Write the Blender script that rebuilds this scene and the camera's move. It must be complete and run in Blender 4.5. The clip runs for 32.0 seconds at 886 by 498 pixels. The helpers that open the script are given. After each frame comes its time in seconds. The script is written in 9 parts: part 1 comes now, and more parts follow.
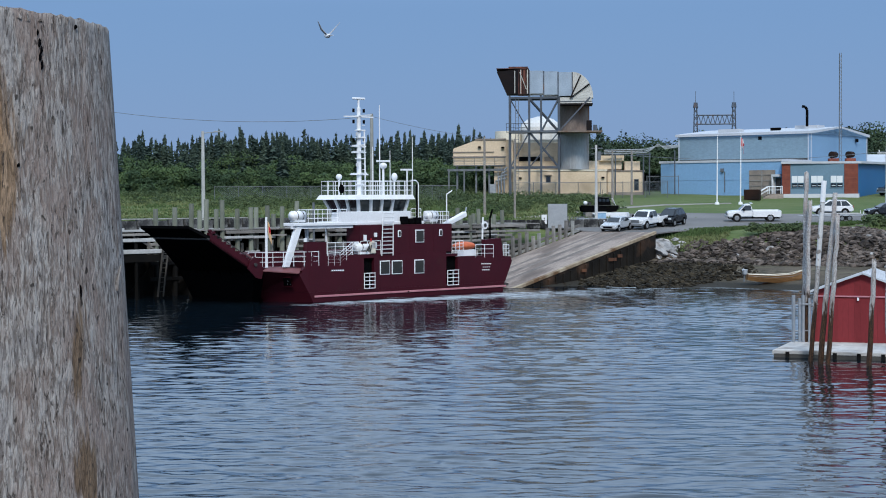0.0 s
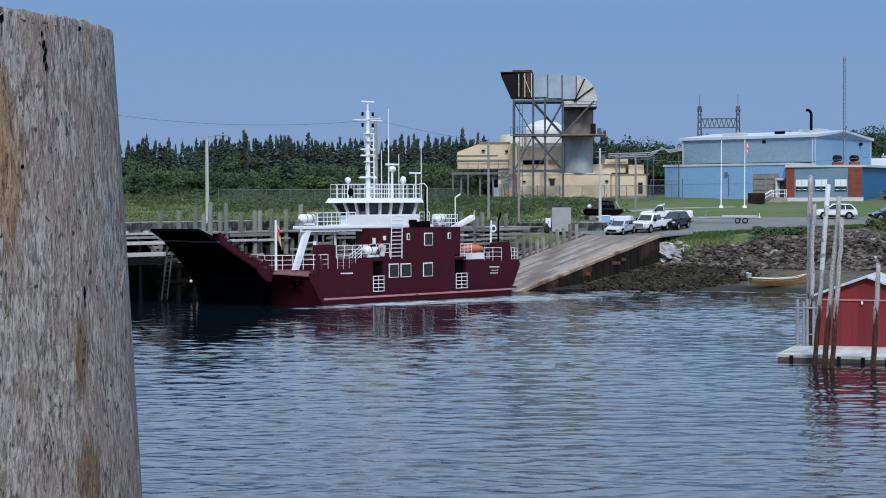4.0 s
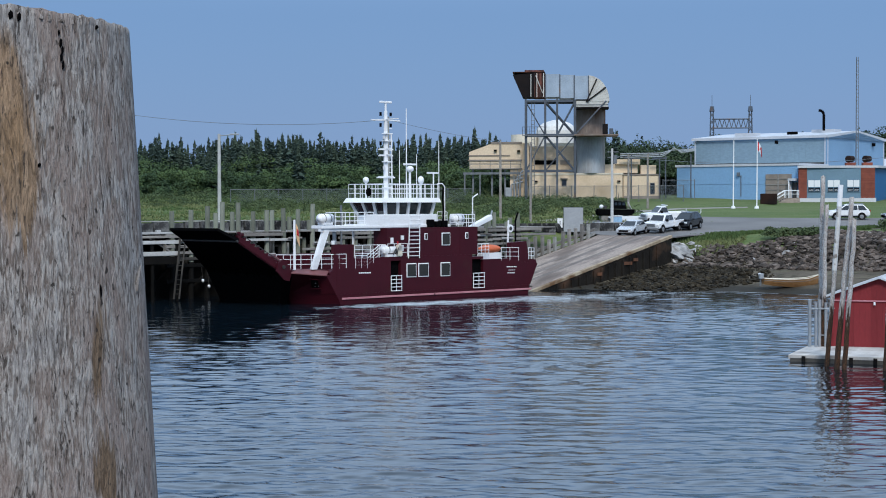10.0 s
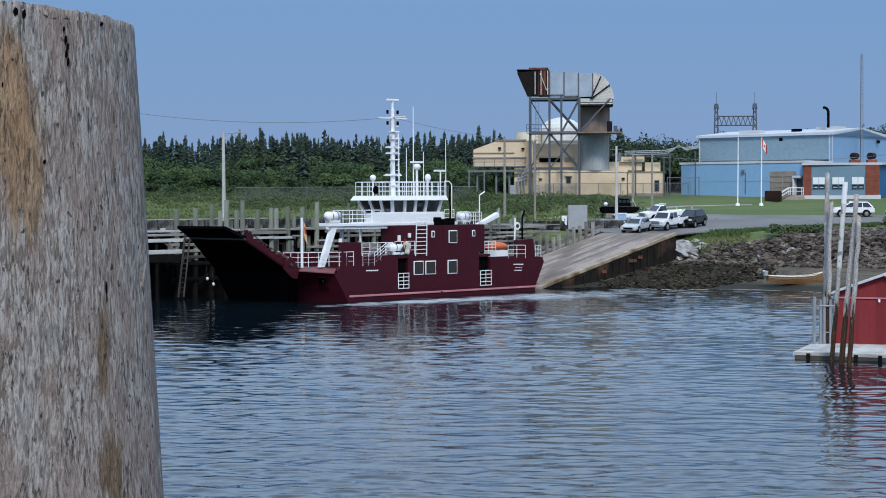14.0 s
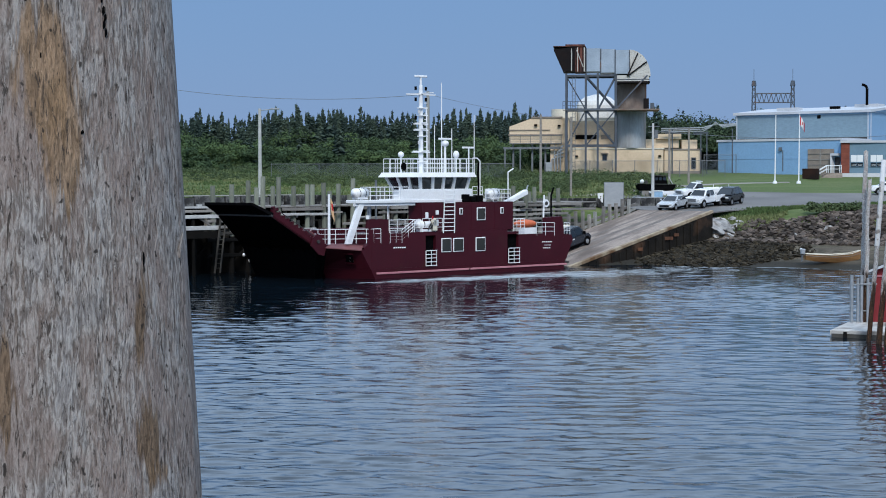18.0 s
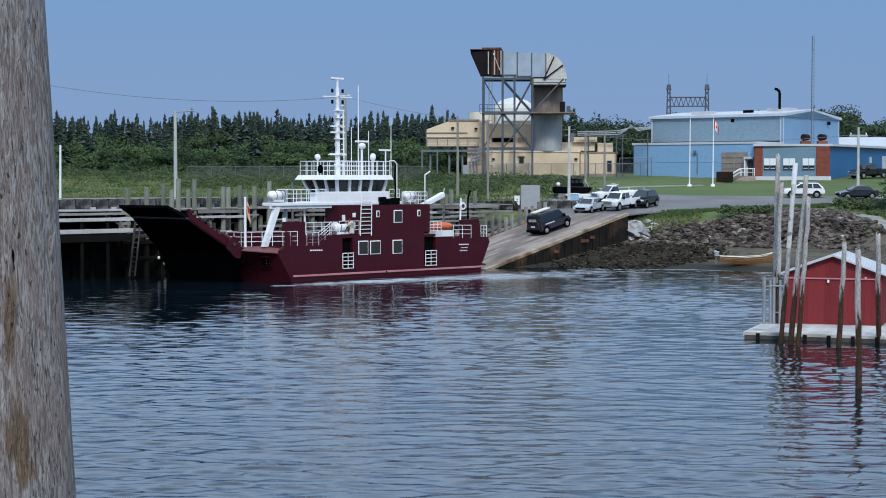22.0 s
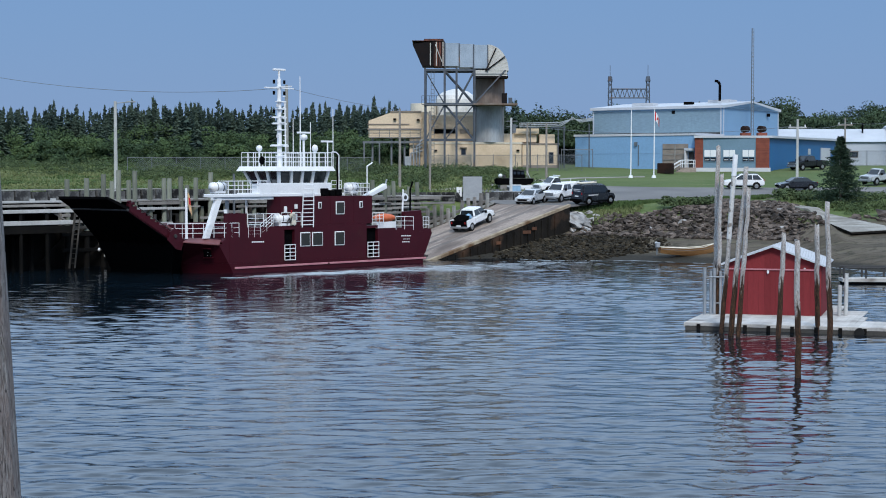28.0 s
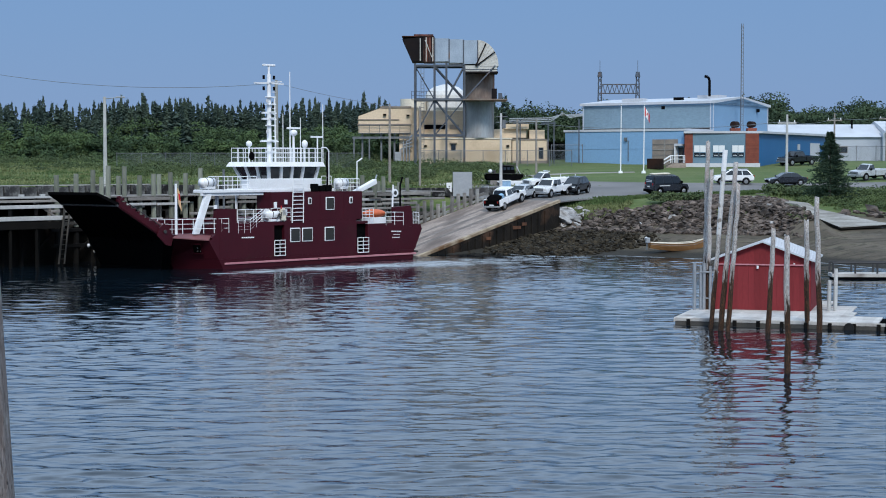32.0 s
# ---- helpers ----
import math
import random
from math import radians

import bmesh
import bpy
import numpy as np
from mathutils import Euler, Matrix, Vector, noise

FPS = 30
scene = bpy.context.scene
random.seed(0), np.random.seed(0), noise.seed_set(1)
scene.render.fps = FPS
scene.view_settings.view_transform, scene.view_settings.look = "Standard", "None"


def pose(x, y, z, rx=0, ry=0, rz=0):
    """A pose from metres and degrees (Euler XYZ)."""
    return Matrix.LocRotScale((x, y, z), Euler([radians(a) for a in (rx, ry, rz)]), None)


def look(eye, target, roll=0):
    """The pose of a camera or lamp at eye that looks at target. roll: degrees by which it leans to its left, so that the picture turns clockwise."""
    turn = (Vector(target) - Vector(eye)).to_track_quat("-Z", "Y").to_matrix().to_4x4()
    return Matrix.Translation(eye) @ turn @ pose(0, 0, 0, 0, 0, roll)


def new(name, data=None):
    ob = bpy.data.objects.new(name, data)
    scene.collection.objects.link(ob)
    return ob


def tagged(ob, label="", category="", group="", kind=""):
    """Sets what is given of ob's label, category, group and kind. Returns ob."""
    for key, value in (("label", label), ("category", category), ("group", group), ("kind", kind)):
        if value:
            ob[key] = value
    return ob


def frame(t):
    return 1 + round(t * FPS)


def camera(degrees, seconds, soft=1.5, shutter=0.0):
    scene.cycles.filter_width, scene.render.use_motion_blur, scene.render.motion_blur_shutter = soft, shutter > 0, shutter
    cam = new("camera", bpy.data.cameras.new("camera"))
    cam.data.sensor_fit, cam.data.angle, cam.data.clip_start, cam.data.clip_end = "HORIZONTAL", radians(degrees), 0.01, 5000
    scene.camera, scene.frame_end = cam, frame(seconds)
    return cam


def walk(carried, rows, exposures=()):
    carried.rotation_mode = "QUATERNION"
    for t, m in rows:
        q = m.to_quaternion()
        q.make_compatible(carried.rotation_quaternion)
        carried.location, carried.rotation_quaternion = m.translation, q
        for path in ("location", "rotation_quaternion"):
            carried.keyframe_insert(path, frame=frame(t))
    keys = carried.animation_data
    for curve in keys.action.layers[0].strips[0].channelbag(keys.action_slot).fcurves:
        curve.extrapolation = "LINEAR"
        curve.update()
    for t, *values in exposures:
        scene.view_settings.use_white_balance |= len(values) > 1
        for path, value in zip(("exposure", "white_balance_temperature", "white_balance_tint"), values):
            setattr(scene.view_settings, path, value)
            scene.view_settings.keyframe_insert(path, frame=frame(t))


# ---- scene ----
# Camera: hand-held on a wharf about eight metres over low water.
cam = camera(30.16, 32.0, soft=1.0)
PATH = [
    (0, -0.0527, 0.000, 7.9187, 88.254, 0.299, 3.292),
    (0.5, -0.0538, 0.000, 7.9191, 88.269, 0.256, 3.298),
    (1, -0.0520, 0.000, 7.9188, 88.283, 0.304, 3.314),
    (1.5, -0.0535, 0.000, 7.9178, 88.298, 0.261, 3.327),
    (2, -0.0533, 0.000, 7.9186, 88.298, 0.337, 3.343),
    (2.5, -0.0515, 0.000, 7.9186, 88.316, 0.280, 3.356),
    (3, -0.0534, 0.000, 7.9188, 88.327, 0.239, 3.366),
    (3.5, -0.0519, 0.000, 7.9165, 88.355, 0.233, 3.390),
    (5.5, -0.0551, 0.000, 7.9172, 88.383, 0.266, 3.560),
    (6, -0.0550, 0.000, 7.9167, 88.385, 0.230, 3.590),
    (6.5, -0.0573, 0.000, 7.9157, 88.383, 0.241, 3.622),
    (7, -0.0567, 0.000, 7.9160, 88.384, 0.238, 3.663),
    (7.5, -0.0568, 0.000, 7.9155, 88.385, 0.230, 3.692),
    (8, -0.0579, 0.000, 7.9161, 88.384, 0.258, 3.720),
    (8.5, -0.0581, 0.000, 7.9159, 88.383, 0.274, 3.746),
    (9, -0.0589, 0.000, 7.9146, 88.385, 0.222, 3.784),
    (9.5, -0.0576, 0.000, 7.9163, 88.375, 0.255, 3.801),
    (10, -0.0579, 0.000, 7.9157, 88.369, 0.141, 3.839),
    (10.5, -0.0577, 0.000, 7.9165, 88.353, 0.272, 3.857),
    (11, -0.0587, 0.000, 7.9149, 88.335, 0.195, 3.877),
    (11.5, -0.0590, 0.000, 7.9147, 88.325, 0.230, 3.901),
    (12, -0.0608, 0.000, 7.9157, 88.326, 0.224, 3.915),
    (12.5, -0.0600, 0.000, 7.9161, 88.321, 0.231, 3.934),
    (13, -0.0590, 0.000, 7.9150, 88.305, 0.169, 3.955),
    (13.5, -0.0599, 0.000, 7.9148, 88.293, 0.238, 3.963),
    (14, -0.0589, 0.000, 7.9136, 88.291, 0.228, 3.989),
    (14.5, -0.0593, 0.000, 7.9133, 88.282, 0.153, 4.017),
    (16.5, -0.0704, 0.000, 7.9081, 87.514, 0.156, 5.286),
    (17, -0.0685, 0.000, 7.9081, 87.504, 0.108, 5.298),
    (17.5, -0.0636, 0.000, 7.9068, 87.489, 0.150, 5.244),
    (18, -0.0594, 0.000, 7.9062, 87.494, 0.091, 5.236),
    (18.5, -0.0468, 0.000, 7.9105, 87.504, 0.069, 5.216),
    (19, -0.0254, 0.000, 7.9094, 87.536, 0.053, 5.119),
    (19.5, -0.0104, 0.000, 7.9067, 87.552, 0.115, 4.758),
    (20, -0.0020, 0.000, 7.9044, 87.569, 0.100, 4.267),
    (20.5, 0.0022, 0.000, 7.9025, 87.569, 0.054, 3.898),
    (21, 0.0018, 0.000, 7.9042, 87.577, 0.061, 3.365),
    (21.5, 0.0014, 0.000, 7.9029, 87.579, 0.033, 2.876),
    (22, -0.0013, 0.000, 7.9000, 87.585, 0.022, 2.367),
    (22.5, 0.0000, 0.000, 7.8994, 87.560, -0.010, 1.909),
    (23, 0.0000, 0.000, 7.9000, 87.528, -0.000, 1.648),
    (23.5, -0.0025, 0.000, 7.9009, 87.514, 0.017, 1.421),
    (24, -0.0020, 0.000, 7.8994, 87.498, -0.033, 1.200),
    (24.5, -0.0051, 0.000, 7.9009, 87.461, -0.003, 1.039),
    (25, -0.0056, 0.000, 7.9008, 87.428, 0.032, 0.887),
    (25.5, -0.0061, 0.000, 7.9016, 87.404, 0.002, 0.779),
    (27.5, -0.0083, 0.000, 7.9024, 87.311, -0.007, 0.416),
    (28, -0.0087, 0.000, 7.9035, 87.284, 0.006, 0.352),
    (28.5, -0.0087, 0.000, 7.9029, 87.254, 0.001, 0.294),
    (29, -0.0110, 0.000, 7.9012, 87.225, 0.013, 0.265),
    (29.5, -0.0118, 0.000, 7.9019, 87.193, -0.012, 0.188),
    (30, -0.0109, 0.000, 7.9027, 87.164, -0.004, 0.149),
    (30.5, -0.0116, 0.000, 7.9023, 87.161, -0.038, 0.100),
    (31, -0.0118, 0.000, 7.9032, 87.137, 0.056, 0.046),
    (31.5, -0.0134, 0.000, 7.9024, 87.133, -0.003, 0.029),
    (32, -0.0136, 0.000, 7.9003, 87.128, 0.027, -0.000),
]

walk(cam, [(t, pose(x, y, z, rx, ry, rz)) for t, x, y, z, rx, ry, rz in PATH])

# World: a hazy blue summer sky and a soft sun.
SUN_EL, SUN_AZ = 43.0, 172.0
world = bpy.data.worlds.new("world")
scene.world = world
world.use_nodes = True
wn = world.node_tree
wn.nodes.clear()
w_out = wn.nodes.new("ShaderNodeOutputWorld")
w_bg = wn.nodes.new("ShaderNodeBackground")
w_sky = wn.nodes.new("ShaderNodeTexSky")
w_sky.sky_type = "NISHITA"
w_sky.sun_disc = False
w_sky.sun_elevation = radians(SUN_EL)
w_sky.sun_rotation = radians(SUN_AZ)
w_sky.air_density, w_sky.dust_density, w_sky.ozone_density = 1.6, 0.3, 3.0
w_mix = wn.nodes.new("ShaderNodeMix")
w_mix.data_type = "RGBA"
w_mix.inputs[0].default_value = 0.90
wn.links.new(w_sky.outputs[0], w_mix.inputs[6])
w_mix.inputs[7].default_value = (1.46, 2.93, 5.85, 1)
# a hazy dome: brighter and paler overhead than along the horizon
w_tc = wn.nodes.new("ShaderNodeTexCoord")
w_sep = wn.nodes.new("ShaderNodeSeparateXYZ")
wn.links.new(w_tc.outputs["Generated"], w_sep.inputs[0])
w_up = wn.nodes.new("ShaderNodeMapRange")
w_up.interpolation_type = "SMOOTHSTEP"
w_up.inputs[1].default_value, w_up.inputs[2].default_value = 0.110, 0.25
wn.links.new(w_sep.outputs[2], w_up.inputs[0])
w_top = wn.nodes.new("ShaderNodeMix")
w_top.data_type = "RGBA"
wn.links.new(w_up.outputs[0], w_top.inputs[0])
wn.links.new(w_mix.outputs[2], w_top.inputs[6])
w_top.inputs[7].default_value = (6.8, 9.35, 13.0, 1)
wn.links.new(w_top.outputs[2], w_bg.inputs[0])
w_bg.inputs[1].default_value = 0.10
wn.links.new(w_bg.outputs[0], w_out.inputs[0])

sun = new("sun", bpy.data.lights.new("sun", "SUN"))
sun.data.energy, sun.data.angle, sun.data.color = 2.4, radians(12), (1.0, 0.96, 0.90)
sun.matrix_world = look((0, 0, 0), (math.sin(radians(SUN_AZ)) * -math.cos(radians(SUN_EL)), math.cos(radians(SUN_AZ)) * -math.cos(radians(SUN_EL)), -math.sin(radians(SUN_EL))))
scene.view_settings.exposure = 0.0


# ---- materials ----
def mat(name, col, alt=None, scale=3.0, fine=30.0, rough=0.6, metal=0.0, bump=0.2, amount=0.5, stretch=(1, 1, 1), random_tint=0.0, stain=None, stain_at=(0.55, 0.7), stain_scale=0.6, depth=0.02, spec=0.5, island=False):
    """A surface with colour varied at two scales, fine relief and optional stains."""
    m = bpy.data.materials.new(name)
    m.use_nodes = True
    n, l = m.node_tree.nodes, m.node_tree.links
    b = n["Principled BSDF"]
    tc = n.new("ShaderNodeTexCoord")
    mp = n.new("ShaderNodeMapping")
    mp.inputs["Scale"].default_value = stretch
    l.new(tc.outputs["Object"], mp.inputs[0])

    def noise_at(s, detail=4):
        x = n.new("ShaderNodeTexNoise")
        x.inputs["Scale"].default_value = s
        x.inputs["Detail"].default_value = detail
        l.new(mp.outputs[0], x.inputs["Vector"])
        return x

    def mix(f, a, c, kind="MIX"):
        x = n.new("ShaderNodeMix")
        x.data_type, x.blend_type = "RGBA", kind
        for k, v in ((0, f), (6, a), (7, c)):
            if isinstance(v, bpy.types.NodeSocket):
                l.new(v, x.inputs[k])
            elif k:
                x.inputs[k].default_value = (*v, 1)
            else:
                x.inputs[k].default_value = v
        return x.outputs[2]

    def ramp(v, lo, hi):
        x = n.new("ShaderNodeMapRange")
        x.inputs[1].default_value, x.inputs[2].default_value = lo, hi
        l.new(v, x.inputs[0])
        return x.outputs[0]

    alt = alt or tuple(c * 0.7 for c in col)
    big, small = noise_at(scale), noise_at(fine, 3)
    c = mix(ramp(big.outputs[0], 0.5 - 0.25 * (1.2 - amount), 0.5 + 0.25 * (1.2 - amount)), col, alt)
    g = n.new("ShaderNodeMapRange")
    g.inputs[1].default_value, g.inputs[2].default_value, g.inputs[3].default_value, g.inputs[4].default_value = 0.3, 0.7, 1 - 0.25 * amount, 1 + 0.2 * amount
    l.new(small.outputs[0], g.inputs[0])
    comb = n.new("ShaderNodeCombineColor")
    for k in range(3):
        l.new(g.outputs[0], comb.inputs[k])
    c = mix(1.0, c, comb.outputs[0], "MULTIPLY")
    if random_tint:
        oi = n.new("ShaderNodeNewGeometry" if island else "ShaderNodeObjectInfo")
        r = n.new("ShaderNodeMapRange")
        r.inputs[3].default_value, r.inputs[4].default_value = 1 - random_tint, 1 + random_tint
        l.new(oi.outputs["Random Per Island" if island else "Random"], r.inputs[0])
        cr = n.new("ShaderNodeCombineColor")
        for k in range(3):
            l.new(r.outputs[0], cr.inputs[k])
        c = mix(1.0, c, cr.outputs[0], "MULTIPLY")
    if stain:
        st = noise_at(stain_scale, 6)
        c = mix(ramp(st.outputs[0], *stain_at), c, stain)
    l.new(c, b.inputs["Base Color"])
    rr = n.new("ShaderNodeMapRange")
    rr.inputs[3].default_value, rr.inputs[4].default_value = max(rough - 0.12, 0.02), min(rough + 0.12, 1)
    l.new(small.outputs[0], rr.inputs[0])
    l.new(rr.outputs[0], b.inputs["Roughness"])
    b.inputs["Metallic"].default_value = metal
    b.inputs["Specular IOR Level"].default_value = min(spec, 0.15) if rough >= 0.75 else spec
    if bump:
        bp = n.new("ShaderNodeBump")
        bp.inputs["Strength"].default_value, bp.inputs["Distance"].default_value = bump, depth
        l.new(small.outputs[0], bp.inputs["Height"])
        l.new(bp.outputs[0], b.inputs["Normal"])
    return m


def glass_mat(name, tint, rough=0.05):
    m = bpy.data.materials.new(name)
    m.use_nodes = True
    b = m.node_tree.nodes["Principled BSDF"]
    b.inputs["Base Color"].default_value = (*tint, 1)
    b.inputs["Roughness"].default_value = rough
    b.inputs["IOR"].default_value = 1.5
    b.inputs["Specular IOR Level"].default_value = 0.7
    return m


def water_mat():
    """Clear reflecting harbour water over a dark body; the waves are in the mesh, only fine ripples are relief."""
    m = bpy.data.materials.new("sea_water")
    m.use_nodes = True
    n, l = m.node_tree.nodes, m.node_tree.links
    b = n["Principled BSDF"]
    b.inputs["Base Color"].default_value = (0.004, 0.009, 0.014, 1)
    b.inputs["Roughness"].default_value = 0.01
    b.inputs["IOR"].default_value = 1.34
    tc = n.new("ShaderNodeTexCoord")
    last = None
    # slicks: broad calmer patches among the ripples
    slick = n.new("ShaderNodeTexNoise")
    slick.inputs["Scale"].default_value, slick.inputs["Detail"].default_value = 0.045, 3
    l.new(tc.outputs["Object"], slick.inputs["Vector"])
    calm = n.new("ShaderNodeMapRange")
    for k, v in zip((1, 2, 3, 4), (0.36, 0.62, 0.55, 1.4)):
        calm.inputs[k].default_value = v
    l.new(slick.outputs[0], calm.inputs[0])
    for scale, stretch, dist, strength, turn in ((1.6, (1.0, 2.2, 1), 0.020, 0.5, 12), (4.2, (1.0, 2.0, 1), 0.008, 0.5, -14)):
        mp = n.new("ShaderNodeMapping")
        mp.inputs["Scale"].default_value = stretch
        mp.inputs["Rotation"].default_value = (0, 0, radians(turn))
        l.new(tc.outputs["Object"], mp.inputs[0])
        t = n.new("ShaderNodeTexNoise")
        t.inputs["Scale"].default_value = scale
        t.inputs["Detail"].default_value = 2
        t.inputs["Distortion"].default_value = 0.3
        l.new(mp.outputs[0], t.inputs["Vector"])
        bp = n.new("ShaderNodeBump")
        bp.inputs["Distance"].default_value = dist
        l.new(t.outputs[0], bp.inputs["Height"])
        gain = n.new("ShaderNodeMath")
        gain.operation = "MULTIPLY"
        gain.inputs[1].default_value = strength
        l.new(calm.outputs[0], gain.inputs[0])
        l.new(gain.outputs[0], bp.inputs["Strength"])
        if last:
            l.new(last, bp.inputs["Normal"])
        last = bp.outputs[0]
    l.new(last, b.inputs["Normal"])
    b.inputs["Coat Weight"].default_value = 0.15
    b.inputs["Coat IOR"].default_value = 1.34
    b.inputs["Coat Roughness"].default_value = 0.01
    l.new(last, b.inputs["Coat Normal"])
    return m


def wood_mat(name, pale, dark, warm, scale=1.0, wet_z=None, spots=()):
    """Weathered timber with grain along z, dark cracks and warm patches; wet_z: weed and wet stain below that height."""
    m = bpy.data.materials.new(name)
    m.use_nodes = True
    n, l = m.node_tree.nodes, m.node_tree.links
    b = n["Principled BSDF"]
    b.inputs["Roughness"].default_value = 0.85
    b.inputs["Specular IOR Level"].default_value = 0.15
    tc = n.new("ShaderNodeTexCoord")

    def tex(sx, sz, detail, dist=0.0, rough=0.6):
        mp = n.new("ShaderNodeMapping")
        mp.inputs["Scale"].default_value = (sx * scale, sx * scale, sz * scale)
        l.new(tc.outputs["Object"], mp.inputs[0])
        t = n.new("ShaderNodeTexNoise")
        t.inputs["Scale"].default_value = 1.0
        t.inputs["Detail"].default_value = detail
        t.inputs["Roughness"].default_value = rough
        t.inputs["Distortion"].default_value = dist
        l.new(mp.outputs[0], t.inputs["Vector"])
        return t.outputs[0]

    def rng(v, lo, hi, a=0.0, c=1.0):
        x = n.new("ShaderNodeMapRange")
        for k, q in zip((1, 2, 3, 4), (lo, hi, a, c)):
            x.inputs[k].default_value = q
        l.new(v, x.inputs[0])
        return x.outputs[0]

    def mix(f, a, c):
        x = n.new("ShaderNodeMix")
        x.data_type = "RGBA"
        l.new(f, x.inputs[0])
        for k, v in ((6, a), (7, c)):
            if isinstance(v, bpy.types.NodeSocket):
                l.new(v, x.inputs[k])
            else:
                x.inputs[k].default_value = (*v, 1)
        return x.outputs[2]

    grain = tex(190, 36, 5, 0.9, 0.62)
    fibre = tex(420, 95, 3, 0.4)
    patch = tex(46, 3.6, 5, 1.2)
    crack = tex(150, 24, 5, 1.3, 0.7)
    blush = tex(17, 7.0, 4, 0.6)
    c = mix(rng(grain, 0.42, 0.58), dark, pale)
    c = mix(rng(fibre, 0.50, 0.75, 0, 0.30), c, tuple(min(v * 1.3, 0.8) for v in pale))
    # rosy-brown and blue-grey blushes, then narrow rusty runs along the grain
    c = mix(rng(blush, 0.45, 0.60, 0, 0.6), c, (pale[0] * 0.64, pale[1] * 0.53, pale[2] * 0.50))
    c = mix(rng(blush, 0.48, 0.36, 0, 0.35), c, (pale[0] * 0.80, pale[1] * 0.86, pale[2] * 0.94))
    c = mix(rng(patch, 0.62, 0.74, 0, 0.42), c, mix(rng(grain, 0.40, 0.60), tuple(v * 0.5 for v in warm), warm))
    for centre, size, gain, ragged in spots:
        vs = n.new("ShaderNodeVectorMath")
        vs.operation = "SUBTRACT"
        l.new(tc.outputs["Object"], vs.inputs[0])
        vs.inputs[1].default_value = centre
        vd = n.new("ShaderNodeVectorMath")
        vd.operation = "DIVIDE"
        l.new(vs.outputs[0], vd.inputs[0])
        vd.inputs[1].default_value = size
        vl = n.new("ShaderNodeVectorMath")
        vl.operation = "LENGTH"
        l.new(vd.outputs[0], vl.inputs[0])
        ad = n.new("ShaderNodeMath")
        l.new(vl.outputs["Value"], ad.inputs[0])
        l.new(rng(patch, 0.35, 0.65, -ragged, ragged), ad.inputs[1])
        c = mix(rng(ad.outputs[0], 1.12, 0.72, 0, 0.85), c, mix(rng(grain, 0.36, 0.60), tuple(v * 0.6 * gain for v in warm), mix(rng(ad.outputs[0], 0.75, 0.2), tuple(v * 1.05 * gain for v in warm), tuple(v * 1.4 * gain for v in warm))))
    fissure = tex(62, 7.5, 6, 1.2, 0.7)
    pits = tex(105, 62, 1.5, 0.2)
    c = mix(rng(pits, 0.68, 0.73, 0, 0.9), c, tuple(v * 0.22 for v in dark))
    c = mix(rng(fissure, 0.60, 0.66, 0, 0.55), c, tuple(v * 0.55 for v in dark))
    c = mix(rng(crack, 0.56, 0.63, 0, 0.9), c, tuple(v * 0.32 for v in dark))
    if wet_z is not None:
        sep = n.new("ShaderNodeSeparateXYZ")
        l.new(tc.outputs["Object"], sep.inputs[0])
        add = n.new("ShaderNodeMath")
        l.new(sep.outputs[2], add.inputs[0])
        l.new(rng(patch, 0.3, 0.7, -0.7, 0.7), add.inputs[1])
        c = mix(rng(add.outputs[0], wet_z + 0.25, wet_z - 0.25, 0, 0.97), c, mix(rng(grain, 0.42, 0.62), (0.012, 0.008, 0.006), mix(rng(patch, 0.40, 0.60), (0.050, 0.026, 0.013), (0.150, 0.062, 0.024))))
    l.new(c, b.inputs["Base Color"])
    bp = n.new("ShaderNodeBump")
    bp.inputs["Strength"].default_value, bp.inputs["Distance"].default_value = 0.8, 0.006 / scale
    add2 = n.new("ShaderNodeMath")
    l.new(grain, add2.inputs[0])
    l.new(fibre, add2.inputs[1])
    l.new(add2.outputs[0], bp.inputs["Height"])
    l.new(bp.outputs[0], b.inputs["Normal"])
    return m


M = {}
M["maroon"] = mat("maroon_ship_paint", (0.050, 0.0038, 0.0095), (0.041, 0.0034, 0.0085), 0.5, 6, 0.55, spec=0.22, bump=0.12, amount=0.5, stain=(0.045, 0.012, 0.012), stain_at=(0.6, 0.8), depth=0.01)
M["maroon_slab"] = mat("faded_maroon_paint", (0.175, 0.062, 0.064), (0.12, 0.040, 0.044), 1.2, 9, 0.6, bump=0.1)
M["pink"] = mat("pale_red_stripe", (0.50, 0.22, 0.24), (0.42, 0.16, 0.19), 1.0, 8, 0.6)
M["white"] = mat("white_ship_paint", (0.80, 0.81, 0.82), (0.74, 0.75, 0.76), 1.2, 10, 0.4, bump=0.05, amount=0.25, stain=(0.55, 0.46, 0.38), stain_at=(0.66, 0.86))
# black for rubber and dark parts, and for panels that stand for shade
M["black"] = mat("black_parts_and_shade", (0.003, 0.003, 0.004), (0.005, 0.005, 0.005), 4, 30, 0.95, spec=0.0)
M["dark_inside"] = mat("dark_grey_paint", (0.03, 0.03, 0.033), (0.04, 0.038, 0.036), 2, 18, 0.7)
M["glass_dark"] = glass_mat("dark_window_glass", (0.012, 0.018, 0.022))
M["glass_bridge"] = glass_mat("bridge_window_glass", (0.022, 0.028, 0.030))
M["glass_car"] = glass_mat("tinted_car_glass", (0.012, 0.015, 0.018))
M["glass_hull"] = glass_mat("grey_green_cabin_glass", (0.034, 0.036, 0.036), 0.08)
M["glass_pale"] = glass_mat("pale_curtained_glass", (0.70, 0.72, 0.73), 0.3)
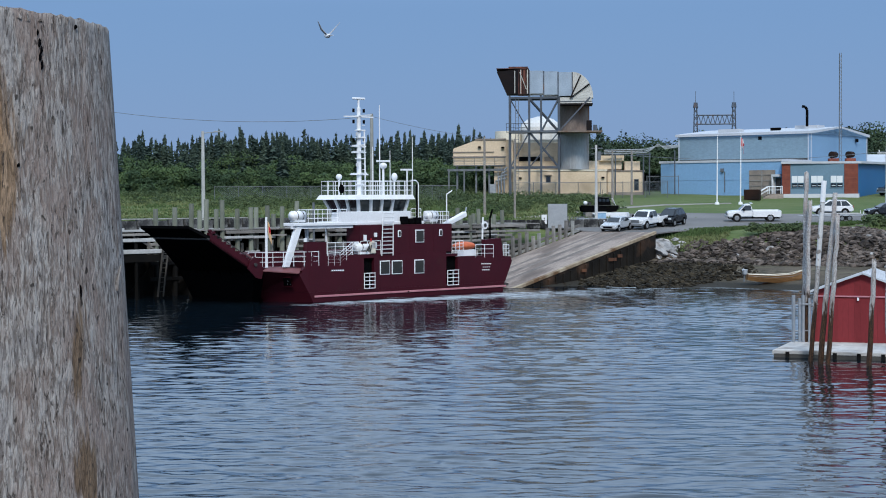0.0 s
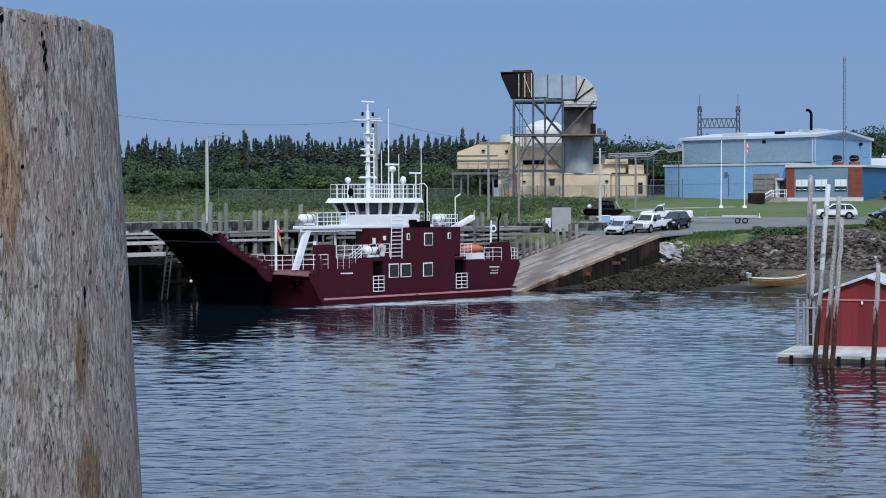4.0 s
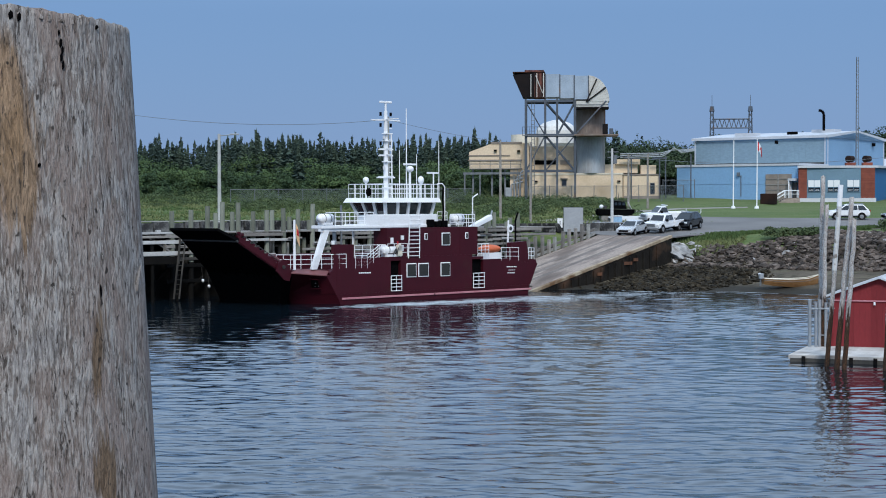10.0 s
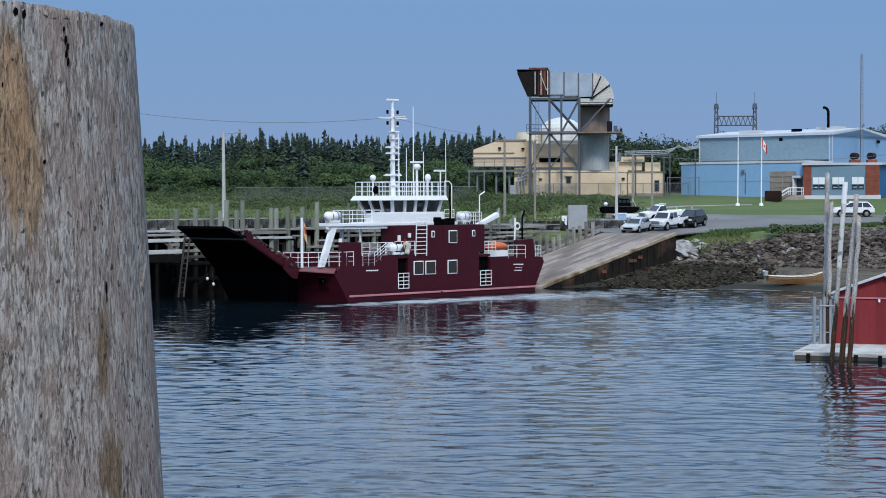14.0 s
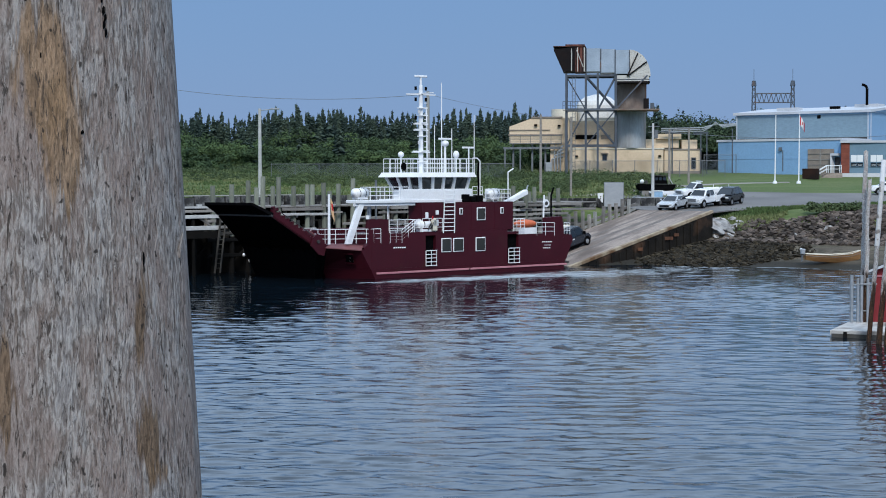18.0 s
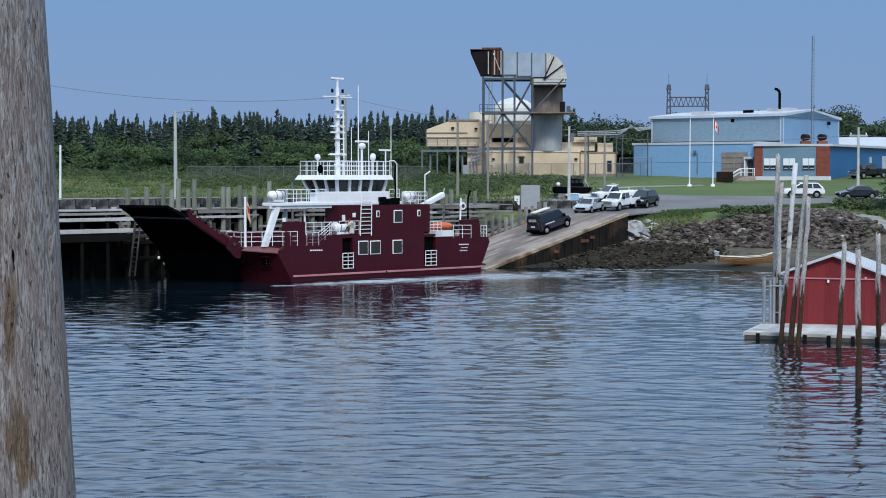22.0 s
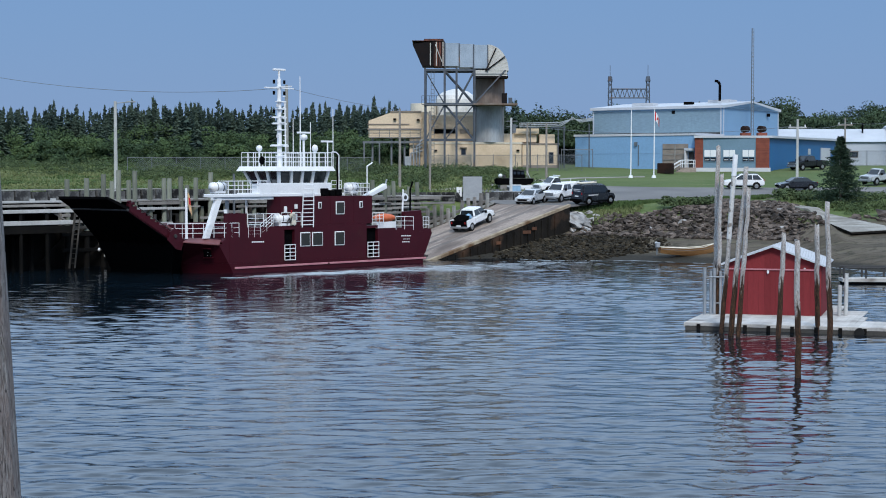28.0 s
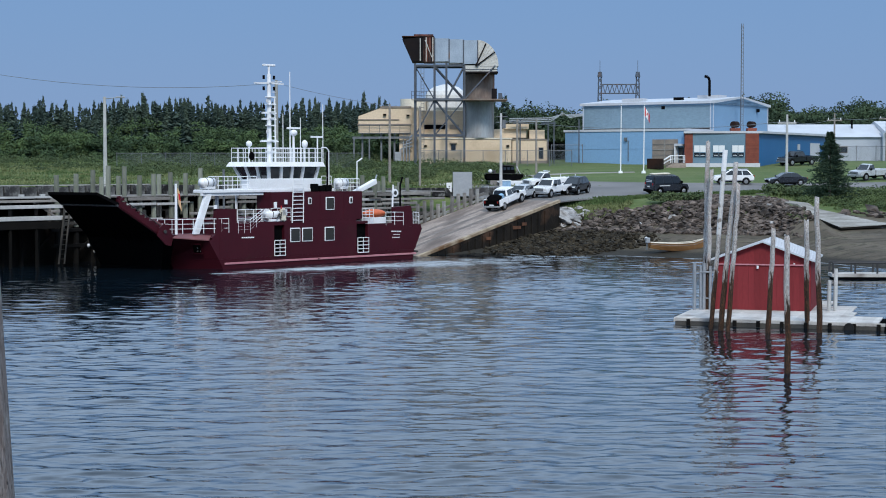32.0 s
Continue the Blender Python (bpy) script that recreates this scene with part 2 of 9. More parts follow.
M["steel"] = mat("galvanised_steel", (0.45, 0.46, 0.47), (0.36, 0.37, 0.38), 3, 25, 0.45, 0.7, bump=0.1)
M["grey_steel"] = mat("grey_painted_steel", (0.16, 0.175, 0.19), (0.11, 0.12, 0.13), 2, 20, 0.55, 0.2, bump=0.1)
M["rust"] = mat("rusted_steel", (0.17, 0.075, 0.04), (0.09, 0.045, 0.03), 2, 18, 0.85, bump=0.4)
M["orange"] = mat("orange_canvas", (0.62, 0.14, 0.05), (0.52, 0.11, 0.04), 4, 30, 0.6)
M["red_cloth"] = mat("red_cloth", (0.55, 0.03, 0.04), (0.45, 0.025, 0.035), 6, 60, 0.8)
M["white_cloth"] = mat("white_cloth", (0.8, 0.8, 0.8), (0.75, 0.75, 0.76), 6, 60, 0.8)
M["yellow_cloth"] = mat("yellow_cloth", (0.70, 0.44, 0.20), (0.62, 0.40, 0.26), 6, 60, 0.8)
PILE_SPOTS = (((0.064, -0.182, 0.535), (0.030, 0.06, 0.085), 1.30, 0.45), ((0.084, -0.176, 0.455), (0.022, 0.05, 0.085), 1.25, 0.5), ((0.165, -0.118, 0.235), (0.010, 0.03, 0.075), 0.7, 0.5), ((0.176, -0.116, 0.06), (0.012, 0.03, 0.06), 0.7, 0.5), ((0.188, -0.112, 0.02), (0.012, 0.03, 0.02), 1.1, 0.4), ((0.015, -0.210, 0.14), (0.016, 0.05, 0.06), 0.75, 0.7))
M["pile"] = wood_mat("silvered_post_timber", (0.42, 0.385, 0.355), (0.150, 0.122, 0.105), (0.225, 0.145, 0.084), spots=PILE_SPOTS)
M["dock_pile"] = wood_mat("tidal_pile_timber", (0.58, 0.565, 0.545), (0.22, 0.20, 0.185), (0.34, 0.28, 0.22), 0.3, wet_z=2.7)
M["pole"] = wood_mat("pole_timber", (0.36, 0.34, 0.31), (0.2, 0.185, 0.165), (0.3, 0.24, 0.18), 0.3)
M["post_green"] = mat("algae_stained_timber", (0.21, 0.225, 0.185), (0.14, 0.15, 0.12), 1.2, 12, 0.9, bump=0.4, stretch=(1, 1, 0.3), random_tint=0.25)
M["timber"] = mat("weathered_wharf_timber", (0.26, 0.245, 0.225), (0.16, 0.15, 0.14), 1.0, 10, 0.9, bump=0.4, stretch=(0.4, 0.4, 1), random_tint=0.3)
M["timber_mid"] = mat("grey_post_timber", (0.32, 0.32, 0.30), (0.22, 0.22, 0.205), 1.0, 10, 0.9, bump=0.4, random_tint=0.2)
M["worn_white"] = mat("flaking_white_paint", (0.62, 0.62, 0.61), (0.48, 0.48, 0.47), 1.5, 12, 0.85, bump=0.3, stain=(0.22, 0.20, 0.18), stain_at=(0.56, 0.62), stain_scale=3.0)
M["timber_pale"] = mat("bleached_timber", (0.50, 0.50, 0.49), (0.38, 0.38, 0.37), 0.8, 10, 0.85, bump=0.3, random_tint=0.12)
# near black: wet weed and the deep shade under the decks in one colour
M["timber_wet_shaded"] = mat("shaded_weedy_timber", (0.008, 0.007, 0.006), (0.004, 0.004, 0.004), 0.8, 8, 0.9, bump=0.5, random_tint=0.3)
M["timber_dim"] = mat("dark_grey_timber", (0.085, 0.08, 0.072), (0.05, 0.047, 0.043), 1.0, 10, 0.9, bump=0.4, random_tint=0.3)
M["leaf_far"] = mat("far_tree_leaves", (0.050, 0.078, 0.040), (0.030, 0.050, 0.030), 0.12, 3, 0.85, bump=0, amount=0.9, spec=0.15)
M["shed_pale"] = mat("pale_workshop_siding", (0.44, 0.48, 0.54), (0.39, 0.43, 0.49), 0.4, 6, 0.7, amount=0.4)
M["rust_dark"] = mat("rusty_weed_timber", (0.030, 0.014, 0.010), (0.012, 0.009, 0.008), 1.0, 8, 0.9, bump=0.4)
M["concrete_track"] = mat("tyre_worn_concrete", (0.150, 0.130, 0.118), (0.195, 0.17, 0.152), 0.5, 5, 0.88, bump=0.2, amount=0.8)
M["slip"] = mat("pale_slip_concrete", (0.330, 0.318, 0.290), (0.235, 0.222, 0.200), 0.5, 6, 0.9, bump=0.3, amount=1.0, stretch=(0.5, 1.6, 1), stain=(0.16, 0.145, 0.12), stain_at=(0.56, 0.7))
M["concrete"] = mat("worn_concrete", (0.310, 0.258, 0.222), (0.205, 0.168, 0.146), 0.5, 6, 0.88, bump=0.3, amount=1.0, stretch=(0.35, 1.6, 1), stain=(0.13, 0.105, 0.092), stain_at=(0.53, 0.68), stain_scale=0.3)
M["concrete_edge"] = mat("pale_kerb_concrete", (0.44, 0.365, 0.265), (0.24, 0.18, 0.12), 0.9, 7, 0.85, bump=0.3, stain=(0.15, 0.085, 0.045), stain_at=(0.5, 0.66))
M["wall_wet"] = mat("tide_stained_concrete", (0.018, 0.015, 0.012), (0.008, 0.007, 0.006), 0.6, 5, 0.85, bump=0.6, stain=(0.075, 0.042, 0.026), stain_at=(0.55, 0.72), stain_scale=0.35, depth=0.08)
M["block"] = mat("concrete_barrier", (0.030, 0.030, 0.031), (0.060, 0.060, 0.060), 1.5, 6, 0.9, bump=0.4, random_tint=0.6, amount=1.0, stain=(0.15, 0.15, 0.145), stain_at=(0.50, 0.68), stain_scale=2.4)
M["asphalt"] = mat("grey_asphalt", (0.185, 0.180, 0.176), (0.140, 0.137, 0.135), 0.15, 8, 0.9, bump=0.15, amount=0.6, stain=(0.10, 0.10, 0.105), stain_at=(0.55, 0.68), stain_scale=0.09)
M["gravel"] = mat("gravel_path", (0.30, 0.285, 0.265), (0.22, 0.21, 0.19), 0.4, 9, 0.95, bump=0.4)
M["beige"] = mat("beige_stucco", (0.70, 0.565, 0.41), (0.63, 0.50, 0.355), 0.25, 5, 0.85, bump=0.15, amount=0.4, stain=(0.40, 0.30, 0.19), stain_at=(0.58, 0.78), stain_scale=0.2)
M["cream"] = mat("cream_roofing", (0.68, 0.63, 0.52), (0.6, 0.55, 0.45), 0.3, 6, 0.8)
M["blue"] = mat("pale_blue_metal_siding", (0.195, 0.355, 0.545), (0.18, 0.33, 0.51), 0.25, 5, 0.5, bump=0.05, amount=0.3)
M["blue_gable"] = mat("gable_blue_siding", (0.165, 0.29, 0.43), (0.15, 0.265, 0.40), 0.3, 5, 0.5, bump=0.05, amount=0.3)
M["horn"] = mat("soot_black_duct", (0.007, 0.007, 0.009), (0.014, 0.010, 0.010), 0.6, 7, 0.85, bump=0.2)
M["tower_steel"] = mat("blue_grey_tower_steel", (0.068, 0.088, 0.118), (0.045, 0.053, 0.066), 0.8, 8, 0.6, stain=(0.12, 0.06, 0.035), stain_at=(0.6, 0.75))
M["blue_upper"] = mat("grey_blue_metal_siding", (0.185, 0.275, 0.335), (0.17, 0.25, 0.31), 0.3, 5, 0.5, bump=0.05, amount=0.5, stretch=(0.4, 0.4, 1))
M["blue_deep"] = mat("strong_blue_siding", (0.014, 0.112, 0.27), (0.012, 0.098, 0.24), 0.3, 6, 0.5, bump=0.05, amount=0.3)
M["blue_grey"] = mat("slate_blue_siding", (0.13, 0.22, 0.29), (0.115, 0.2, 0.265), 0.4, 6, 0.55, bump=0.05, amount=0.3)
M["brick"] = mat("red_brick", (0.24, 0.075, 0.05), (0.18, 0.06, 0.045), 1.5, 9, 0.9, bump=0.4, random_tint=0.1)
M["roof_white"] = mat("white_metal_roof", (0.50, 0.52, 0.55), (0.42, 0.44, 0.47), 0.4, 6, 0.45, amount=0.3)
M["brown"] = mat("brown_boarding", (0.28, 0.24, 0.2), (0.2, 0.17, 0.15), 0.6, 8, 0.8)
M["tank"] = mat("white_tank_paint", (0.62, 0.62, 0.60), (0.54, 0.54, 0.52), 0.4, 5, 0.6, stain=(0.4, 0.3, 0.2), stain_at=(0.62, 0.8))
M["duct"] = mat("grey_sheet_duct", (0.34, 0.41, 0.49), (0.26, 0.32, 0.39), 0.5, 7, 0.5, 0.2, stain=(0.30, 0.26, 0.24), stain_at=(0.64, 0.78), stain_scale=0.35)
M["hood_rust"] = mat("dark_rusted_hood", (0.15, 0.060, 0.045), (0.050, 0.030, 0.028), 1.2, 8, 0.85, bump=0.3, stretch=(1, 1, 0.3), amount=0.9)
M["duct_rust"] = mat("rust_streaked_duct", (0.24, 0.20, 0.175), (0.15, 0.10, 0.075), 0.5, 7, 0.8, 0.1, stretch=(1, 1, 0.35), stain=(0.15, 0.075, 0.045), stain_at=(0.48, 0.62), stain_scale=0.5)
M["duct_streak"] = mat("streaked_silo_sheet", (0.36, 0.39, 0.42), (0.27, 0.26, 0.25), 0.5, 6, 0.6, 0.2, stretch=(1, 1, 0.25), stain=(0.19, 0.11, 0.07), stain_at=(0.56, 0.7), stain_scale=0.5)
M["wire"] = mat("grey_cable", (0.16, 0.18, 0.20), (0.13, 0.15, 0.17), 3, 20, 0.7)
M["duct_pale"] = mat("weathered_elbow_sheet", (0.56, 0.55, 0.51), (0.46, 0.45, 0.42), 0.5, 7, 0.65, 0.1, stain=(0.25, 0.19, 0.14), stain_at=(0.6, 0.75), stain_scale=0.4)
M["shed_red"] = mat("barn_red_board", (0.20, 0.028, 0.032), (0.17, 0.024, 0.028), 0.7, 9, 0.75, bump=0.2, amount=0.4, stretch=(1, 1, 0.3), random_tint=0.1)
M["deck"] = mat("bleached_dock_board", (0.55, 0.53, 0.50), (0.38, 0.36, 0.34), 0.9, 12, 0.85, bump=0.3, random_tint=0.10, stain=(0.20, 0.18, 0.16), stain_at=(0.55, 0.75), stain_scale=0.8)
M["rock"] = mat("red_brown_riprap", (0.142, 0.114, 0.097), (0.030, 0.025, 0.022), 0.9, 6, 0.9, bump=0.7, random_tint=0.65, island=True, depth=0.06)
M["rock_weed"] = mat("weed_covered_rock", (0.046, 0.037, 0.024), (0.008, 0.007, 0.005), 1.6, 6, 0.85, bump=0.8, random_tint=0.5, island=True, depth=0.08)
M["rock_pale"] = mat("pale_concrete_rubble", (0.46, 0.45, 0.44), (0.20, 0.195, 0.19), 1.4, 7, 0.9, bump=0.9, random_tint=0.3, island=True, depth=0.05)
M["spruce"] = mat("spruce_needles", (0.036, 0.057, 0.048), (0.058, 0.082, 0.058), 0.15, 3, 0.9, bump=0, amount=0.9, spec=0.15)
M["spruce_near"] = mat("blue_green_needles", (0.074, 0.116, 0.074), (0.044, 0.076, 0.050), 1.2, 8, 0.9, bump=0, amount=0.8, spec=0.15)
M["leaf"] = mat("broad_leaves", (0.076, 0.120, 0.048), (0.036, 0.062, 0.030), 0.13, 3, 0.8, bump=0, amount=0.9, spec=0.2)
M["leaf_dark"] = mat("dark_shrub_leaves", (0.084, 0.114, 0.050), (0.054, 0.080, 0.038), 0.35, 4, 0.85, bump=0, amount=0.9, spec=0.15)
M["leaf_bank"] = mat("bank_shrub_leaves", (0.090, 0.125, 0.050), (0.060, 0.088, 0.038), 0.5, 4, 0.85, bump=0, amount=0.8, spec=0.15)
M["bark"] = mat("grey_bark", (0.09, 0.075, 0.062), (0.06, 0.05, 0.042), 2, 12, 0.95, bump=0.5)
M["grass_blade"] = mat("meadow_grass", (0.070, 0.112, 0.040), (0.158, 0.182, 0.080), 0.16, 3, 0.85, bump=0, amount=1.0, spec=0.15, stretch=(0.3, 1.4, 1))
M["boat_wood"] = mat("varnished_planks", (0.42, 0.24, 0.10), (0.35, 0.19, 0.08), 1.0, 8, 0.5, stretch=(0.3, 1, 1))
M["tyre"] = mat("tyre_rubber", (0.014, 0.014, 0.014), (0.02, 0.02, 0.02), 5, 40, 0.85)
M["rim"] = mat("alloy_rim", (0.45, 0.45, 0.46), (0.38, 0.38, 0.39), 6, 30, 0.35, 0.8)
M["car_white"] = mat("white_car_paint", (0.78, 0.79, 0.80), (0.74, 0.75, 0.76), 0.8, 6, 0.25, amount=0.15, bump=0)
M["car_silver"] = mat("silver_car_paint", (0.56, 0.58, 0.60), (0.52, 0.54, 0.56), 0.8, 6, 0.3, 0.3, amount=0.15, bump=0)
M["car_black"] = mat("black_car_paint", (0.012, 0.014, 0.018), (0.016, 0.018, 0.022), 0.8, 6, 0.22, amount=0.2, bump=0)
M["car_navy"] = mat("dark_slate_car_paint", (0.030, 0.036, 0.046), (0.026, 0.030, 0.04), 0.8, 6, 0.25, 0.2, amount=0.2, bump=0)
M["lamp_clear"] = glass_mat("clear_lamp_lens", (0.6, 0.62, 0.62), 0.1)
M["lamp_red"] = glass_mat("red_lamp_lens", (0.35, 0.01, 0.012), 0.15)
M["feather"] = mat("white_feathers", (0.75, 0.75, 0.75), (0.6, 0.61, 0.63), 8, 40, 0.8, bump=0)
M["feather_dark"] = mat("grey_feathers", (0.42, 0.43, 0.45), (0.32, 0.33, 0.35), 8, 40, 0.8, bump=0)
M["foam"] = mat("thin_sea_foam", (0.42, 0.46, 0.49), (0.30, 0.35, 0.39), 1.5, 8, 0.6, bump=0.3)
M["yellow"] = mat("yellow_paint", (0.6, 0.42, 0.04), (0.5, 0.34, 0.03), 3, 20, 0.6)
M["light_blue"] = mat("light_blue_plastic", (0.28, 0.45, 0.62), (0.22, 0.38, 0.55), 2, 15, 0.5)
M["sign_grey"] = mat("dull_grey_panel", (0.33, 0.345, 0.365), (0.28, 0.295, 0.31), 1.0, 8, 0.6, amount=0.4, stain=(0.22, 0.22, 0.22), stain_at=(0.58, 0.75))
M["board"] = mat("pale_grey_panel", (0.55, 0.56, 0.58), (0.5, 0.51, 0.53), 1.0, 8, 0.6, amount=0.2)
M["water"] = water_mat()


def ground_mat():
    """Mud below the tide line, then grass with bare and dry patches."""
    m = bpy.data.materials.new("shore_and_meadow")
    m.use_nodes = True
    n, l = m.node_tree.nodes, m.node_tree.links
    b = n["Principled BSDF"]
    b.inputs["Roughness"].default_value = 0.92
    b.inputs["Specular IOR Level"].default_value = 0.2
    tc = n.new("ShaderNodeTexCoord")

    def tex(s, d=5):
        t = n.new("ShaderNodeTexNoise")
        t.inputs["Scale"].default_value, t.inputs["Detail"].default_value = s, d
        l.new(tc.outputs["Object"], t.inputs["Vector"])
        return t.outputs[0]

    def rng(v, lo, hi, a=0.0, c=1.0):
        x = n.new("ShaderNodeMapRange")
        for k, q in zip((1, 2, 3, 4), (lo, hi, a, c)):
            x.inputs[k].default_value = q
        l.new(v, x.inputs[0])
        return x.outputs[0]

    def mix(f, a, c):
        x = n.new("ShaderNodeMix")
        x.data_type = "RGBA"
        l.new(f, x.inputs[0])
        for k, v in ((6, a), (7, c)):
            if isinstance(v, bpy.types.NodeSocket):
                l.new(v, x.inputs[k])
            else:
                x.inputs[k].default_value = (*v, 1)
        return x.outputs[2]

    def streak(sx, sy):
        mp = n.new("ShaderNodeMapping")
        mp.inputs["Scale"].default_value = (sx, sy, 1)
        l.new(tc.outputs["Object"], mp.inputs[0])
        t = n.new("ShaderNodeTexNoise")
        t.inputs["Scale"].default_value, t.inputs["Detail"].default_value = 1.0, 5
        l.new(mp.outputs[0], t.inputs["Vector"])
        return t.outputs[0]

    grass = mix(rng(tex(0.09), 0.4, 0.62), (0.075, 0.120, 0.034), (0.115, 0.140, 0.052))
    grass = mix(rng(tex(0.5), 0.52, 0.7, 0, 0.6), grass, (0.055, 0.10, 0.028))
    grass = mix(rng(streak(0.06, 0.9), 0.50, 0.62, 0, 0.75), grass, (0.150, 0.175, 0.070))
    grass = mix(rng(streak(0.12, 2.2), 0.54, 0.66, 0, 0.6), grass, (0.050, 0.078, 0.026))
    grass = mix(rng(tex(2.6), 0.4, 0.75, 0, 0.5), grass, (0.135, 0.150, 0.068))
    grass = mix(rng(tex(7.0, 3), 0.42, 0.62, 0, 0.55), grass, (0.060, 0.092, 0.026))
    mud = mix(rng(tex(0.22), 0.42, 0.6), (0.112, 0.092, 0.068), (0.074, 0.061, 0.044))
    mud = mix(rng(streak(0.15, 0.8), 0.52, 0.64, 0, 0.7), mud, (0.118, 0.104, 0.068))
    mud = mix(rng(streak(0.5, 2.6), 0.56, 0.64, 0, 0.7), mud, (0.032, 0.027, 0.018))
    mud = mix(rng(tex(1.1, 7), 0.56, 0.66, 0, 0.8), mud, (0.035, 0.032, 0.02))
    mud = mix(rng(tex(0.45, 6), 0.6, 0.72, 0, 0.6), mud, (0.16, 0.145, 0.12))
    sep = n.new("ShaderNodeSeparateXYZ")
    l.new(tc.outputs["Object"], sep.inputs[0])
    mud = mix(rng(sep.outputs[2], 0.55, 0.30), mud, (0.028, 0.025, 0.019))
    c = mix(rng(sep.outputs[2], 3.0, 3.5), mud, grass)
    l.new(c, b.inputs["Base Color"])
    bp = n.new("ShaderNodeBump")
    bp.inputs["Strength"].default_value, bp.inputs["Distance"].default_value = 0.6, 0.12
    l.new(tex(4.0, 6), bp.inputs["Height"])
    l.new(bp.outputs[0], b.inputs["Normal"])
    return m


M["ground"] = ground_mat()


# ---- mesh helpers ----
def mesh_of(name, bm, material, smooth=False):
    me = bpy.data.meshes.new(name)
    bmesh.ops.recalc_face_normals(bm, faces=bm.faces)
    bm.to_mesh(me)
    bm.free()
    me.materials.append(M[material] if isinstance(material, str) else material)
    if smooth:
        for p in me.polygons:
            p.use_smooth = True
    return me


def part(name, bm, material, parent, label="", smooth=False, at=None):
    me = bm if isinstance(bm, bpy.types.Mesh) else mesh_of(name, bm, material, smooth)
    ob = new(name, me)
    ob.parent = parent
    if at is not None:
        ob.matrix_basis = at if isinstance(at, Matrix) else Matrix.Translation(at)
    return tagged(ob, label)


def thing(name, m, label, category, group="", kind=""):
    ob = new(name)
    ob.empty_display_size = 0.3
    ob.matrix_basis = m if isinstance(m, Matrix) else Matrix.Translation(m)
    return tagged(ob, label, category, group, kind)


def single(name, bm, material, label, category, kind="", at=None, smooth=False, group=""):
    me = bm if isinstance(bm, bpy.types.Mesh) else mesh_of(name, bm, material, smooth)
    ob = new(name, me)
    if at is not None:
        ob.matrix_basis = at if isinstance(at, Matrix) else Matrix.Translation(at)
    return tagged(ob, label, category, group, kind)


def hexa(bm, c):
    """Eight corners: bottom four, then top four, in turn."""
    v = [bm.verts.new(p) for p in c]
    return [bm.faces.new([v[k] for k in f]) for f in ((3, 2, 1, 0), (4, 5, 6, 7), (0, 1, 5, 4), (1, 2, 6, 5), (2, 3, 7, 6), (3, 0, 4, 7))]


def box(bm, x0, y0, z0, x1, y1, z1, bev=0.0):
    fs = hexa(bm, [(x0, y0, z0), (x1, y0, z0), (x1, y1, z0), (x0, y1, z0), (x0, y0, z1), (x1, y0, z1), (x1, y1, z1), (x0, y1, z1)])
    if bev:
        es = list({e for f in fs for e in f.edges})
        bmesh.ops.bevel(bm, geom=es, offset=bev, segments=1, affect="EDGES")
    return bm


def B(*a, bev=0.0):
    return box(bmesh.new(), *a, bev=bev)


def cyl(bm, p, q, r0, r1=None, n=10, caps=True):
    p, q = Vector(p), Vector(q)
    r1 = r0 if r1 is None else r1
    w = (q - p).normalized()
    u = w.orthogonal().normalized()
    v = w.cross(u)
    rings = []
    for c, r in ((p, r0), (q, r1)):
        rings.append([bm.verts.new(c + (u * math.cos(2 * math.pi * k / n) + v * math.sin(2 * math.pi * k / n)) * r) for k in range(n)])
    for k in range(n):
        bm.faces.new((rings[0][k], rings[0][(k + 1) % n], rings[1][(k + 1) % n], rings[1][k]))
    if caps:
        bm.faces.new(rings[0][::-1])
        bm.faces.new(rings[1])
    return bm


def C(p, q, r0, r1=None, n=10):
    return cyl(bmesh.new(), p, q, r0, r1, n)


def tube(pts, r, n=6):
    bm = bmesh.new()
    for a, c in zip(pts, pts[1:]):
        cyl(bm, a, c, r, r, n)
    return bm


def prism(bm, pts, axis, a, c):
    """A polygon pushed along one axis from a to c. pts: the two other coordinates."""
    def at(p, h):
        return {"x": (h, p[0], p[1]), "y": (p[0], h, p[1]), "z": (p[0], p[1], h)}[axis]
    lo, hi = [bm.verts.new(at(p, a)) for p in pts], [bm.verts.new(at(p, c)) for p in pts]
    bm.faces.new(lo)
    bm.faces.new(hi[::-1])
    for k in range(len(pts)):
        j = (k + 1) % len(pts)
        bm.faces.new((lo[k], hi[k], hi[j], lo[j]))
    return bm


def P(pts, axis, a, c, bev=0.0):
    bm = prism(bmesh.new(), pts, axis, a, c)
    if bev:
        bmesh.ops.bevel(bm, geom=list(bm.edges), offset=bev, segments=2, affect="EDGES")
    return bm


def ball(p, r, squash=(1, 1, 1), sub=2, rough=0.0):
    bm = bmesh.new()
    bmesh.ops.create_icosphere(bm, subdivisions=sub, radius=r)
    for v in bm.verts:
        k = 1 + rough * noise.noise(v.co * (2.2 / r) + Vector(p))
        v.co = Vector((v.co.x * squash[0], v.co.y * squash[1], v.co.z * squash[2])) * k + Vector(p)
    return bm


def from_arrays(name, verts, faces, material, smooth=False):
    me = bpy.data.meshes.new(name)
    me.from_pydata(verts, [], faces)
    me.materials.append(M[material])
    if smooth:
        for p in me.polygons:
            p.use_smooth = True
    return me


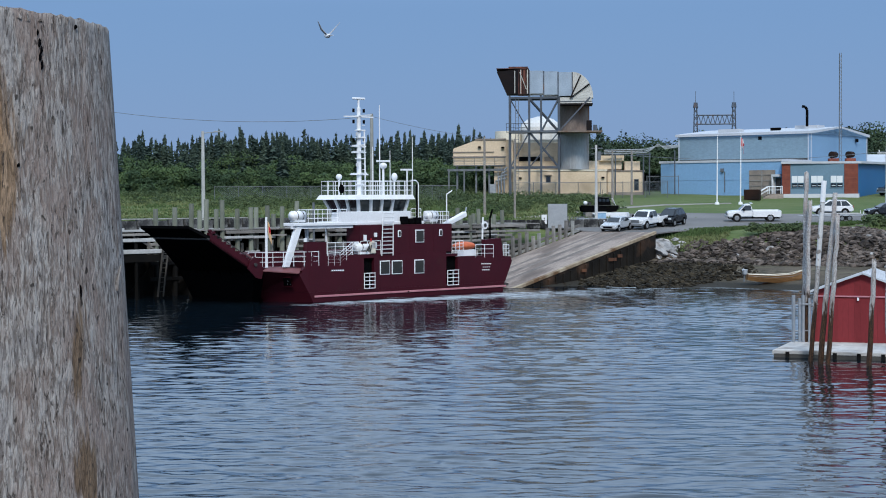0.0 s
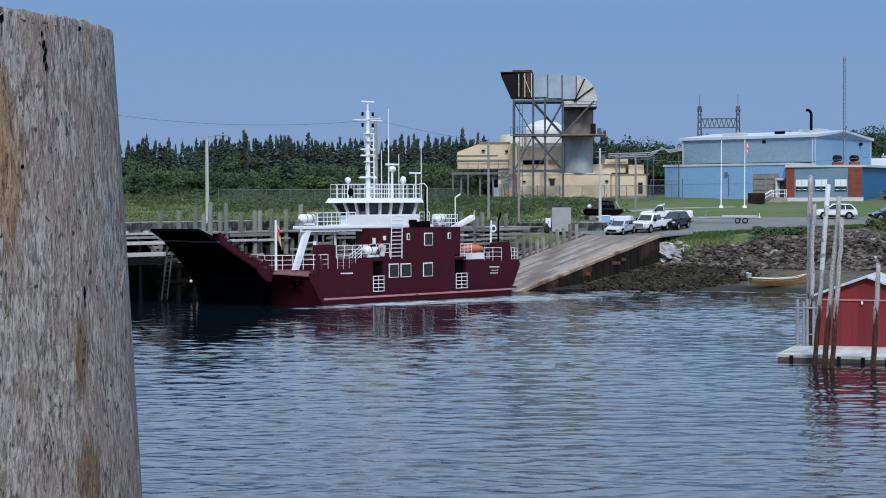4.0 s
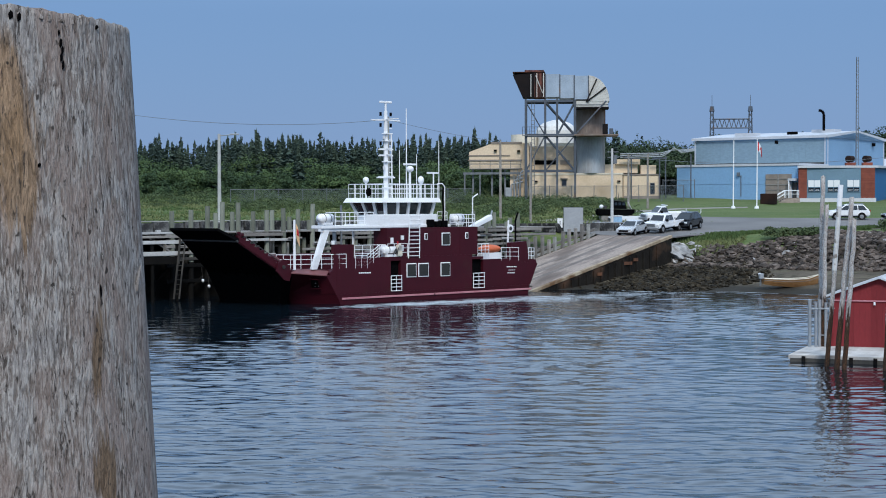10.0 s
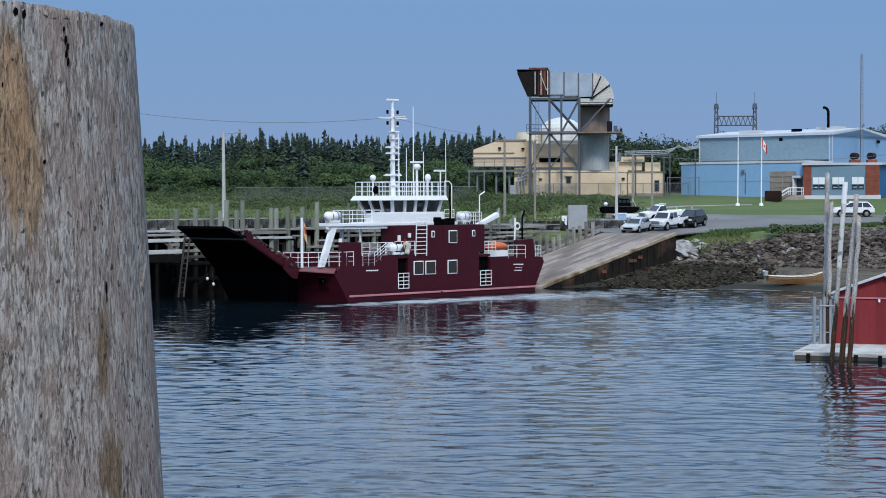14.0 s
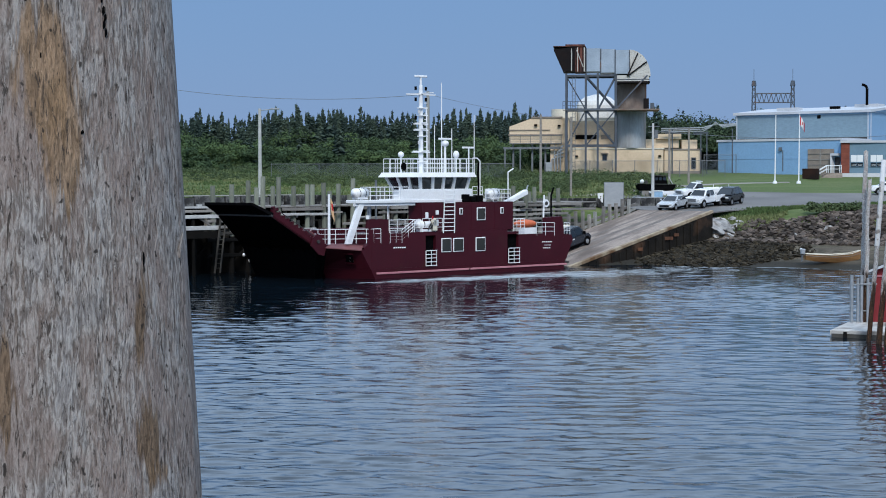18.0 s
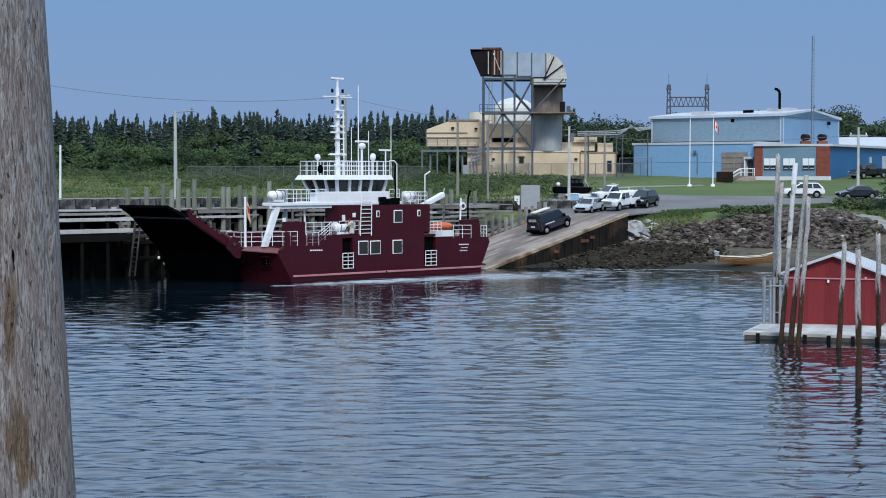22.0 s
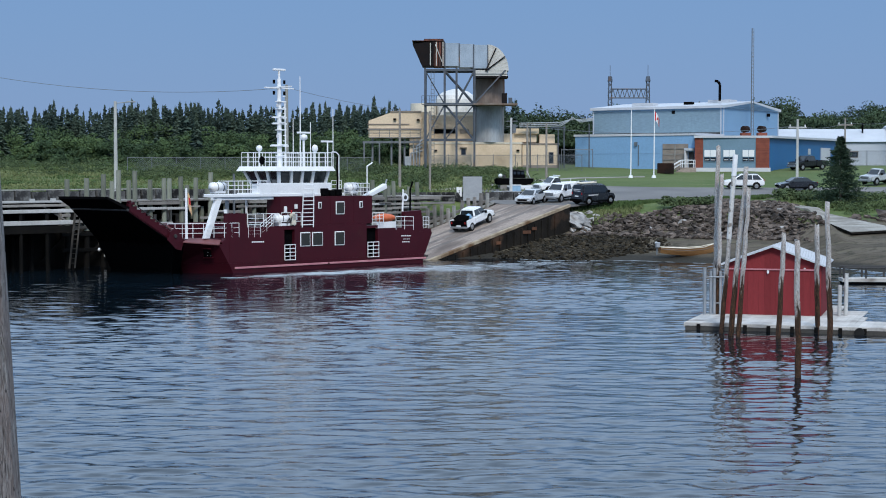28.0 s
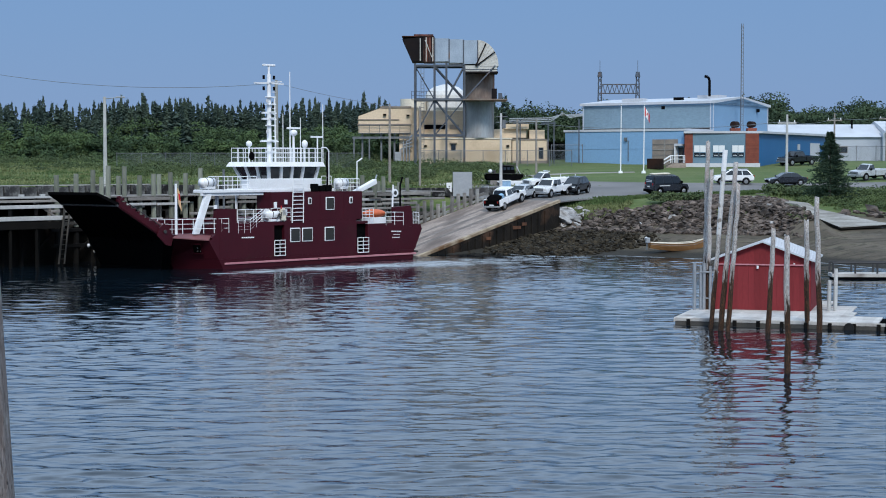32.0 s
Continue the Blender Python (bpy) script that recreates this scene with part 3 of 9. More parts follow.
def railing(parent, pts, h, mids, spacing, r=0.028, material="white", name="railing"):
    """Top rail > lower rails and posts, along a polyline at deck level."""
    pts = [Vector(p) for p in pts]
    top = part(name, tube([p + Vector((0, 0, h)) for p in pts], r), material, parent)
    for k in range(mids):
        z = h * (k + 1) / (mids + 1)
        part("rail", tube([p + Vector((0, 0, z)) for p in pts], r * 0.8), material, top)
    post = mesh_of("post", C((0, 0, 0), (0, 0, h), r, n=6), material)
    for i, (a, c) in enumerate(zip(pts, pts[1:])):
        k = max(1, round((c - a).length / spacing))
        for j in range(0 if i == 0 else 1, k + 1):
            part("post", post, material, top, at=a.lerp(c, j / k))
    return top


# ---- the lie of the land ----
SHORE = ((-400, -240), (-80, 85), (-60, 106), (-27, 141), (-12, 157), (-5, 157), (-2, 148.5), (0, 147.6), (3.5, 149.6), (7, 146.6), (9.5, 144.55), (16, 145.2), (22, 140.5), (31, 135), (36, 121), (60, 98), (120, 60), (400, -100))


def shore_y(x):
    for (x0, y0), (x1, y1) in zip(SHORE, SHORE[1:]):
        if x <= x1:
            return y0 + (y1 - y0) * (x - x0) / (x1 - x0)
    return SHORE[-1][1]


def land_z(y):
    return 4.1 + 0.066 * (y - 160) if y < 226 else 8.456 + 0.012 * (y - 226)


def ground_z(x, y):
    u = y - shore_y(x)
    top = land_z(y)
    if x < -6:
        beach = u * 0.45
    elif u < 16:
        beach = u * 0.112
    else:
        beach = 1.8 + (u - 16) * 0.42
    if x > 32 and u > 0:
        ys = shore_y(x)
        slow = 2.0 * u / (148 - ys) if y < 148 else 2.0 + (y - 148) * 0.118
        beach = beach + (slow - beach) * min(1, (x - 32) / 3)
    z = min(beach, top)
    if u < 0:
        z = max(-3.0, u * 0.14)
    return z


# ---- ground, water, road ----
def build_ground():
    xs = [-1200, -700, -400, -250, -160, -120] + [-100 + 4 * k for k in range(23)] + [-8 + 1.5 * k for k in range(48)] + [70, 80, 95, 115, 140, 180, 250, 400, 700, 1200]
    ys = [-600, -300, -100, 0, 60, 90, 110] + [118 + 1.5 * k for k in range(42)] + [184 + 4 * k for k in range(14)] + [250, 270, 300, 350, 450, 700, 1200, 2500, 4200]
    verts, faces = [], []
    for y in ys:
        for x in xs:
            z = ground_z(x, y)
            if -60 < x < 80 and 110 < y < 240:
                z += 0.10 * noise.noise(Vector((x * 0.4, y * 0.4, 0))) + 0.05 * noise.noise(Vector((x * 1.3, y * 1.3, 3)))
            verts.append((x, y, z))
    w = len(xs)
    for j in range(len(ys) - 1):
        for i in range(w - 1):
            faces.append((j * w + i, j * w + i + 1, (j + 1) * w + i + 1, (j + 1) * w + i))
    single("ground", from_arrays("ground", verts, faces, "ground", True), "ground", "grassy shore with dark tidal mud at the water", "ground", "structure")


build_ground()



def build_water():
    """One sheet of water: short wind waves raised in the mesh over the harbour, flat far out."""
    ys = [-800.0, -200.0, -60.0, -20.0, 0.0, 15.0]
    while ys[-1] < 176:
        ys.append(ys[-1] + min(0.19, max(0.065, 0.065 * (ys[-1] / 40) ** 1.5)))
    ys = np.array(ys + [200.0, 420.0])
    xs = np.concatenate(((-1500.0, -400.0, -150.0, -90.0), np.arange(-62.0, -40.0, 0.4), np.arange(-40.0, 40.0, 0.20), np.arange(40.0, 66.0, 0.4), (90.0, 150.0, 400.0, 1500.0)))
    X, Y = np.meshgrid(xs, ys)
    rng = np.random.default_rng(12)
    Z = np.zeros_like(X)
    # calmer and rougher patches
    patch = 1 + 0.28 * np.sin(0.11 * X + 0.05 * Y + 1.0) * np.sin(0.13 * Y - 0.04 * X) + 0.22 * np.sin(0.31 * X - 0.17 * Y + 2.0) * np.sin(0.23 * Y + 0.12 * X + 0.6)
    n = 80
    for k in range(n):
        wave = 0.42 * 7.0 ** ((k + rng.random()) / n)
        head = radians(rng.normal(-5, 30))
        kx, ky = 2 * math.pi / wave * math.sin(head), 2 * math.pi / wave * math.cos(head)
        steep = WAVE_SLOPE * math.sqrt(2 / n) * (1.0 if wave < 1.3 else 0.6)
        u = kx * X + ky * Y + rng.uniform(0, 2 * math.pi)
        Z += steep * wave / (2 * math.pi) * (np.sin(u) + 0.15 * np.cos(2 * u))
    # the lee of the wharf and of the bank is smoother
    lee = np.clip((Y - 70) / 40, 0, 1) * np.clip((4 - X) / 14, 0, 1)
    bank = np.clip((Y - 112) / 20, 0, 1) * np.clip((X + 6) / 8, 0, 1)
    Z *= patch * (1 - 0.32 * lee) * (1 - 0.36 * bank)
    fade = np.clip((Y - 14) / 6, 0, 1) * np.clip((172 - Y) / 4, 0, 1) * np.clip((64 - np.abs(X)) / 4, 0, 1)
    Z *= fade
    w, h = len(xs), len(ys)
    me = bpy.data.meshes.new("water")
    me.vertices.add(w * h)
    me.vertices.foreach_set("co", np.stack((X, Y, Z), -1).reshape(-1).astype(np.float32))
    j, i = np.meshgrid(np.arange(h - 1), np.arange(w - 1), indexing="ij")
    a = (j * w + i).reshape(-1)
    quads = np.stack((a, a + 1, a + 1 + w, a + w), 1).reshape(-1).astype(np.int32)
    me.loops.add(len(quads))
    me.loops.foreach_set("vertex_index", quads)
    me.polygons.add(len(a))
    me.polygons.foreach_set("loop_start", np.arange(0, len(quads), 4, dtype=np.int32))
    me.polygons.foreach_set("use_smooth", np.ones(len(a), dtype=bool))
    me.update(calc_edges=True)
    me.materials.append(M["water"])
    return single("water", me, "water", "rippled blue-grey harbour water", "water", "structure")


WAVE_SLOPE = 0.092
water = build_water()


def strip(name, left, right, lift, material, label, category, thick=0.12):
    """A band that lies on the land between two edge lines."""
    verts, faces = [], []
    for (xa, ya), (xb, yb) in zip(left, right):
        for k in range(5):
            x, y = xa + (xb - xa) * k / 4, ya + (yb - ya) * k / 4
            verts.append((x, y, land_z(y) + lift))
    n = len(verts)
    verts += [(x, y, z - thick) for x, y, z in verts]
    for j in range(len(left) - 1):
        for k in range(4):
            a = j * 5 + k
            faces.append((a, a + 1, a + 6, a + 5))
            faces.append((n + a, n + a + 5, n + a + 6, n + a + 1))
        for k in (0, 4):
            a = j * 5 + k
            faces.append((a, a + 5, n + a + 5, n + a))
    return single(name, from_arrays(name, verts, faces, material, False), material, label, category, "structure")


strip("road", [(4.5, 166.9), (10.3, 162.2), (13.5, 166.2), (18, 169.3), (24, 172.2), (30, 174), (36, 173.5), (44, 175), (60, 178), (110, 182)],
      [(-2, 178), (3, 186), (9, 189.5), (17, 190.5), (24, 188.6), (30, 188.2), (37, 188), (46, 188.5), (60, 190), (110, 194)], 0.06, "asphalt", "worn grey asphalt road and turning area", "road")
strip("gravel_path", [(-1, 183.5), (9, 197.5), (16, 203.5), (24, 206)], [(-2.5, 184.5), (8, 199), (15.5, 204.8), (24, 207)], 0.05, "gravel", "narrow pale gravel footpath across the grass", "path")

# ---- concrete ferry ramp ----
R0, RANG, RSL, RLEN, RWID = (-1.95, 145.45), 49.447, 0.2209, 20.6, 9.2
RD = (math.cos(radians(RANG)), math.sin(radians(RANG)))
ramp_m = pose(R0[0], R0[1], 0, 0, 0, RANG)


def on_ramp(a, w, up=0.0):
    """World point on the ramp: a metres up it, w metres across from its outer edge."""
    return Vector((R0[0] + a * RD[0] - w * RD[1], R0[1] + a * RD[1] + w * RD[0], RSL * a + up))


ramp = thing("ferry_ramp", ramp_m, "worn concrete ferry ramp running down into the water", "ramp", kind="structure")
lo = -9.0
part("ramp_deck", P([(lo, RSL * lo), (RLEN, RSL * RLEN), (RLEN, RSL * RLEN - 0.45), (lo, RSL * lo - 0.45)], "y", 0.32, RWID), "concrete", ramp)
part("kerb", P([(lo, RSL * lo + 0.10), (RLEN, RSL * RLEN + 0.10), (RLEN, RSL * RLEN - 0.16), (lo, RSL * lo - 0.16)], "y", -0.06, 0.314), "concrete_edge", ramp, "pale chipped kerb edge")
for w0, w1 in ((2.9, 3.5), (4.6, 5.2), (6.3, 6.7)):
    part("tyre_track", P([(1.5, RSL * 1.5 + 0.001), (RLEN, RSL * RLEN + 0.001), (RLEN, RSL * RLEN + 0.005), (1.5, RSL * 1.5 + 0.005)], "y", w0, w1), "concrete_track", ramp, "darker tyre-worn track")
part("side_wall", P([(lo, -3), (lo, RSL * lo - 0.164), (RLEN, RSL * RLEN - 0.164), (RLEN, -1)], "y", 0.02, 0.6), "wall_wet", ramp, "dark tide-stained concrete wall")
for k in range(19):
    a = -1.0 + k * 1.06
    part("fender", B(a, -0.10, max(-1.5, RSL * a - 3.2), a + 0.26, 0.016, RSL * a - 0.35, bev=0.02), "wall_wet", ramp)
for a0, a1 in ((13.0, 14.2), (14.4, 15.1), (9.0, 9.7)):
    part("rusty_plate", B(a0, -0.135, RSL * a0 - 0.9, a1, -0.105, RSL * a0 - 0.6), "rust", ramp, "rusted steel plate")

post_me = mesh_of("guard_post", B(-0.13, -0.15, -0.6, 0.13, 0.15, 1.85, bev=0.02), "timber")
guard = thing("guard_rail", ramp_m, "weathered timber guard rail with square posts along the ramp", "guard rail")
post_pale = mesh_of("guard_post", B(-0.125, -0.15, -0.6, 0.125, 0.15, 1.85, bev=0.02), "timber_mid")
guard_rnd = random.Random(31)
for k in range(20):
    a = 3.0 + k * 1.02 + guard_rnd.uniform(-0.1, 0.1)
    if a > RLEN - 0.4:
        break
    pale = k % 5 == 1
    part("guard_post", post_pale if pale else post_me, "timber_mid" if pale else "timber", guard, at=pose(a, RWID + 0.2, RSL * a + guard_rnd.uniform(-0.25, 0.25) - (0.4 if a > 13 else 0), guard_rnd.uniform(-2, 2), guard_rnd.uniform(-2, 2), 0))
part("rail_beam", P([(2.6, RSL * 2.6 + 0.45), (RLEN, RSL * RLEN + 0.45), (RLEN, RSL * RLEN + 0.72), (2.6, RSL * 2.6 + 0.72)], "y", RWID + 0.36, RWID + 0.50), "timber", guard)
part("rail_beam", P([(2.6, RSL * 2.6), (RLEN, RSL * RLEN), (RLEN, RSL * RLEN + 0.24), (2.6, RSL * 2.6 + 0.24)], "y", RWID + 0.36, RWID + 0.50), "timber_mid", guard)

# ---- timber wharf behind the ferry ----
FD = radians(46.68)
wharf_m = pose(-28.1, 136.4, 0, 0, 0, 46.68)
wharf = thing("timber_wharf", wharf_m, "old timber pile wharf, grey above, black with weed and painted shade below", "wharf", kind="structure")
WZ = 5.35
pile_up = mesh_of("pile", C((0, 0, 3.4), (0, 0, 7.7), 0.22, 0.20, 9), "post_green")
pile_foot = mesh_of("pile_foot", C((0, 0, -3), (0, 0, 3.4), 0.25, 0.225, 9), "timber_wet_shaded")


def wharf_pile(m):
    part("pile_foot", pile_foot, "timber_wet_shaded", part("pile", pile_up, "post_green", wharf, at=m))


pile_lo = mesh_of("pile", C((0, 0, -3), (0, 0, WZ), 0.19, 0.19, 8), "timber_wet_shaded")
rnd = random.Random(4)
for k in range(38):
    s = -24 + k * 1.62 + rnd.uniform(-0.15, 0.15)
    if s < -5.4:
        part("pile", pile_lo, "timber_wet_shaded", wharf, at=(s, 0.3, -1.6))
        continue
    wharf_pile(pose(s, rnd.uniform(-0.05, 0.05), rnd.uniform(-0.7, 0.35) - (0.9 if s > 20 else 0), rnd.uniform(-1.5, 1.5), rnd.uniform(-1.5, 1.5), rnd.uniform(0, 360)))
for k in range(18):
    wharf_pile(pose(1.4 + k * 2.1 + rnd.uniform(-0.3, 0.3), 3.0, rnd.uniform(-1.4, -0.3) - (0.7 if k > 8 else 0), rnd.uniform(-1, 1), rnd.uniform(-1, 1), rnd.uniform(0, 360)))
for row in (2.0, 4.0):
    for k in range(22):
        part("pile", pile_lo, "timber_wet_shaded", wharf, at=(-24 + k * 2.35, row + rnd.uniform(-0.2, 0.2), 0))
for z, mname, h in ((WZ - 0.02, "timber", 0.26), (WZ - 0.5, "timber", 0.22), (WZ - 0.95, "timber", 0.24), (WZ - 1.4, "timber", 0.22), (WZ - 1.9, "timber_dim", 0.24), (WZ - 2.5, "timber_wet_shaded", 0.28), (1.6, "timber_wet_shaded", 0.3)):
    s0 = -5.4
    while s0 < 38:
        ln = rnd.uniform(2.2, 5.2)
        zz = z + rnd.uniform(-0.05, 0.05)
        if rnd.random() < 0.88:
            part("wale", B(s0, -0.36, zz - h, s0 + ln, -0.225, zz, bev=0.02), "timber_pale" if mname == "timber" and rnd.random() < 0.22 else mname, wharf)
        s0 += ln + 0.06
for k in range(44):
    s0 = -25 + k * 1.5
    part("deck_plank", B(s0, -0.2, WZ, s0 + 1.44, 6.5, WZ + 0.1), "timber", wharf)
for k in range(12):
    s0 = -24 + k * 4.2
    part("cross_brace", P([(s0, 0.4), (s0 + 0.25, 0.4), (s0 + 3.6, 3.6), (s0 + 3.35, 3.6)], "y", 0.26, 0.42), "timber_wet_shaded", wharf)
for k in range(64):
    s0 = -5.0 + 0.66 * k + rnd.uniform(-0.2, 0.2)
    w0, z0 = rnd.uniform(0.14, 0.3), rnd.uniform(2.6, 3.8)
    part("crib_post", B(s0, 0.45, z0, s0 + w0, 0.7, min(WZ - 0.05, z0 + rnd.uniform(0.9, 2.4))), rnd.choice(("timber", "timber_dim", "timber_dim", "timber_mid", "post_green")), wharf)
for k in range(34):
    s0 = -5.0 + 1.25 * k + rnd.uniform(-0.3, 0.3)
    z0 = rnd.uniform(2.4, 5.0)
    part("crib_tie", B(s0, 0.72, z0, s0 + rnd.uniform(0.9, 2.4), 0.95, z0 + rnd.uniform(0.14, 0.26)), rnd.choice(("timber", "timber_dim", "timber_mid", "timber_pale")), wharf)
# black walls added behind the piles to stand for the darkness under the decks
part("crib_wall", B(-5.3, 1.2, -3, 38, 1.45, 3.1), "timber_wet_shaded", wharf, "black wall behind the piles, weed and under-deck shade in its colour")
part("crib_wall", B(-25, 0.7, -3, -5.4, 0.95, 3.58), "timber_wet_shaded", wharf)
part("back_wall", B(-25, 5.5, -3, 40, 5.8, WZ - 0.02), "timber_wet_shaded", wharf, "dark plank bulkhead")
for k in range(14):
    s0 = -4.6 + k * 2.9
    part("lashed_plank", B(s0, -0.5, WZ - 0.55 - 0.45 * (k % 4), s0 + 1.5, -0.37, WZ - 0.42 - 0.45 * (k % 4)), "timber_pale" if k % 2 else "timber", wharf)
# low landing stage at the wharf's seaward end
stage = thing("landing_stage", wharf_m, "bleached timber landing stage with open rails over black piles", "landing stage", kind="structure")
part("stage_deck", B(-25, -2.4, 3.62, -5.6, 5.3, 3.80), "timber_dim", stage)
part("stage_fascia", B(-25, -2.56, 3.68, -5.7, -2.404, 4.02, bev=0.02), "timber_pale", stage, "wide bleached edge timber")
part("stage_rail", B(-25, -2.56, 4.62, -5.5, -2.42, 4.90, bev=0.02), "timber_pale", stage)
part("stage_rail", B(-25, -2.54, 5.10, -5.4, -2.44, 5.30, bev=0.02), "timber", stage)
part("stage_rail", B(-25, -2.56, 5.42, -5.3, -2.42, 5.55, bev=0.02), "timber_pale", stage)
part("stage_skirt", B(-25, -2.50, 3.02, -5.7, -2.40, 3.60), "timber_wet_shaded", stage, "wet timber skirt with shade in its colour")
for k in range(9):
    part("stage_post", B(-24.6 + 2.35 * k, -2.42, -2.5, -24.4 + 2.35 * k, -2.25, 5.55), "timber_wet_shaded", stage)
part("stage_brace", P([(-8.4, 5.1), (-8.1, 5.1), (-6.3, 4.05), (-6.6, 4.05)], "y", -2.41, -2.32), "timber", stage)
ladder = part("stage_ladder", tube([(-5.55, -2.75, 5.75), (-6.3, -2.75, 0.2)], 0.09, 6), "timber_dim", stage, "grey leaning ladder")
part("ladder_stile", tube([(-5.05, -2.75, 5.75), (-5.8, -2.75, 0.2)], 0.07, 6), "timber_dim", ladder)
for k in range(14):
    z = 0.6 + 0.38 * k
    f = (5.75 - z) / 5.55
    part("rung", C((-5.55 - 0.75 * f, -2.75, z), (-5.05 - 0.75 * f, -2.75, z), 0.03, n=5), "timber_dim", ladder)
for k in range(3):
    part("mooring_cleat", B(-9.6 + 1.9 * k, -2.5, 5.56, -9.2 + 1.9 * k, -2.3, 5.75), "timber_pale", stage)

barrier_me = mesh_of("concrete_block", P([(-0.3, 0), (0.3, 0), (0.22, 0.85), (-0.22, 0.85)], "x", -0.72, 0.72, 0.03), "block")
for k in range(46):
    x, y = -44 + k * 1.5, 168.2 + 0.10 * k + rnd.uniform(-0.1, 0.1)
    if x > 7 or x < -10:
        continue
    single("concrete_block", barrier_me, "block", "grey stained concrete barrier block on the bank", "barrier", at=pose(x, y, land_z(y) - 0.05, 0, 0, 5 + rnd.uniform(-5, 5)) @ Matrix.Diagonal((1, 1, 1.08, 1)), group="barrier row")


for k in range(38):
    single("concrete_block", barrier_me, "block", "dark stained concrete barrier block on the wharf", "barrier", at=wharf_m @ pose(-24 + 1.58 * k + rnd.uniform(-0.06, 0.06), 6.0, WZ + 0.10 - rnd.choice((0, 0, 0.05, 0.12)), 0, 0, rnd.uniform(-9, 9)), group="wharf barrier row")


part("cap_beam", B(-25, 5.80, WZ + 0.93, 9, 6.2, WZ + 1.02), "timber_mid", wharf, "grey cap beam over the barrier blocks")
mast_pole = thing("slim_pole", (-46.5, 168.0, ground_z(-46.5, 168.0) - 0.2), "slim white pole on the bank behind the wharf", "pole")
part("shaft", C((0, 0, 0), (0.08, 0, 7.05), 0.13, 0.10, 10), "white", mast_pole)
for s0, z0 in ((-2.03, 1.46), (-1.43, 0.98)):
    fend = thing("hanging_fender", wharf_m @ pose(s0, -0.62, z0), "small white fender hung on the wharf timbers", "fender", "wharf fenders")
    part("fender_body", ball((0, 0, 0), 0.12, (1, 1, 1.3), 2), "white", fend, smooth=True)
    part("lanyard", C((0, 0, 0.14), (0, 0.2, 1.1), 0.012, n=5), "timber_dim", fend)

# ---- ferry ----
ferry = thing("ferry", pose(-17.19, 126.10, 0, 0, 0, 46.68), "small maroon car ferry with a white bridge and raised bow ramp", "ferry")
BM = 12.6
hull_plan = [(-0.06, 0), (21.4, 0), (21.9, 0.5), (21.9, BM - 0.5), (21.4, BM), (0, BM), (-2.2, 11.2), (-2.2, 3.5)]
bm = bmesh.new()
for (z0, g0), (z1, g1) in (((-1.2, -0.35), (0.0, -0.12)), ((0.0, -0.12), (0.78, 0.0))):
    def grow(p, g, z):
        cx, cy = 9.5, BM / 2
        rake = 0.55 * (0.78 - z) if p[0] < 0 else 0
        return (p[0] + (g if p[0] > cx else -g * 0.3) + rake, p[1] + (g if p[1] > cy else -g * 0.3))
    lo_r, hi_r = [bm.verts.new((*grow(p, g0, z0), z0)) for p in hull_plan], [bm.verts.new((*grow(p, g1, z1), z1)) for p in hull_plan]
    for k in range(len(hull_plan)):
        j = (k + 1) % len(hull_plan)
        bm.faces.new((lo_r[k], lo_r[j], hi_r[j], hi_r[k]))
bm.faces.new(hi_r)
hull = part("hull", bm, "maroon", ferry)
# port side plating with its two doorways
for c in ((0.0, 0.0, 0.785, 5.55, 3.4, 3.55), (6.62, 0.0, 0.785, 14.55, 3.4, 3.55), (15.85, 0.0, 0.785, 19.0, 3.4, 3.1), (5.55, 0.0, 3.25, 6.62, 3.4, 3.55), (14.55, 0.0, 3.15, 15.85, 3.4, 3.36), (5.55, 1.6, 0.785, 6.62, 3.4, 3.25), (14.55, 1.6, 0.785, 15.85, 3.4, 3.15)):
    part("side_plate", B(*c), "maroon", ferry)
# shallow black panels stand in for the shade inside the doorways
for s0, s1 in ((5.55, 6.62), (14.55, 15.85)):
    part("doorway", B(s0 + 0.003, 0.30, 0.80, s1 - 0.003, 0.45, 3.14), "black", ferry, "black panel standing for the dark inside of an open doorway")
# bow block and shoulders
part("bow_bulwark", P([(-0.02, 0.785), (1.75, 0.785), (1.75, 4.62), (-0.2, 4.66), (-0.32, 2.75), (-0.72, 2.45)], "y", 0.012, 0.42), "maroon", ferry)
bm = bmesh.new()
BOW = [Vector(v) for v in ((-0.08, 0.0, 0.785), (-2.2, 3.5, 0.785), (-3.5, 1.2, 2.48), (-1.0, 0.0, 2.25))]
hexa(bm, [BOW[0], (0.6, 0.05, 0.785), (0.6, 3.5, 0.785), BOW[1], BOW[3], (0.5, 0.05, 2.58), (0.3, 3.4, 2.58), BOW[2]])
hexa(bm, [(0.3, BM, 0.785), (-3.0, 11.2, 0.785), (-3.0, 9.2, 0.785), (0.3, 9.2, 0.785), (-0.42, BM + 0.1, 2.72), (-4.0, 11.3, 2.72), (-4.0, 9.2, 2.72), (0.3, 9.2, 2.72)])
part("bow_shoulder", bm, "maroon", ferry)
bm = bmesh.new()
hexa(bm, [(-1.06, -0.08, 2.24), (-0.55, 0.32, 2.56), (-2.75, 1.52, 2.76), (-3.62, 1.08, 2.48), (-1.06, -0.08, 2.31), (-0.55, 0.32, 2.63), (-2.75, 1.52, 2.83), (-3.62, 1.08, 2.55)])
part("bow_lid", bm, "maroon_slab", ferry, "faded red sloping lid over the bow shoulder")
part("foredeck", P([(0.28, 0.45), (0.28, 3.2), (-4.0, 3.2), (-3.4, 1.6), (-2.7, 1.56), (-0.5, 0.45)], "z", 2.585, 2.70), "maroon", ferry)


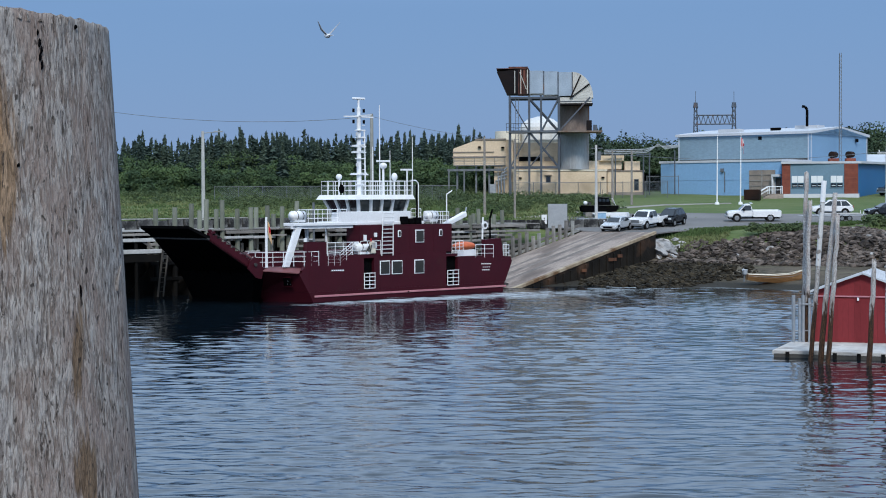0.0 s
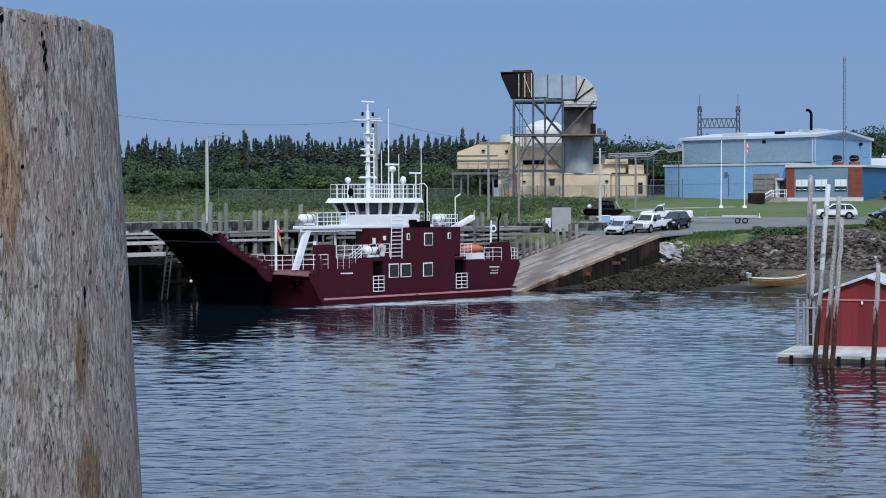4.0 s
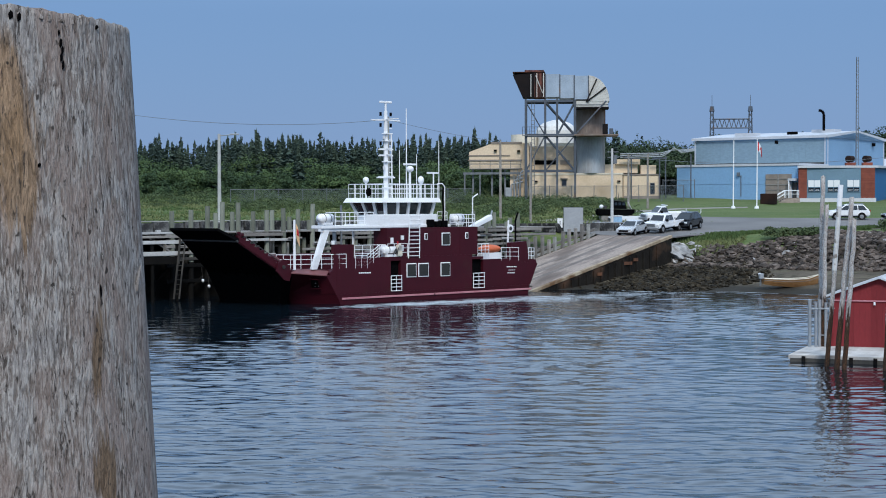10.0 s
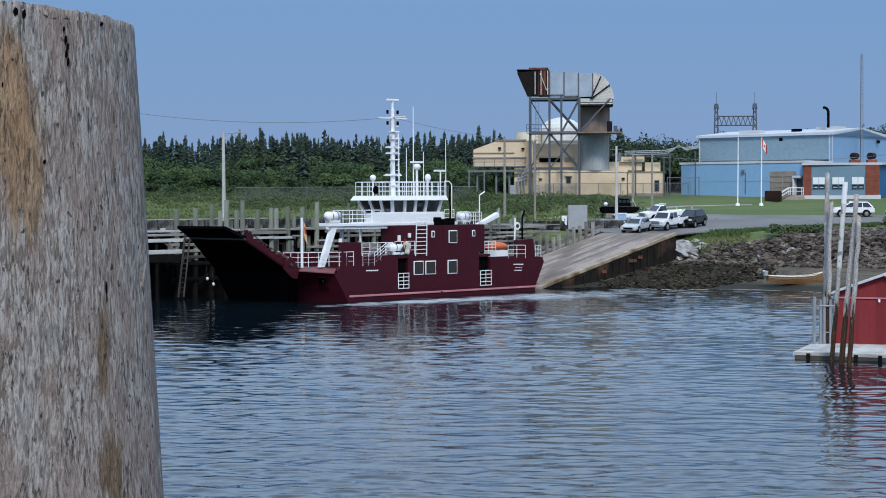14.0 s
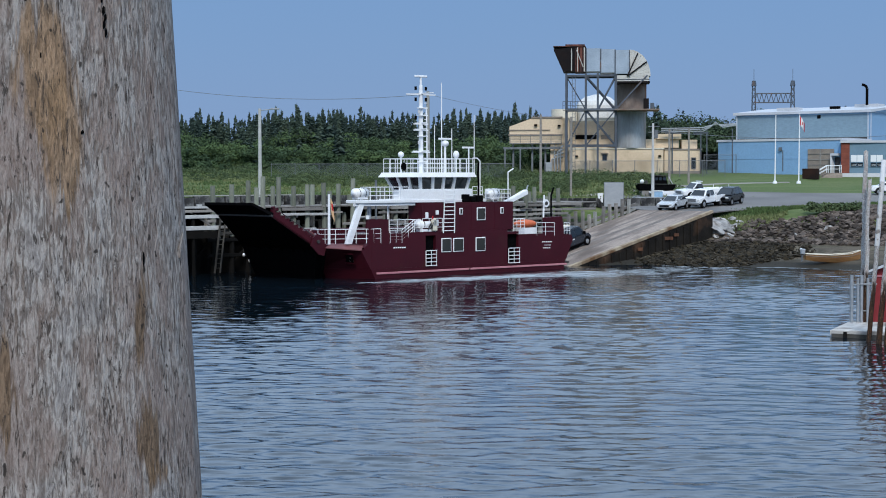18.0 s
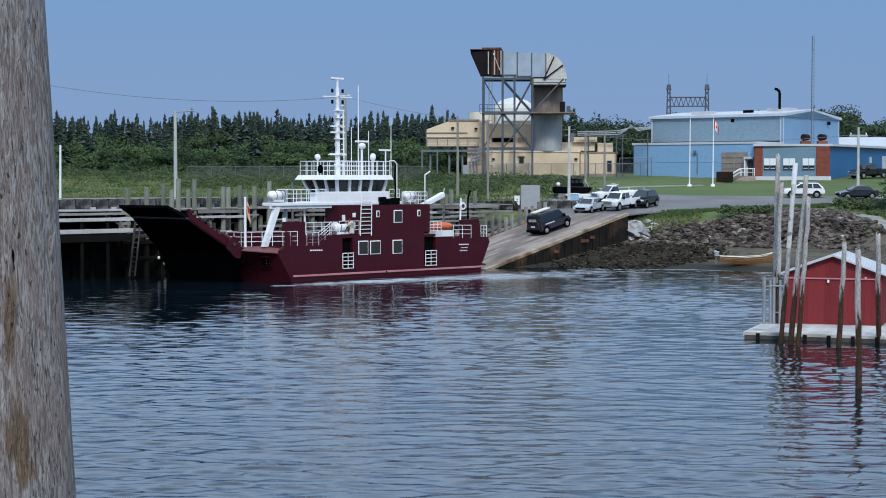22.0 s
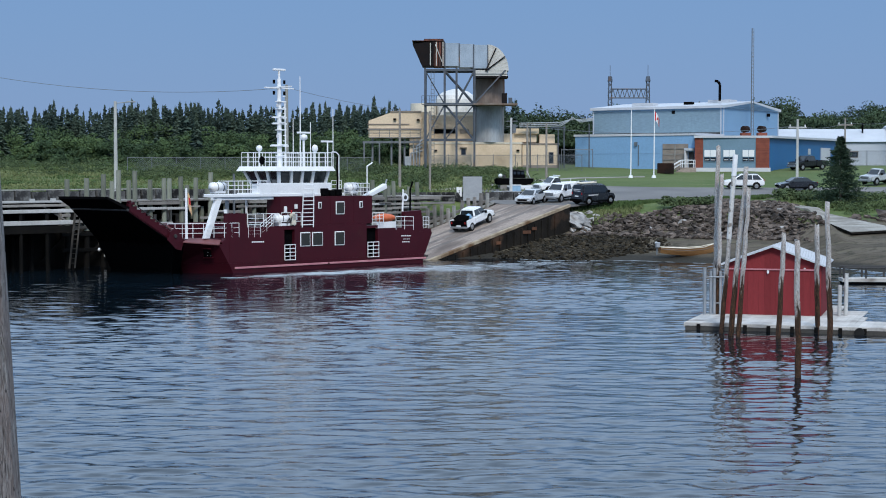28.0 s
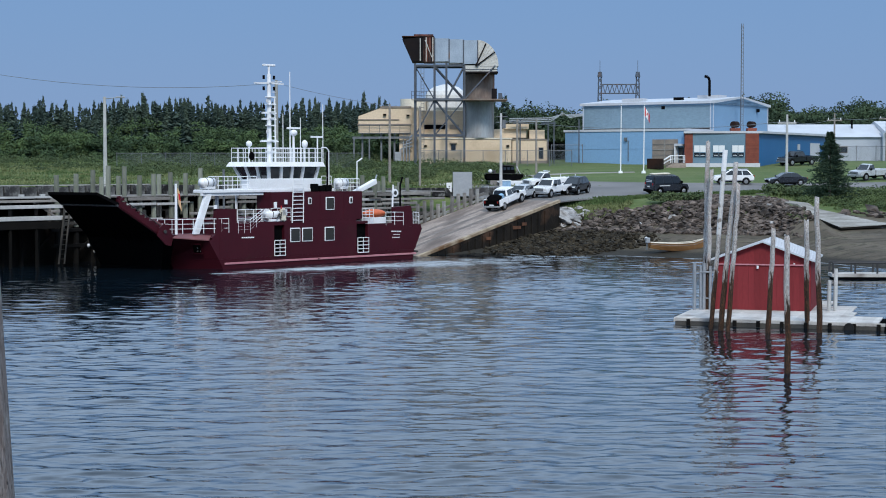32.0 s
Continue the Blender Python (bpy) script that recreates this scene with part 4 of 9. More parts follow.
def on_bow(u, v, out):
    """A point on the raked bow face: u from the side inwards, v upwards."""
    p = (BOW[0] * (1 - u) + BOW[1] * u) * (1 - v) + (BOW[3] * (1 - u) + BOW[2] * u) * v
    return p + Vector((-0.44, -0.86, -0.27)) * out


def bow_patch(u0, v0, u1, v1, out):
    bm = bmesh.new()
    hexa(bm, [on_bow(u, v, o) for o in (-0.05, out) for u, v in ((u0, v0), (u1, v0), (u1, v1), (u0, v1))])
    return bm


# no hollow here: a flat black patch gives the recess its shade
part("hawse_recess", bow_patch(0.30, 0.34, 0.47, 0.74, 0.05), "black", ferry, "black patch painted for the shaded hawse recess in the bow shoulder")
part("hawse_lip", bow_patch(0.27, 0.26, 0.5, 0.33, 0.09), "maroon", ferry)
part("hawse_lip", bow_patch(0.27, 0.75, 0.5, 0.80, 0.09), "maroon", ferry)
part("draft_mark", bow_patch(0.31, 0.42, 0.40, 0.445, 0.06), "white", ferry)
part("hawse_light", bow_patch(0.36, 0.56, 0.385, 0.61, 0.07), "steel", ferry)
# black plate added for the shadow on the maroon bow front
part("bow_face", B(-2.95, 3.75, -0.6, -2.6, 11.2, 2.1), "black", ferry)
part("car_deck", B(-1.9, 3.55, 0.79, 21.8, 9.2, 1.15), "dark_inside", ferry)
bm = bmesh.new()
box(bm, 0.3, 9.22, 0.785, 21.4, BM, 3.55)
part("starboard_block", bm, "maroon", ferry)
# stern
bm = bmesh.new()
hexa(bm, [(19.0, 0.0, 0.785), (21.5, 0.0, 0.785), (21.5, 3.4, 0.785), (19.0, 3.4, 0.785), (19.0, 0.0, 2.95), (22.35, -0.05, 2.6), (22.35, 3.4, 2.6), (19.0, 3.4, 2.95)])
part("stern_quarter", bm, "maroon", ferry)
part("stern_bulwark", P([(19.15, 2.9), (21.4, 2.72), (21.05, 4.55), (19.15, 4.45)], "y", 0.012, 0.5), "maroon", ferry)
part("stern_bulwark", P([(21.4, 2.70), (22.33, 2.60), (22.2, 2.95), (21.4, 3.0)], "y", 0.012, 0.3), "maroon", ferry)
part("rub_stripe", B(0.5, -0.05, 0.34, 21.6, 0.02, 0.50, bev=0.02), "pink", ferry, "pale red rubbing strake along the waterline")
# raised bow ramp, underside black
bm = bmesh.new()
hexa(bm, [(-3.75, 1.5, 2.20), (-3.75, 11.6, 2.20), (-7.95, 9.1, 4.92), (-7.95, 2.0, 4.92), (-3.9, 1.5, 2.55), (-3.9, 11.6, 2.55), (-7.85, 9.1, 5.22), (-7.85, 2.0, 5.22)])
bow_ramp = part("bow_ramp", bm, "maroon", ferry, "raised maroon bow ramp with a black underside")
bm = bmesh.new()
hexa(bm, [(-3.78, 1.45, 2.15), (-3.78, 11.65, 2.15), (-8.0, 9.15, 4.88), (-8.0, 1.95, 4.88), (-3.78, 1.45, 2.196), (-3.78, 11.65, 2.196), (-7.96, 9.15, 4.915), (-7.96, 1.95, 4.915)])
part("underside", bm, "black", bow_ramp, "black sheet over the ramp's underside")
for k in range(5):
    q0 = 2.6 + 1.5 * k
    bm = bmesh.new()
    hexa(bm, [(-3.9, q0 + 0.5, 2.05), (-3.9, q0 + 0.6, 2.05), (-7.9, q0 + 0.1, 4.78), (-7.9, q0, 4.78), (-3.9, q0 + 0.5, 2.19), (-3.9, q0 + 0.6, 2.19), (-7.9, q0 + 0.1, 4.87), (-7.9, q0, 4.87)])
    part("stiffener", bm, "black", bow_ramp)
bm = bmesh.new()
hexa(bm, [(-7.97, 1.9, 4.98), (-7.97, 9.2, 4.98), (-9.35, 9.0, 5.78), (-9.1, 2.9, 5.80), (-7.87, 1.9, 5.22), (-7.87, 9.2, 5.22), (-9.35, 9.0, 5.98), (-9.1, 2.9, 6.0)])
part("flap", bm, "black", bow_ramp, "black hinged flap at the ramp's lip")
part("flap_hinge", C((-8.0, 1.9, 5.02), (-8.0, 9.2, 5.02), 0.09, n=8), "dark_inside", bow_ramp)
bm = bmesh.new()
hexa(bm, [(-3.9, 1.42, 2.35), (-3.9, 1.74, 2.35), (-7.85, 2.24, 4.95), (-7.85, 1.94, 4.95), (-4.1, 1.42, 3.02), (-4.1, 1.74, 3.02), (-7.95, 2.24, 5.50), (-7.95, 1.94, 5.50)])
part("side_curb", bm, "maroon", bow_ramp)
bm = bmesh.new()
hexa(bm, [(-3.9, 11.3, 2.35), (-3.9, 11.6, 2.35), (-7.85, 9.2, 4.95), (-7.85, 8.9, 4.95), (-4.1, 11.3, 3.0), (-4.1, 11.6, 3.0), (-7.95, 9.2, 5.5), (-7.95, 8.9, 5.5)])
part("side_curb", bm, "black", bow_ramp)
for k in range(10):
    a = k / 9
    x, z = -4.35 - 3.35 * a, 3.22 + 2.18 * a
    part("cleat", B(x - 0.09, 1.42 + 0.5 * a, z - 0.06, x + 0.09, 1.74 + 0.5 * a, z + 0.13, bev=0.02), "maroon", bow_ramp)
part("lashing_rail", tube([(-4.3, 1.6, 3.42), (-7.75, 2.1, 5.66)], 0.035, 6), "dark_inside", bow_ramp)
for p in ((-7.75, 2.1, 5.62), (-7.45, 2.1, 5.50)):
    part("roller", C((p[0], p[1] - 0.1, p[2]), (p[0], p[1] + 0.15, p[2]), 0.12, n=10), "maroon", bow_ramp)
bm = bmesh.new()
hexa(bm, [(-2.75, 3.7, -0.3), (-2.75, 11.4, -0.3), (-2.5, 11.4, -0.3), (-2.0, 3.7, -0.3), (-4.1, 1.6, 2.4), (-4.1, 11.6, 2.4), (-3.3, 11.6, 2.4), (-3.3, 1.35, 2.4)])
part("bow_apron", bm, "black", ferry)
part("hinge_plate", P([(-3.6, 1.9), (-4.1, 2.0), (-4.85, 2.7), (-4.65, 3.3), (-4.2, 3.62), (-3.85, 3.3), (-3.35, 2.7)], "y", 1.28, 1.42), "maroon", ferry, "maroon hinge plate beside the ramp")
part("hinge_pin", C((-4.2, 1.15, 3.0), (-4.2, 1.5, 3.0), 0.13, n=10), "dark_inside", ferry)
for q in (2.2, 3.2):
    part("ram_cylinder", C((-3.2, q, 3.0), (-4.3, q, 3.75), 0.10), "maroon_slab", ferry)
# deck house
for s in (6.0, 9.0, 12.0):
    part("deck_pillar", C((s, 5.2, 3.4), (s, 5.2, 5.87), 0.1, n=8), "white", ferry)
house = part("deck_house", B(5.2, 0.012, 3.554, 15.2, 1.7, 5.86), "maroon", ferry, "maroon steel deck house")
for k in range(4):
    part("seam", B(5.3 + 2.6 * k, -0.0, 3.6, 5.34 + 2.6 * k, 0.0115, 5.8), "maroon", house)


def ship_window(s0, z0, s1, z1, q=0.0, parent=ferry, frame_m="white"):
    f = part("window", B(s0, q - 0.06, z0, s1, q + 0.01, z1, bev=0.03), frame_m, parent, "white-framed cabin window")
    t = 0.075
    part("pane", B(s0 + t, q - 0.068, z0 + t, s1 - t, q - 0.061, z1 - t), "glass_hull", f)


for w in ((7.2, 1.86, 8.27, 3.0), (8.47, 1.86, 9.62, 2.98), (10.93, 1.83, 12.02, 2.98), (11.06, 4.36, 12.03, 5.42)):
    ship_window(*w)
for s0 in (9.15, 13.72):
    ship_window(s0, 4.86, s0 + 0.36, 5.40, frame_m="white")


def lattice_gate(s0, s1, z0, z1):
    g = part("gate", C((s0, -0.10, z0), (s0, -0.10, z1), 0.035, n=6), "white", ferry, "white tubular boarding gate")
    for s in (s0 + (s1 - s0) / 2, s1):
        part("bar", C((s, -0.10, z0), (s, -0.10, z1), 0.03, n=6), "white", g)
    for k in range(5):
        z = z0 + (z1 - z0) * k / 4
        part("rung", C((s0, -0.13, z), (s1, -0.13, z), 0.035, n=6), "white", g)


lattice_gate(5.5, 6.62, 0.85, 2.05)
lattice_gate(14.6, 15.87, 0.75, 1.98)
# name and port of registry: plain bars
for s0, s1, z0, z1, h in ((2.22, 3.5, 2.385, 2.365, 0.10), (18.62, 19.9, 2.40, 2.37, 0.09), (18.85, 19.7, 2.12, 2.10, 0.05), (18.72, 19.65, 1.88, 1.86, 0.075)):
    n = round((s1 - s0) / 0.21)
    for k in range(n):
        a, z = s0 + (s1 - s0) * k / n, z0 + (z1 - z0) * k / n
        part("lettering", B(a, -0.012, z - h / 2, a + (s1 - s0) / n * 0.8, 0.011, z + h / 2), "white", ferry, "white lettering bar")
# foredeck rail, jackstaff, crane leg
railing(ferry, [(-3.5, 1.3, 2.80), (-0.45, 0.05, 2.80), (0.95, 0.0, 2.80)], 1.1, 2, 0.75)
railing(ferry, [(-3.5, 1.3, 2.80), (-3.5, 3.1, 2.80)], 1.1, 2, 0.8)
part("jackstaff", C((-3.15, 1.25, 2.76), (-3.15, 1.25, 6.6), 0.11, 0.09), "white", ferry)
flagp = part("ensign", P([(-3.0, 6.3), (-2.82, 6.0), (-2.68, 5.1), (-2.62, 4.5), (-2.85, 4.9), (-2.97, 5.4)], "y", 1.23, 1.27), "yellow_cloth", ferry, "limp red and yellow flag")
part("flag_band", P([(-2.95, 5.9), (-2.8, 5.8), (-2.74, 5.3), (-2.9, 5.4)], "y", 1.21, 1.225), "red_cloth", flagp)
leg = part("bridge_leg", P([(-1.85, 2.74), (-1.35, 2.74), (-0.05, 5.9), (-0.6, 5.9)], "y", 0.7, 1.05, 0.02), "white", ferry, "slanted white steel leg under the bridge deck")
part("vent_post", C((1.2, 0.9, 4.2), (1.2, 0.9, 7.7), 0.09), "grey_steel", ferry)
part("vent_pipe", C((1.0, 1.5, 3.0), (1.0, 1.5, 5.9), 0.16), "steel", ferry)
# bridge deck
deck = part("bridge_deck", B(5.3, 0.6, 5.87, 12.6, 5.6, 6.12, bev=0.03), "white", ferry, "white bridge deck")
part("bridge_wing", B(-1.0, 0.6, 5.87, 5.296, 1.9, 6.12, bev=0.03), "white", ferry, "narrow white bridge wing")
part("deck_beam", B(-1.0, 0.75, 5.66, 5.1, 1.0, 5.866), "white", deck)
railing(ferry, [(3.5, 0.75, 6.12), (0.4, 0.75, 6.12)], 1.0, 2, 0.8)
railing(ferry, [(5.3, 1.8, 6.12), (0.4, 1.8, 6.12), (0.4, 0.75, 6.12)], 1.0, 2, 0.9)
part("bridge_bulwark", B(3.6, 0.68, 6.122, 11.2, 0.76, 6.95, bev=0.02), "white", ferry, "solid white bulwark before the wheelhouse")
railing(ferry, [(12.4, 0.75, 6.12), (11.3, 0.75, 6.12)], 1.0, 2, 0.55)
railing(ferry, [(12.4, 0.4, 5.88), (15.1, 0.25, 5.88), (15.1, 3.2, 5.88)], 1.0, 2, 0.8)


def raft(parent, p, length, r, turn=0):
    m = pose(*p, 0, 0, turn)
    bm = C((-length / 2, 0, 0), (length / 2, 0, 0), r, n=16)
    bmesh.ops.bevel(bm, geom=[e for e in bm.edges if len(e.link_faces) == 2 and any(len(f.verts) > 6 for f in e.link_faces)], offset=r * 0.35, segments=3, affect="EDGES")
    a = part("raft_canister", bm, "white", parent, "white life raft canister on a cradle", True, at=m)
    for x in (-length * 0.2, length * 0.2):
        part("strap", C((x - 0.03, 0, 0), (x + 0.03, 0, 0), r * 1.02, n=16), "black", a)
    part("cradle", B(-length * 0.35, -r * 0.8, -r * 1.25, length * 0.35, r * 0.8, -r * 0.8), "white", a)


raft(ferry, (-0.3, 1.0, 6.66), 1.6, 0.38, 10)
raft(ferry, (5.75, 0.35, 4.12), 1.75, 0.44)
part("raft_cover", P([(6.15, 3.6), (6.75, 3.6), (6.7, 4.45), (6.45, 4.62), (6.1, 4.5)], "y", -0.12, 0.1, 0.05), "cream", ferry, "cream canvas cover beside the raft")
part("raft_hose", tube([(5.7, -0.14, 3.75), (5.95, -0.16, 4.2), (6.1, -0.16, 3.8), (6.22, -0.16, 4.3)], 0.05, 5), "dark_inside", ferry)
raft(ferry, (13.5, 0.7, 6.55), 1.4, 0.40, 8)
# wheelhouse: lower wall, raked windows, roof
WS0, WS1, WQ0, WQ1 = 6.45, 11.4, 1.65, 5.1
wh = part("wheelhouse", B(WS0, WQ0, 6.122, WS1, WQ1, 6.88), "white", ferry, "white wheelhouse with raked dark windows")
O = 0.42
bm = bmesh.new()
hexa(bm, [(WS0 + 0.06, WQ0 + 0.06, 6.88), (WS1, WQ0 + 0.06, 6.88), (WS1, WQ1 - 0.06, 6.88), (WS0 + 0.06, WQ1 - 0.06, 6.88), (WS0 - O + 0.06, WQ0 - O + 0.06, 7.88), (WS1, WQ0 - O + 0.06, 7.88), (WS1, WQ1 + O - 0.06, 7.88), (WS0 - O + 0.06, WQ1 + O - 0.06, 7.88)])
part("window_band", bm, "glass_bridge", wh, "dark raked bridge windows")


def mullion(p, q, w=0.13):
    part("mullion", C(p, q, w, n=4), "white", wh)


for q in (WQ0, WQ0 + 1.15, WQ0 + 2.3, WQ1):
    a = (q - WQ0) / (WQ1 - WQ0)
    mullion((WS0, q, 6.86), (WS0 - O, WQ0 - O + a * (WQ1 - WQ0 + 2 * O), 7.9))
for s in (WS0, WS0 + 1.25, WS0 + 2.35, WS0 + 3.45, WS1):
    mullion((s, WQ0, 6.86), (s - O * (1 - (s - WS0) / (WS1 - WS0)), WQ0 - O, 7.9), 0.15)
bm = bmesh.new()
hexa(bm, [(WS0 - 1.0, WQ0 - 0.75, 7.90), (WS1 + 0.5, WQ0 - 0.75, 7.90), (WS1 + 0.5, WQ1 + 0.75, 7.90), (WS0 - 1.0, WQ1 + 0.75, 7.90), (WS0 - 0.75, WQ0 - 0.6, 8.28), (WS1 + 0.4, WQ0 - 0.6, 8.28), (WS1 + 0.4, WQ1 + 0.6, 8.28), (WS0 - 0.75, WQ1 + 0.6, 8.28)])
part("bridge_roof", bm, "white", ferry, "white overhanging bridge roof")
R4 = [(WS0 - 0.6, WQ1 + 0.5, 8.28), (WS0 - 0.6, WQ0 - 0.5, 8.28), (WS1 + 0.3, WQ0 - 0.5, 8.28), (WS1 + 0.3, WQ1 + 0.5, 8.28), (WS0 - 0.6, WQ1 + 0.5, 8.28)]
railing(ferry, R4, 1.12, 2, 0.72)
part("life_ring", C((WS0 - 0.66, 3.0, 8.75), (WS0 - 0.62, 3.0, 8.75), 0.34, n=16), "black", ferry)
# ladder
lad = part("ladder", tube([(7.35, -0.10, 3.4), (7.55, -0.05, 6.95)], 0.045), "white", ferry, "white steel ladder up the deck house")
part("stile", tube([(8.55, -0.10, 3.4), (8.65, -0.05, 6.95)], 0.045), "white", lad)
for k in range(11):
    z = 3.6 + 0.32 * k
    part("rung", C((7.36 + 0.055 * (z - 3.4), -0.10, z), (8.56 + 0.03 * (z - 3.4), -0.10, z), 0.035, n=6), "white", lad)
# side deck rails and stair
railing(ferry, [(1.9, 0.1, 3.55), (5.1, 0.1, 3.55)], 1.0, 2, 0.8)
railing(ferry, [(1.9, 0.02, 2.75), (3.1, 0.02, 2.75), (4.4, 0.02, 3.55)], 1.0, 3, 0.7)
railing(ferry, [(5.2, -0.03, 3.55), (7.3, -0.03, 3.55)], 1.05, 2, 0.7)
railing(ferry, [(15.3, 0.1, 3.36), (16.6, 0.1, 3.36)], 1.05, 3, 0.5)
railing(ferry, [(18.0, 0.02, 2.95), (20.1, 0.02, 2.9)], 1.1, 2, 0.9)
railing(ferry, [(21.3, 0.02, 2.98), (22.3, 0.3, 2.92)], 1.0, 2, 0.6)
part("floodlight", B(10.0, 0.3, 5.87, 10.6, 0.8, 6.5, bev=0.04), "black", ferry, "black floodlight")
part("floodlight", B(10.8, 0.3, 5.87, 11.3, 0.8, 6.35, bev=0.04), "black", ferry)
part("floodlight", B(11.5, 0.3, 5.87, 12.1, 0.8, 6.4, bev=0.04), "black", ferry)
part("fire_box", B(5.5, -0.14, 4.6, 5.75, 0.01, 5.1, bev=0.02), "white", ferry)
part("extinguisher", C((6.24, -0.07, 4.55), (6.24, -0.07, 4.80), 0.05, n=10), "red_cloth", ferry, "red fire extinguisher")
part("lifebuoy_box", B(6.3, -0.12, 4.0, 6.85, 0.01, 4.5, bev=0.03), "board", ferry)
part("fire_box", B(6.6, -0.14, 4.9, 6.85, 0.01, 5.25, bev=0.02), "white", ferry)
part("chute", P([(15.0, 5.85), (15.4, 5.65), (17.6, 6.45), (17.5, 6.85)], "y", 0.6, 1.1, 0.04), "white", ferry, "white davit arm")
part("davit_hook", C((17.5, 0.85, 6.6), (17.75, 0.85, 7.2), 0.07, n=6), "steel", ferry)
# rescue boat
boat = part("rescue_boat", ball((17.3, 0.75, 3.95), 1.0, (1.3, 0.5, 0.36), 3), "orange", ferry, "orange covered rescue boat", True)
part("boat_cradle", B(16.2, 0.4, 3.05, 18.4, 1.1, 3.62), "white", ferry)
part("stern_staff", C((19.3, 0.6, 3.0), (19.45, 0.6, 6.35), 0.08), "white", ferry)
lb = part("lifebuoy", C((19.62, 0.5, 5.65), (19.62, 0.6, 5.65), 0.34, n=16), "white", ferry)
part("buoy_centre", C((19.62, 0.47, 5.65), (19.62, 0.61, 5.65), 0.17, n=12), "dark_inside", lb)
# mast and aerials
MS, MQ = 8.0, 3.4
mast = part("mast", C((MS, MQ, 8.28), (MS, MQ, 15.4), 0.21, 0.15, 12), "white", ferry, "white signal mast with crosstrees and lights")
for z, w in ((14.6, 1.5), (12.2, 0.7), (11.7, 0.7), (9.9, 0.9)):
    part("crosstree", B(MS - w, MQ - 0.12, z, MS + w, MQ + 0.12, z + 0.1), "white", mast)
    part("crosstree", B(MS - 0.10, MQ - w, z + 0.101, MS + 0.10, MQ + w, z + 0.18), "white", mast)
for z in (15.0, 14.1, 12.6):
    for dx in (-0.55, 0.55):
        part("mast_light", C((MS + dx, MQ, z), (MS + dx, MQ, z + 0.30), 0.10, n=8), "black", mast)
part("radar_scanner", B(MS - 0.62, MQ - 0.12, 16.05, MS + 0.62, MQ + 0.12, 16.22, bev=0.03), "white", mast)
part("radar_post", C((MS, MQ, 15.4), (MS, MQ, 16.05), 0.09), "white", mast)
part("mast_leg", C((MS + 0.42, MQ - 0.30, 8.28), (MS + 0.36, MQ - 0.28, 13.6), 0.06, n=8), "white", mast)
for z in (9.1, 9.9, 11.2, 12.9, 13.5):
    part("bracket", B(MS - 0.32, MQ - 0.34, z, MS + 0.48, MQ + 0.14, z + 0.09, bev=0.02), "white", mast)
for z in (10.6, 13.1):
    part("mast_lamp", C((MS - 0.36, MQ - 0.2, z), (MS - 0.36, MQ - 0.2, z + 0.26), 0.11, n=10), "board", mast)
for k in range(12):
    part("rung", C((MS + 0.1, MQ - 0.33, 9.0 + 0.45 * k), (MS + 0.42, MQ - 0.31, 9.0 + 0.45 * k), 0.03, n=5), "white", mast)
for s, q, top, r in ((9.2, 2.2, 15.6, 0.06), (8.7, 2.5, 12.2, 0.045), (10.5, 2.4, 11.9, 0.045), (11.9, 1.2, 13.0, 0.045)):
    part("whip_aerial", C((s, q, 6.2 if s > 12.5 else 8.28), (s, q, top), r, r * 0.6, 6), "white", ferry)
rd = part("radar_pedestal", C((9.4, 2.0, 8.28), (9.4, 2.0, 10.7), 0.11, 0.09), "white", ferry)
part("radar_dome", ball((9.4, 2.0, 10.65), 0.33, (1, 1, 0.8)), "white", rd, smooth=True)
part("scanner", B(8.7, 1.92, 10.95, 10.1, 2.08, 11.1, bev=0.02), "white", rd)
part("sat_dome", ball((6.7, 4.4, 9.75), 0.26), "white", ferry, "white satellite dome", True)
part("dome_post", C((6.7, 4.4, 8.28), (6.7, 4.4, 9.6), 0.07), "white", ferry)
part("sat_dome", ball((10.8, 2.2, 9.75), 0.26, (1, 1, 1.3)), "white", ferry, smooth=True)
part("dome_post", C((10.8, 2.2, 8.28), (10.8, 2.2, 9.5), 0.06), "white", ferry)
t2 = part("antenna_post", C((11.2, 1.1, 8.28), (11.2, 1.1, 10.3), 0.06), "white", ferry)
part("antenna_bar", B(10.5, 1.05, 10.25, 11.8, 1.15, 10.4), "white", t2)
part("pipe_loop", tube([(12.0, 0.6, 6.1), (12.0, 0.6, 9.2), (11.7, 0.6, 9.45), (11.2, 0.6, 9.45)], 0.05, 6), "white", ferry)
part("cable_run", tube([(11.75, 0.55, 6.2), (11.80, 0.55, 7.4), (11.72, 0.55, 8.2), (11.80, 0.55, 9.1)], 0.09, 6), "black", ferry)
part("lamp_arm", tube([(15.0, 0.4, 5.9), (15.0, 0.4, 8.3), (15.6, 0.4, 8.6)], 0.055, 6), "white", ferry)
part("bow_light", C((-0.2, 0.2, 4.66), (-0.2, 0.2, 4.95), 0.14), "white", ferry)
part("stack_pipe", tube([(20.4, 0.7, 4.5), (20.4, 0.7, 6.3), (20.7, 0.7, 7.0)], 0.09, 6), "black", ferry)
part("tyre_fender", C((10.2, -0.08, 0.42), (10.2, -0.16, 0.42), 0.05), "black", ferry)
part("stern_apron", P([(21.7, 1.0), (21.7, 1.2), (25.6, 0.36), (25.6, 0.2)], "y", 3.6, 8.9), "dark_inside", ferry, "steel stern ramp lowered onto the concrete")


# ---- power plant ----
plant = thing("power_plant", (0, 226, 8.3), "beige stucco power plant with stepped flat roofs", "industrial building")


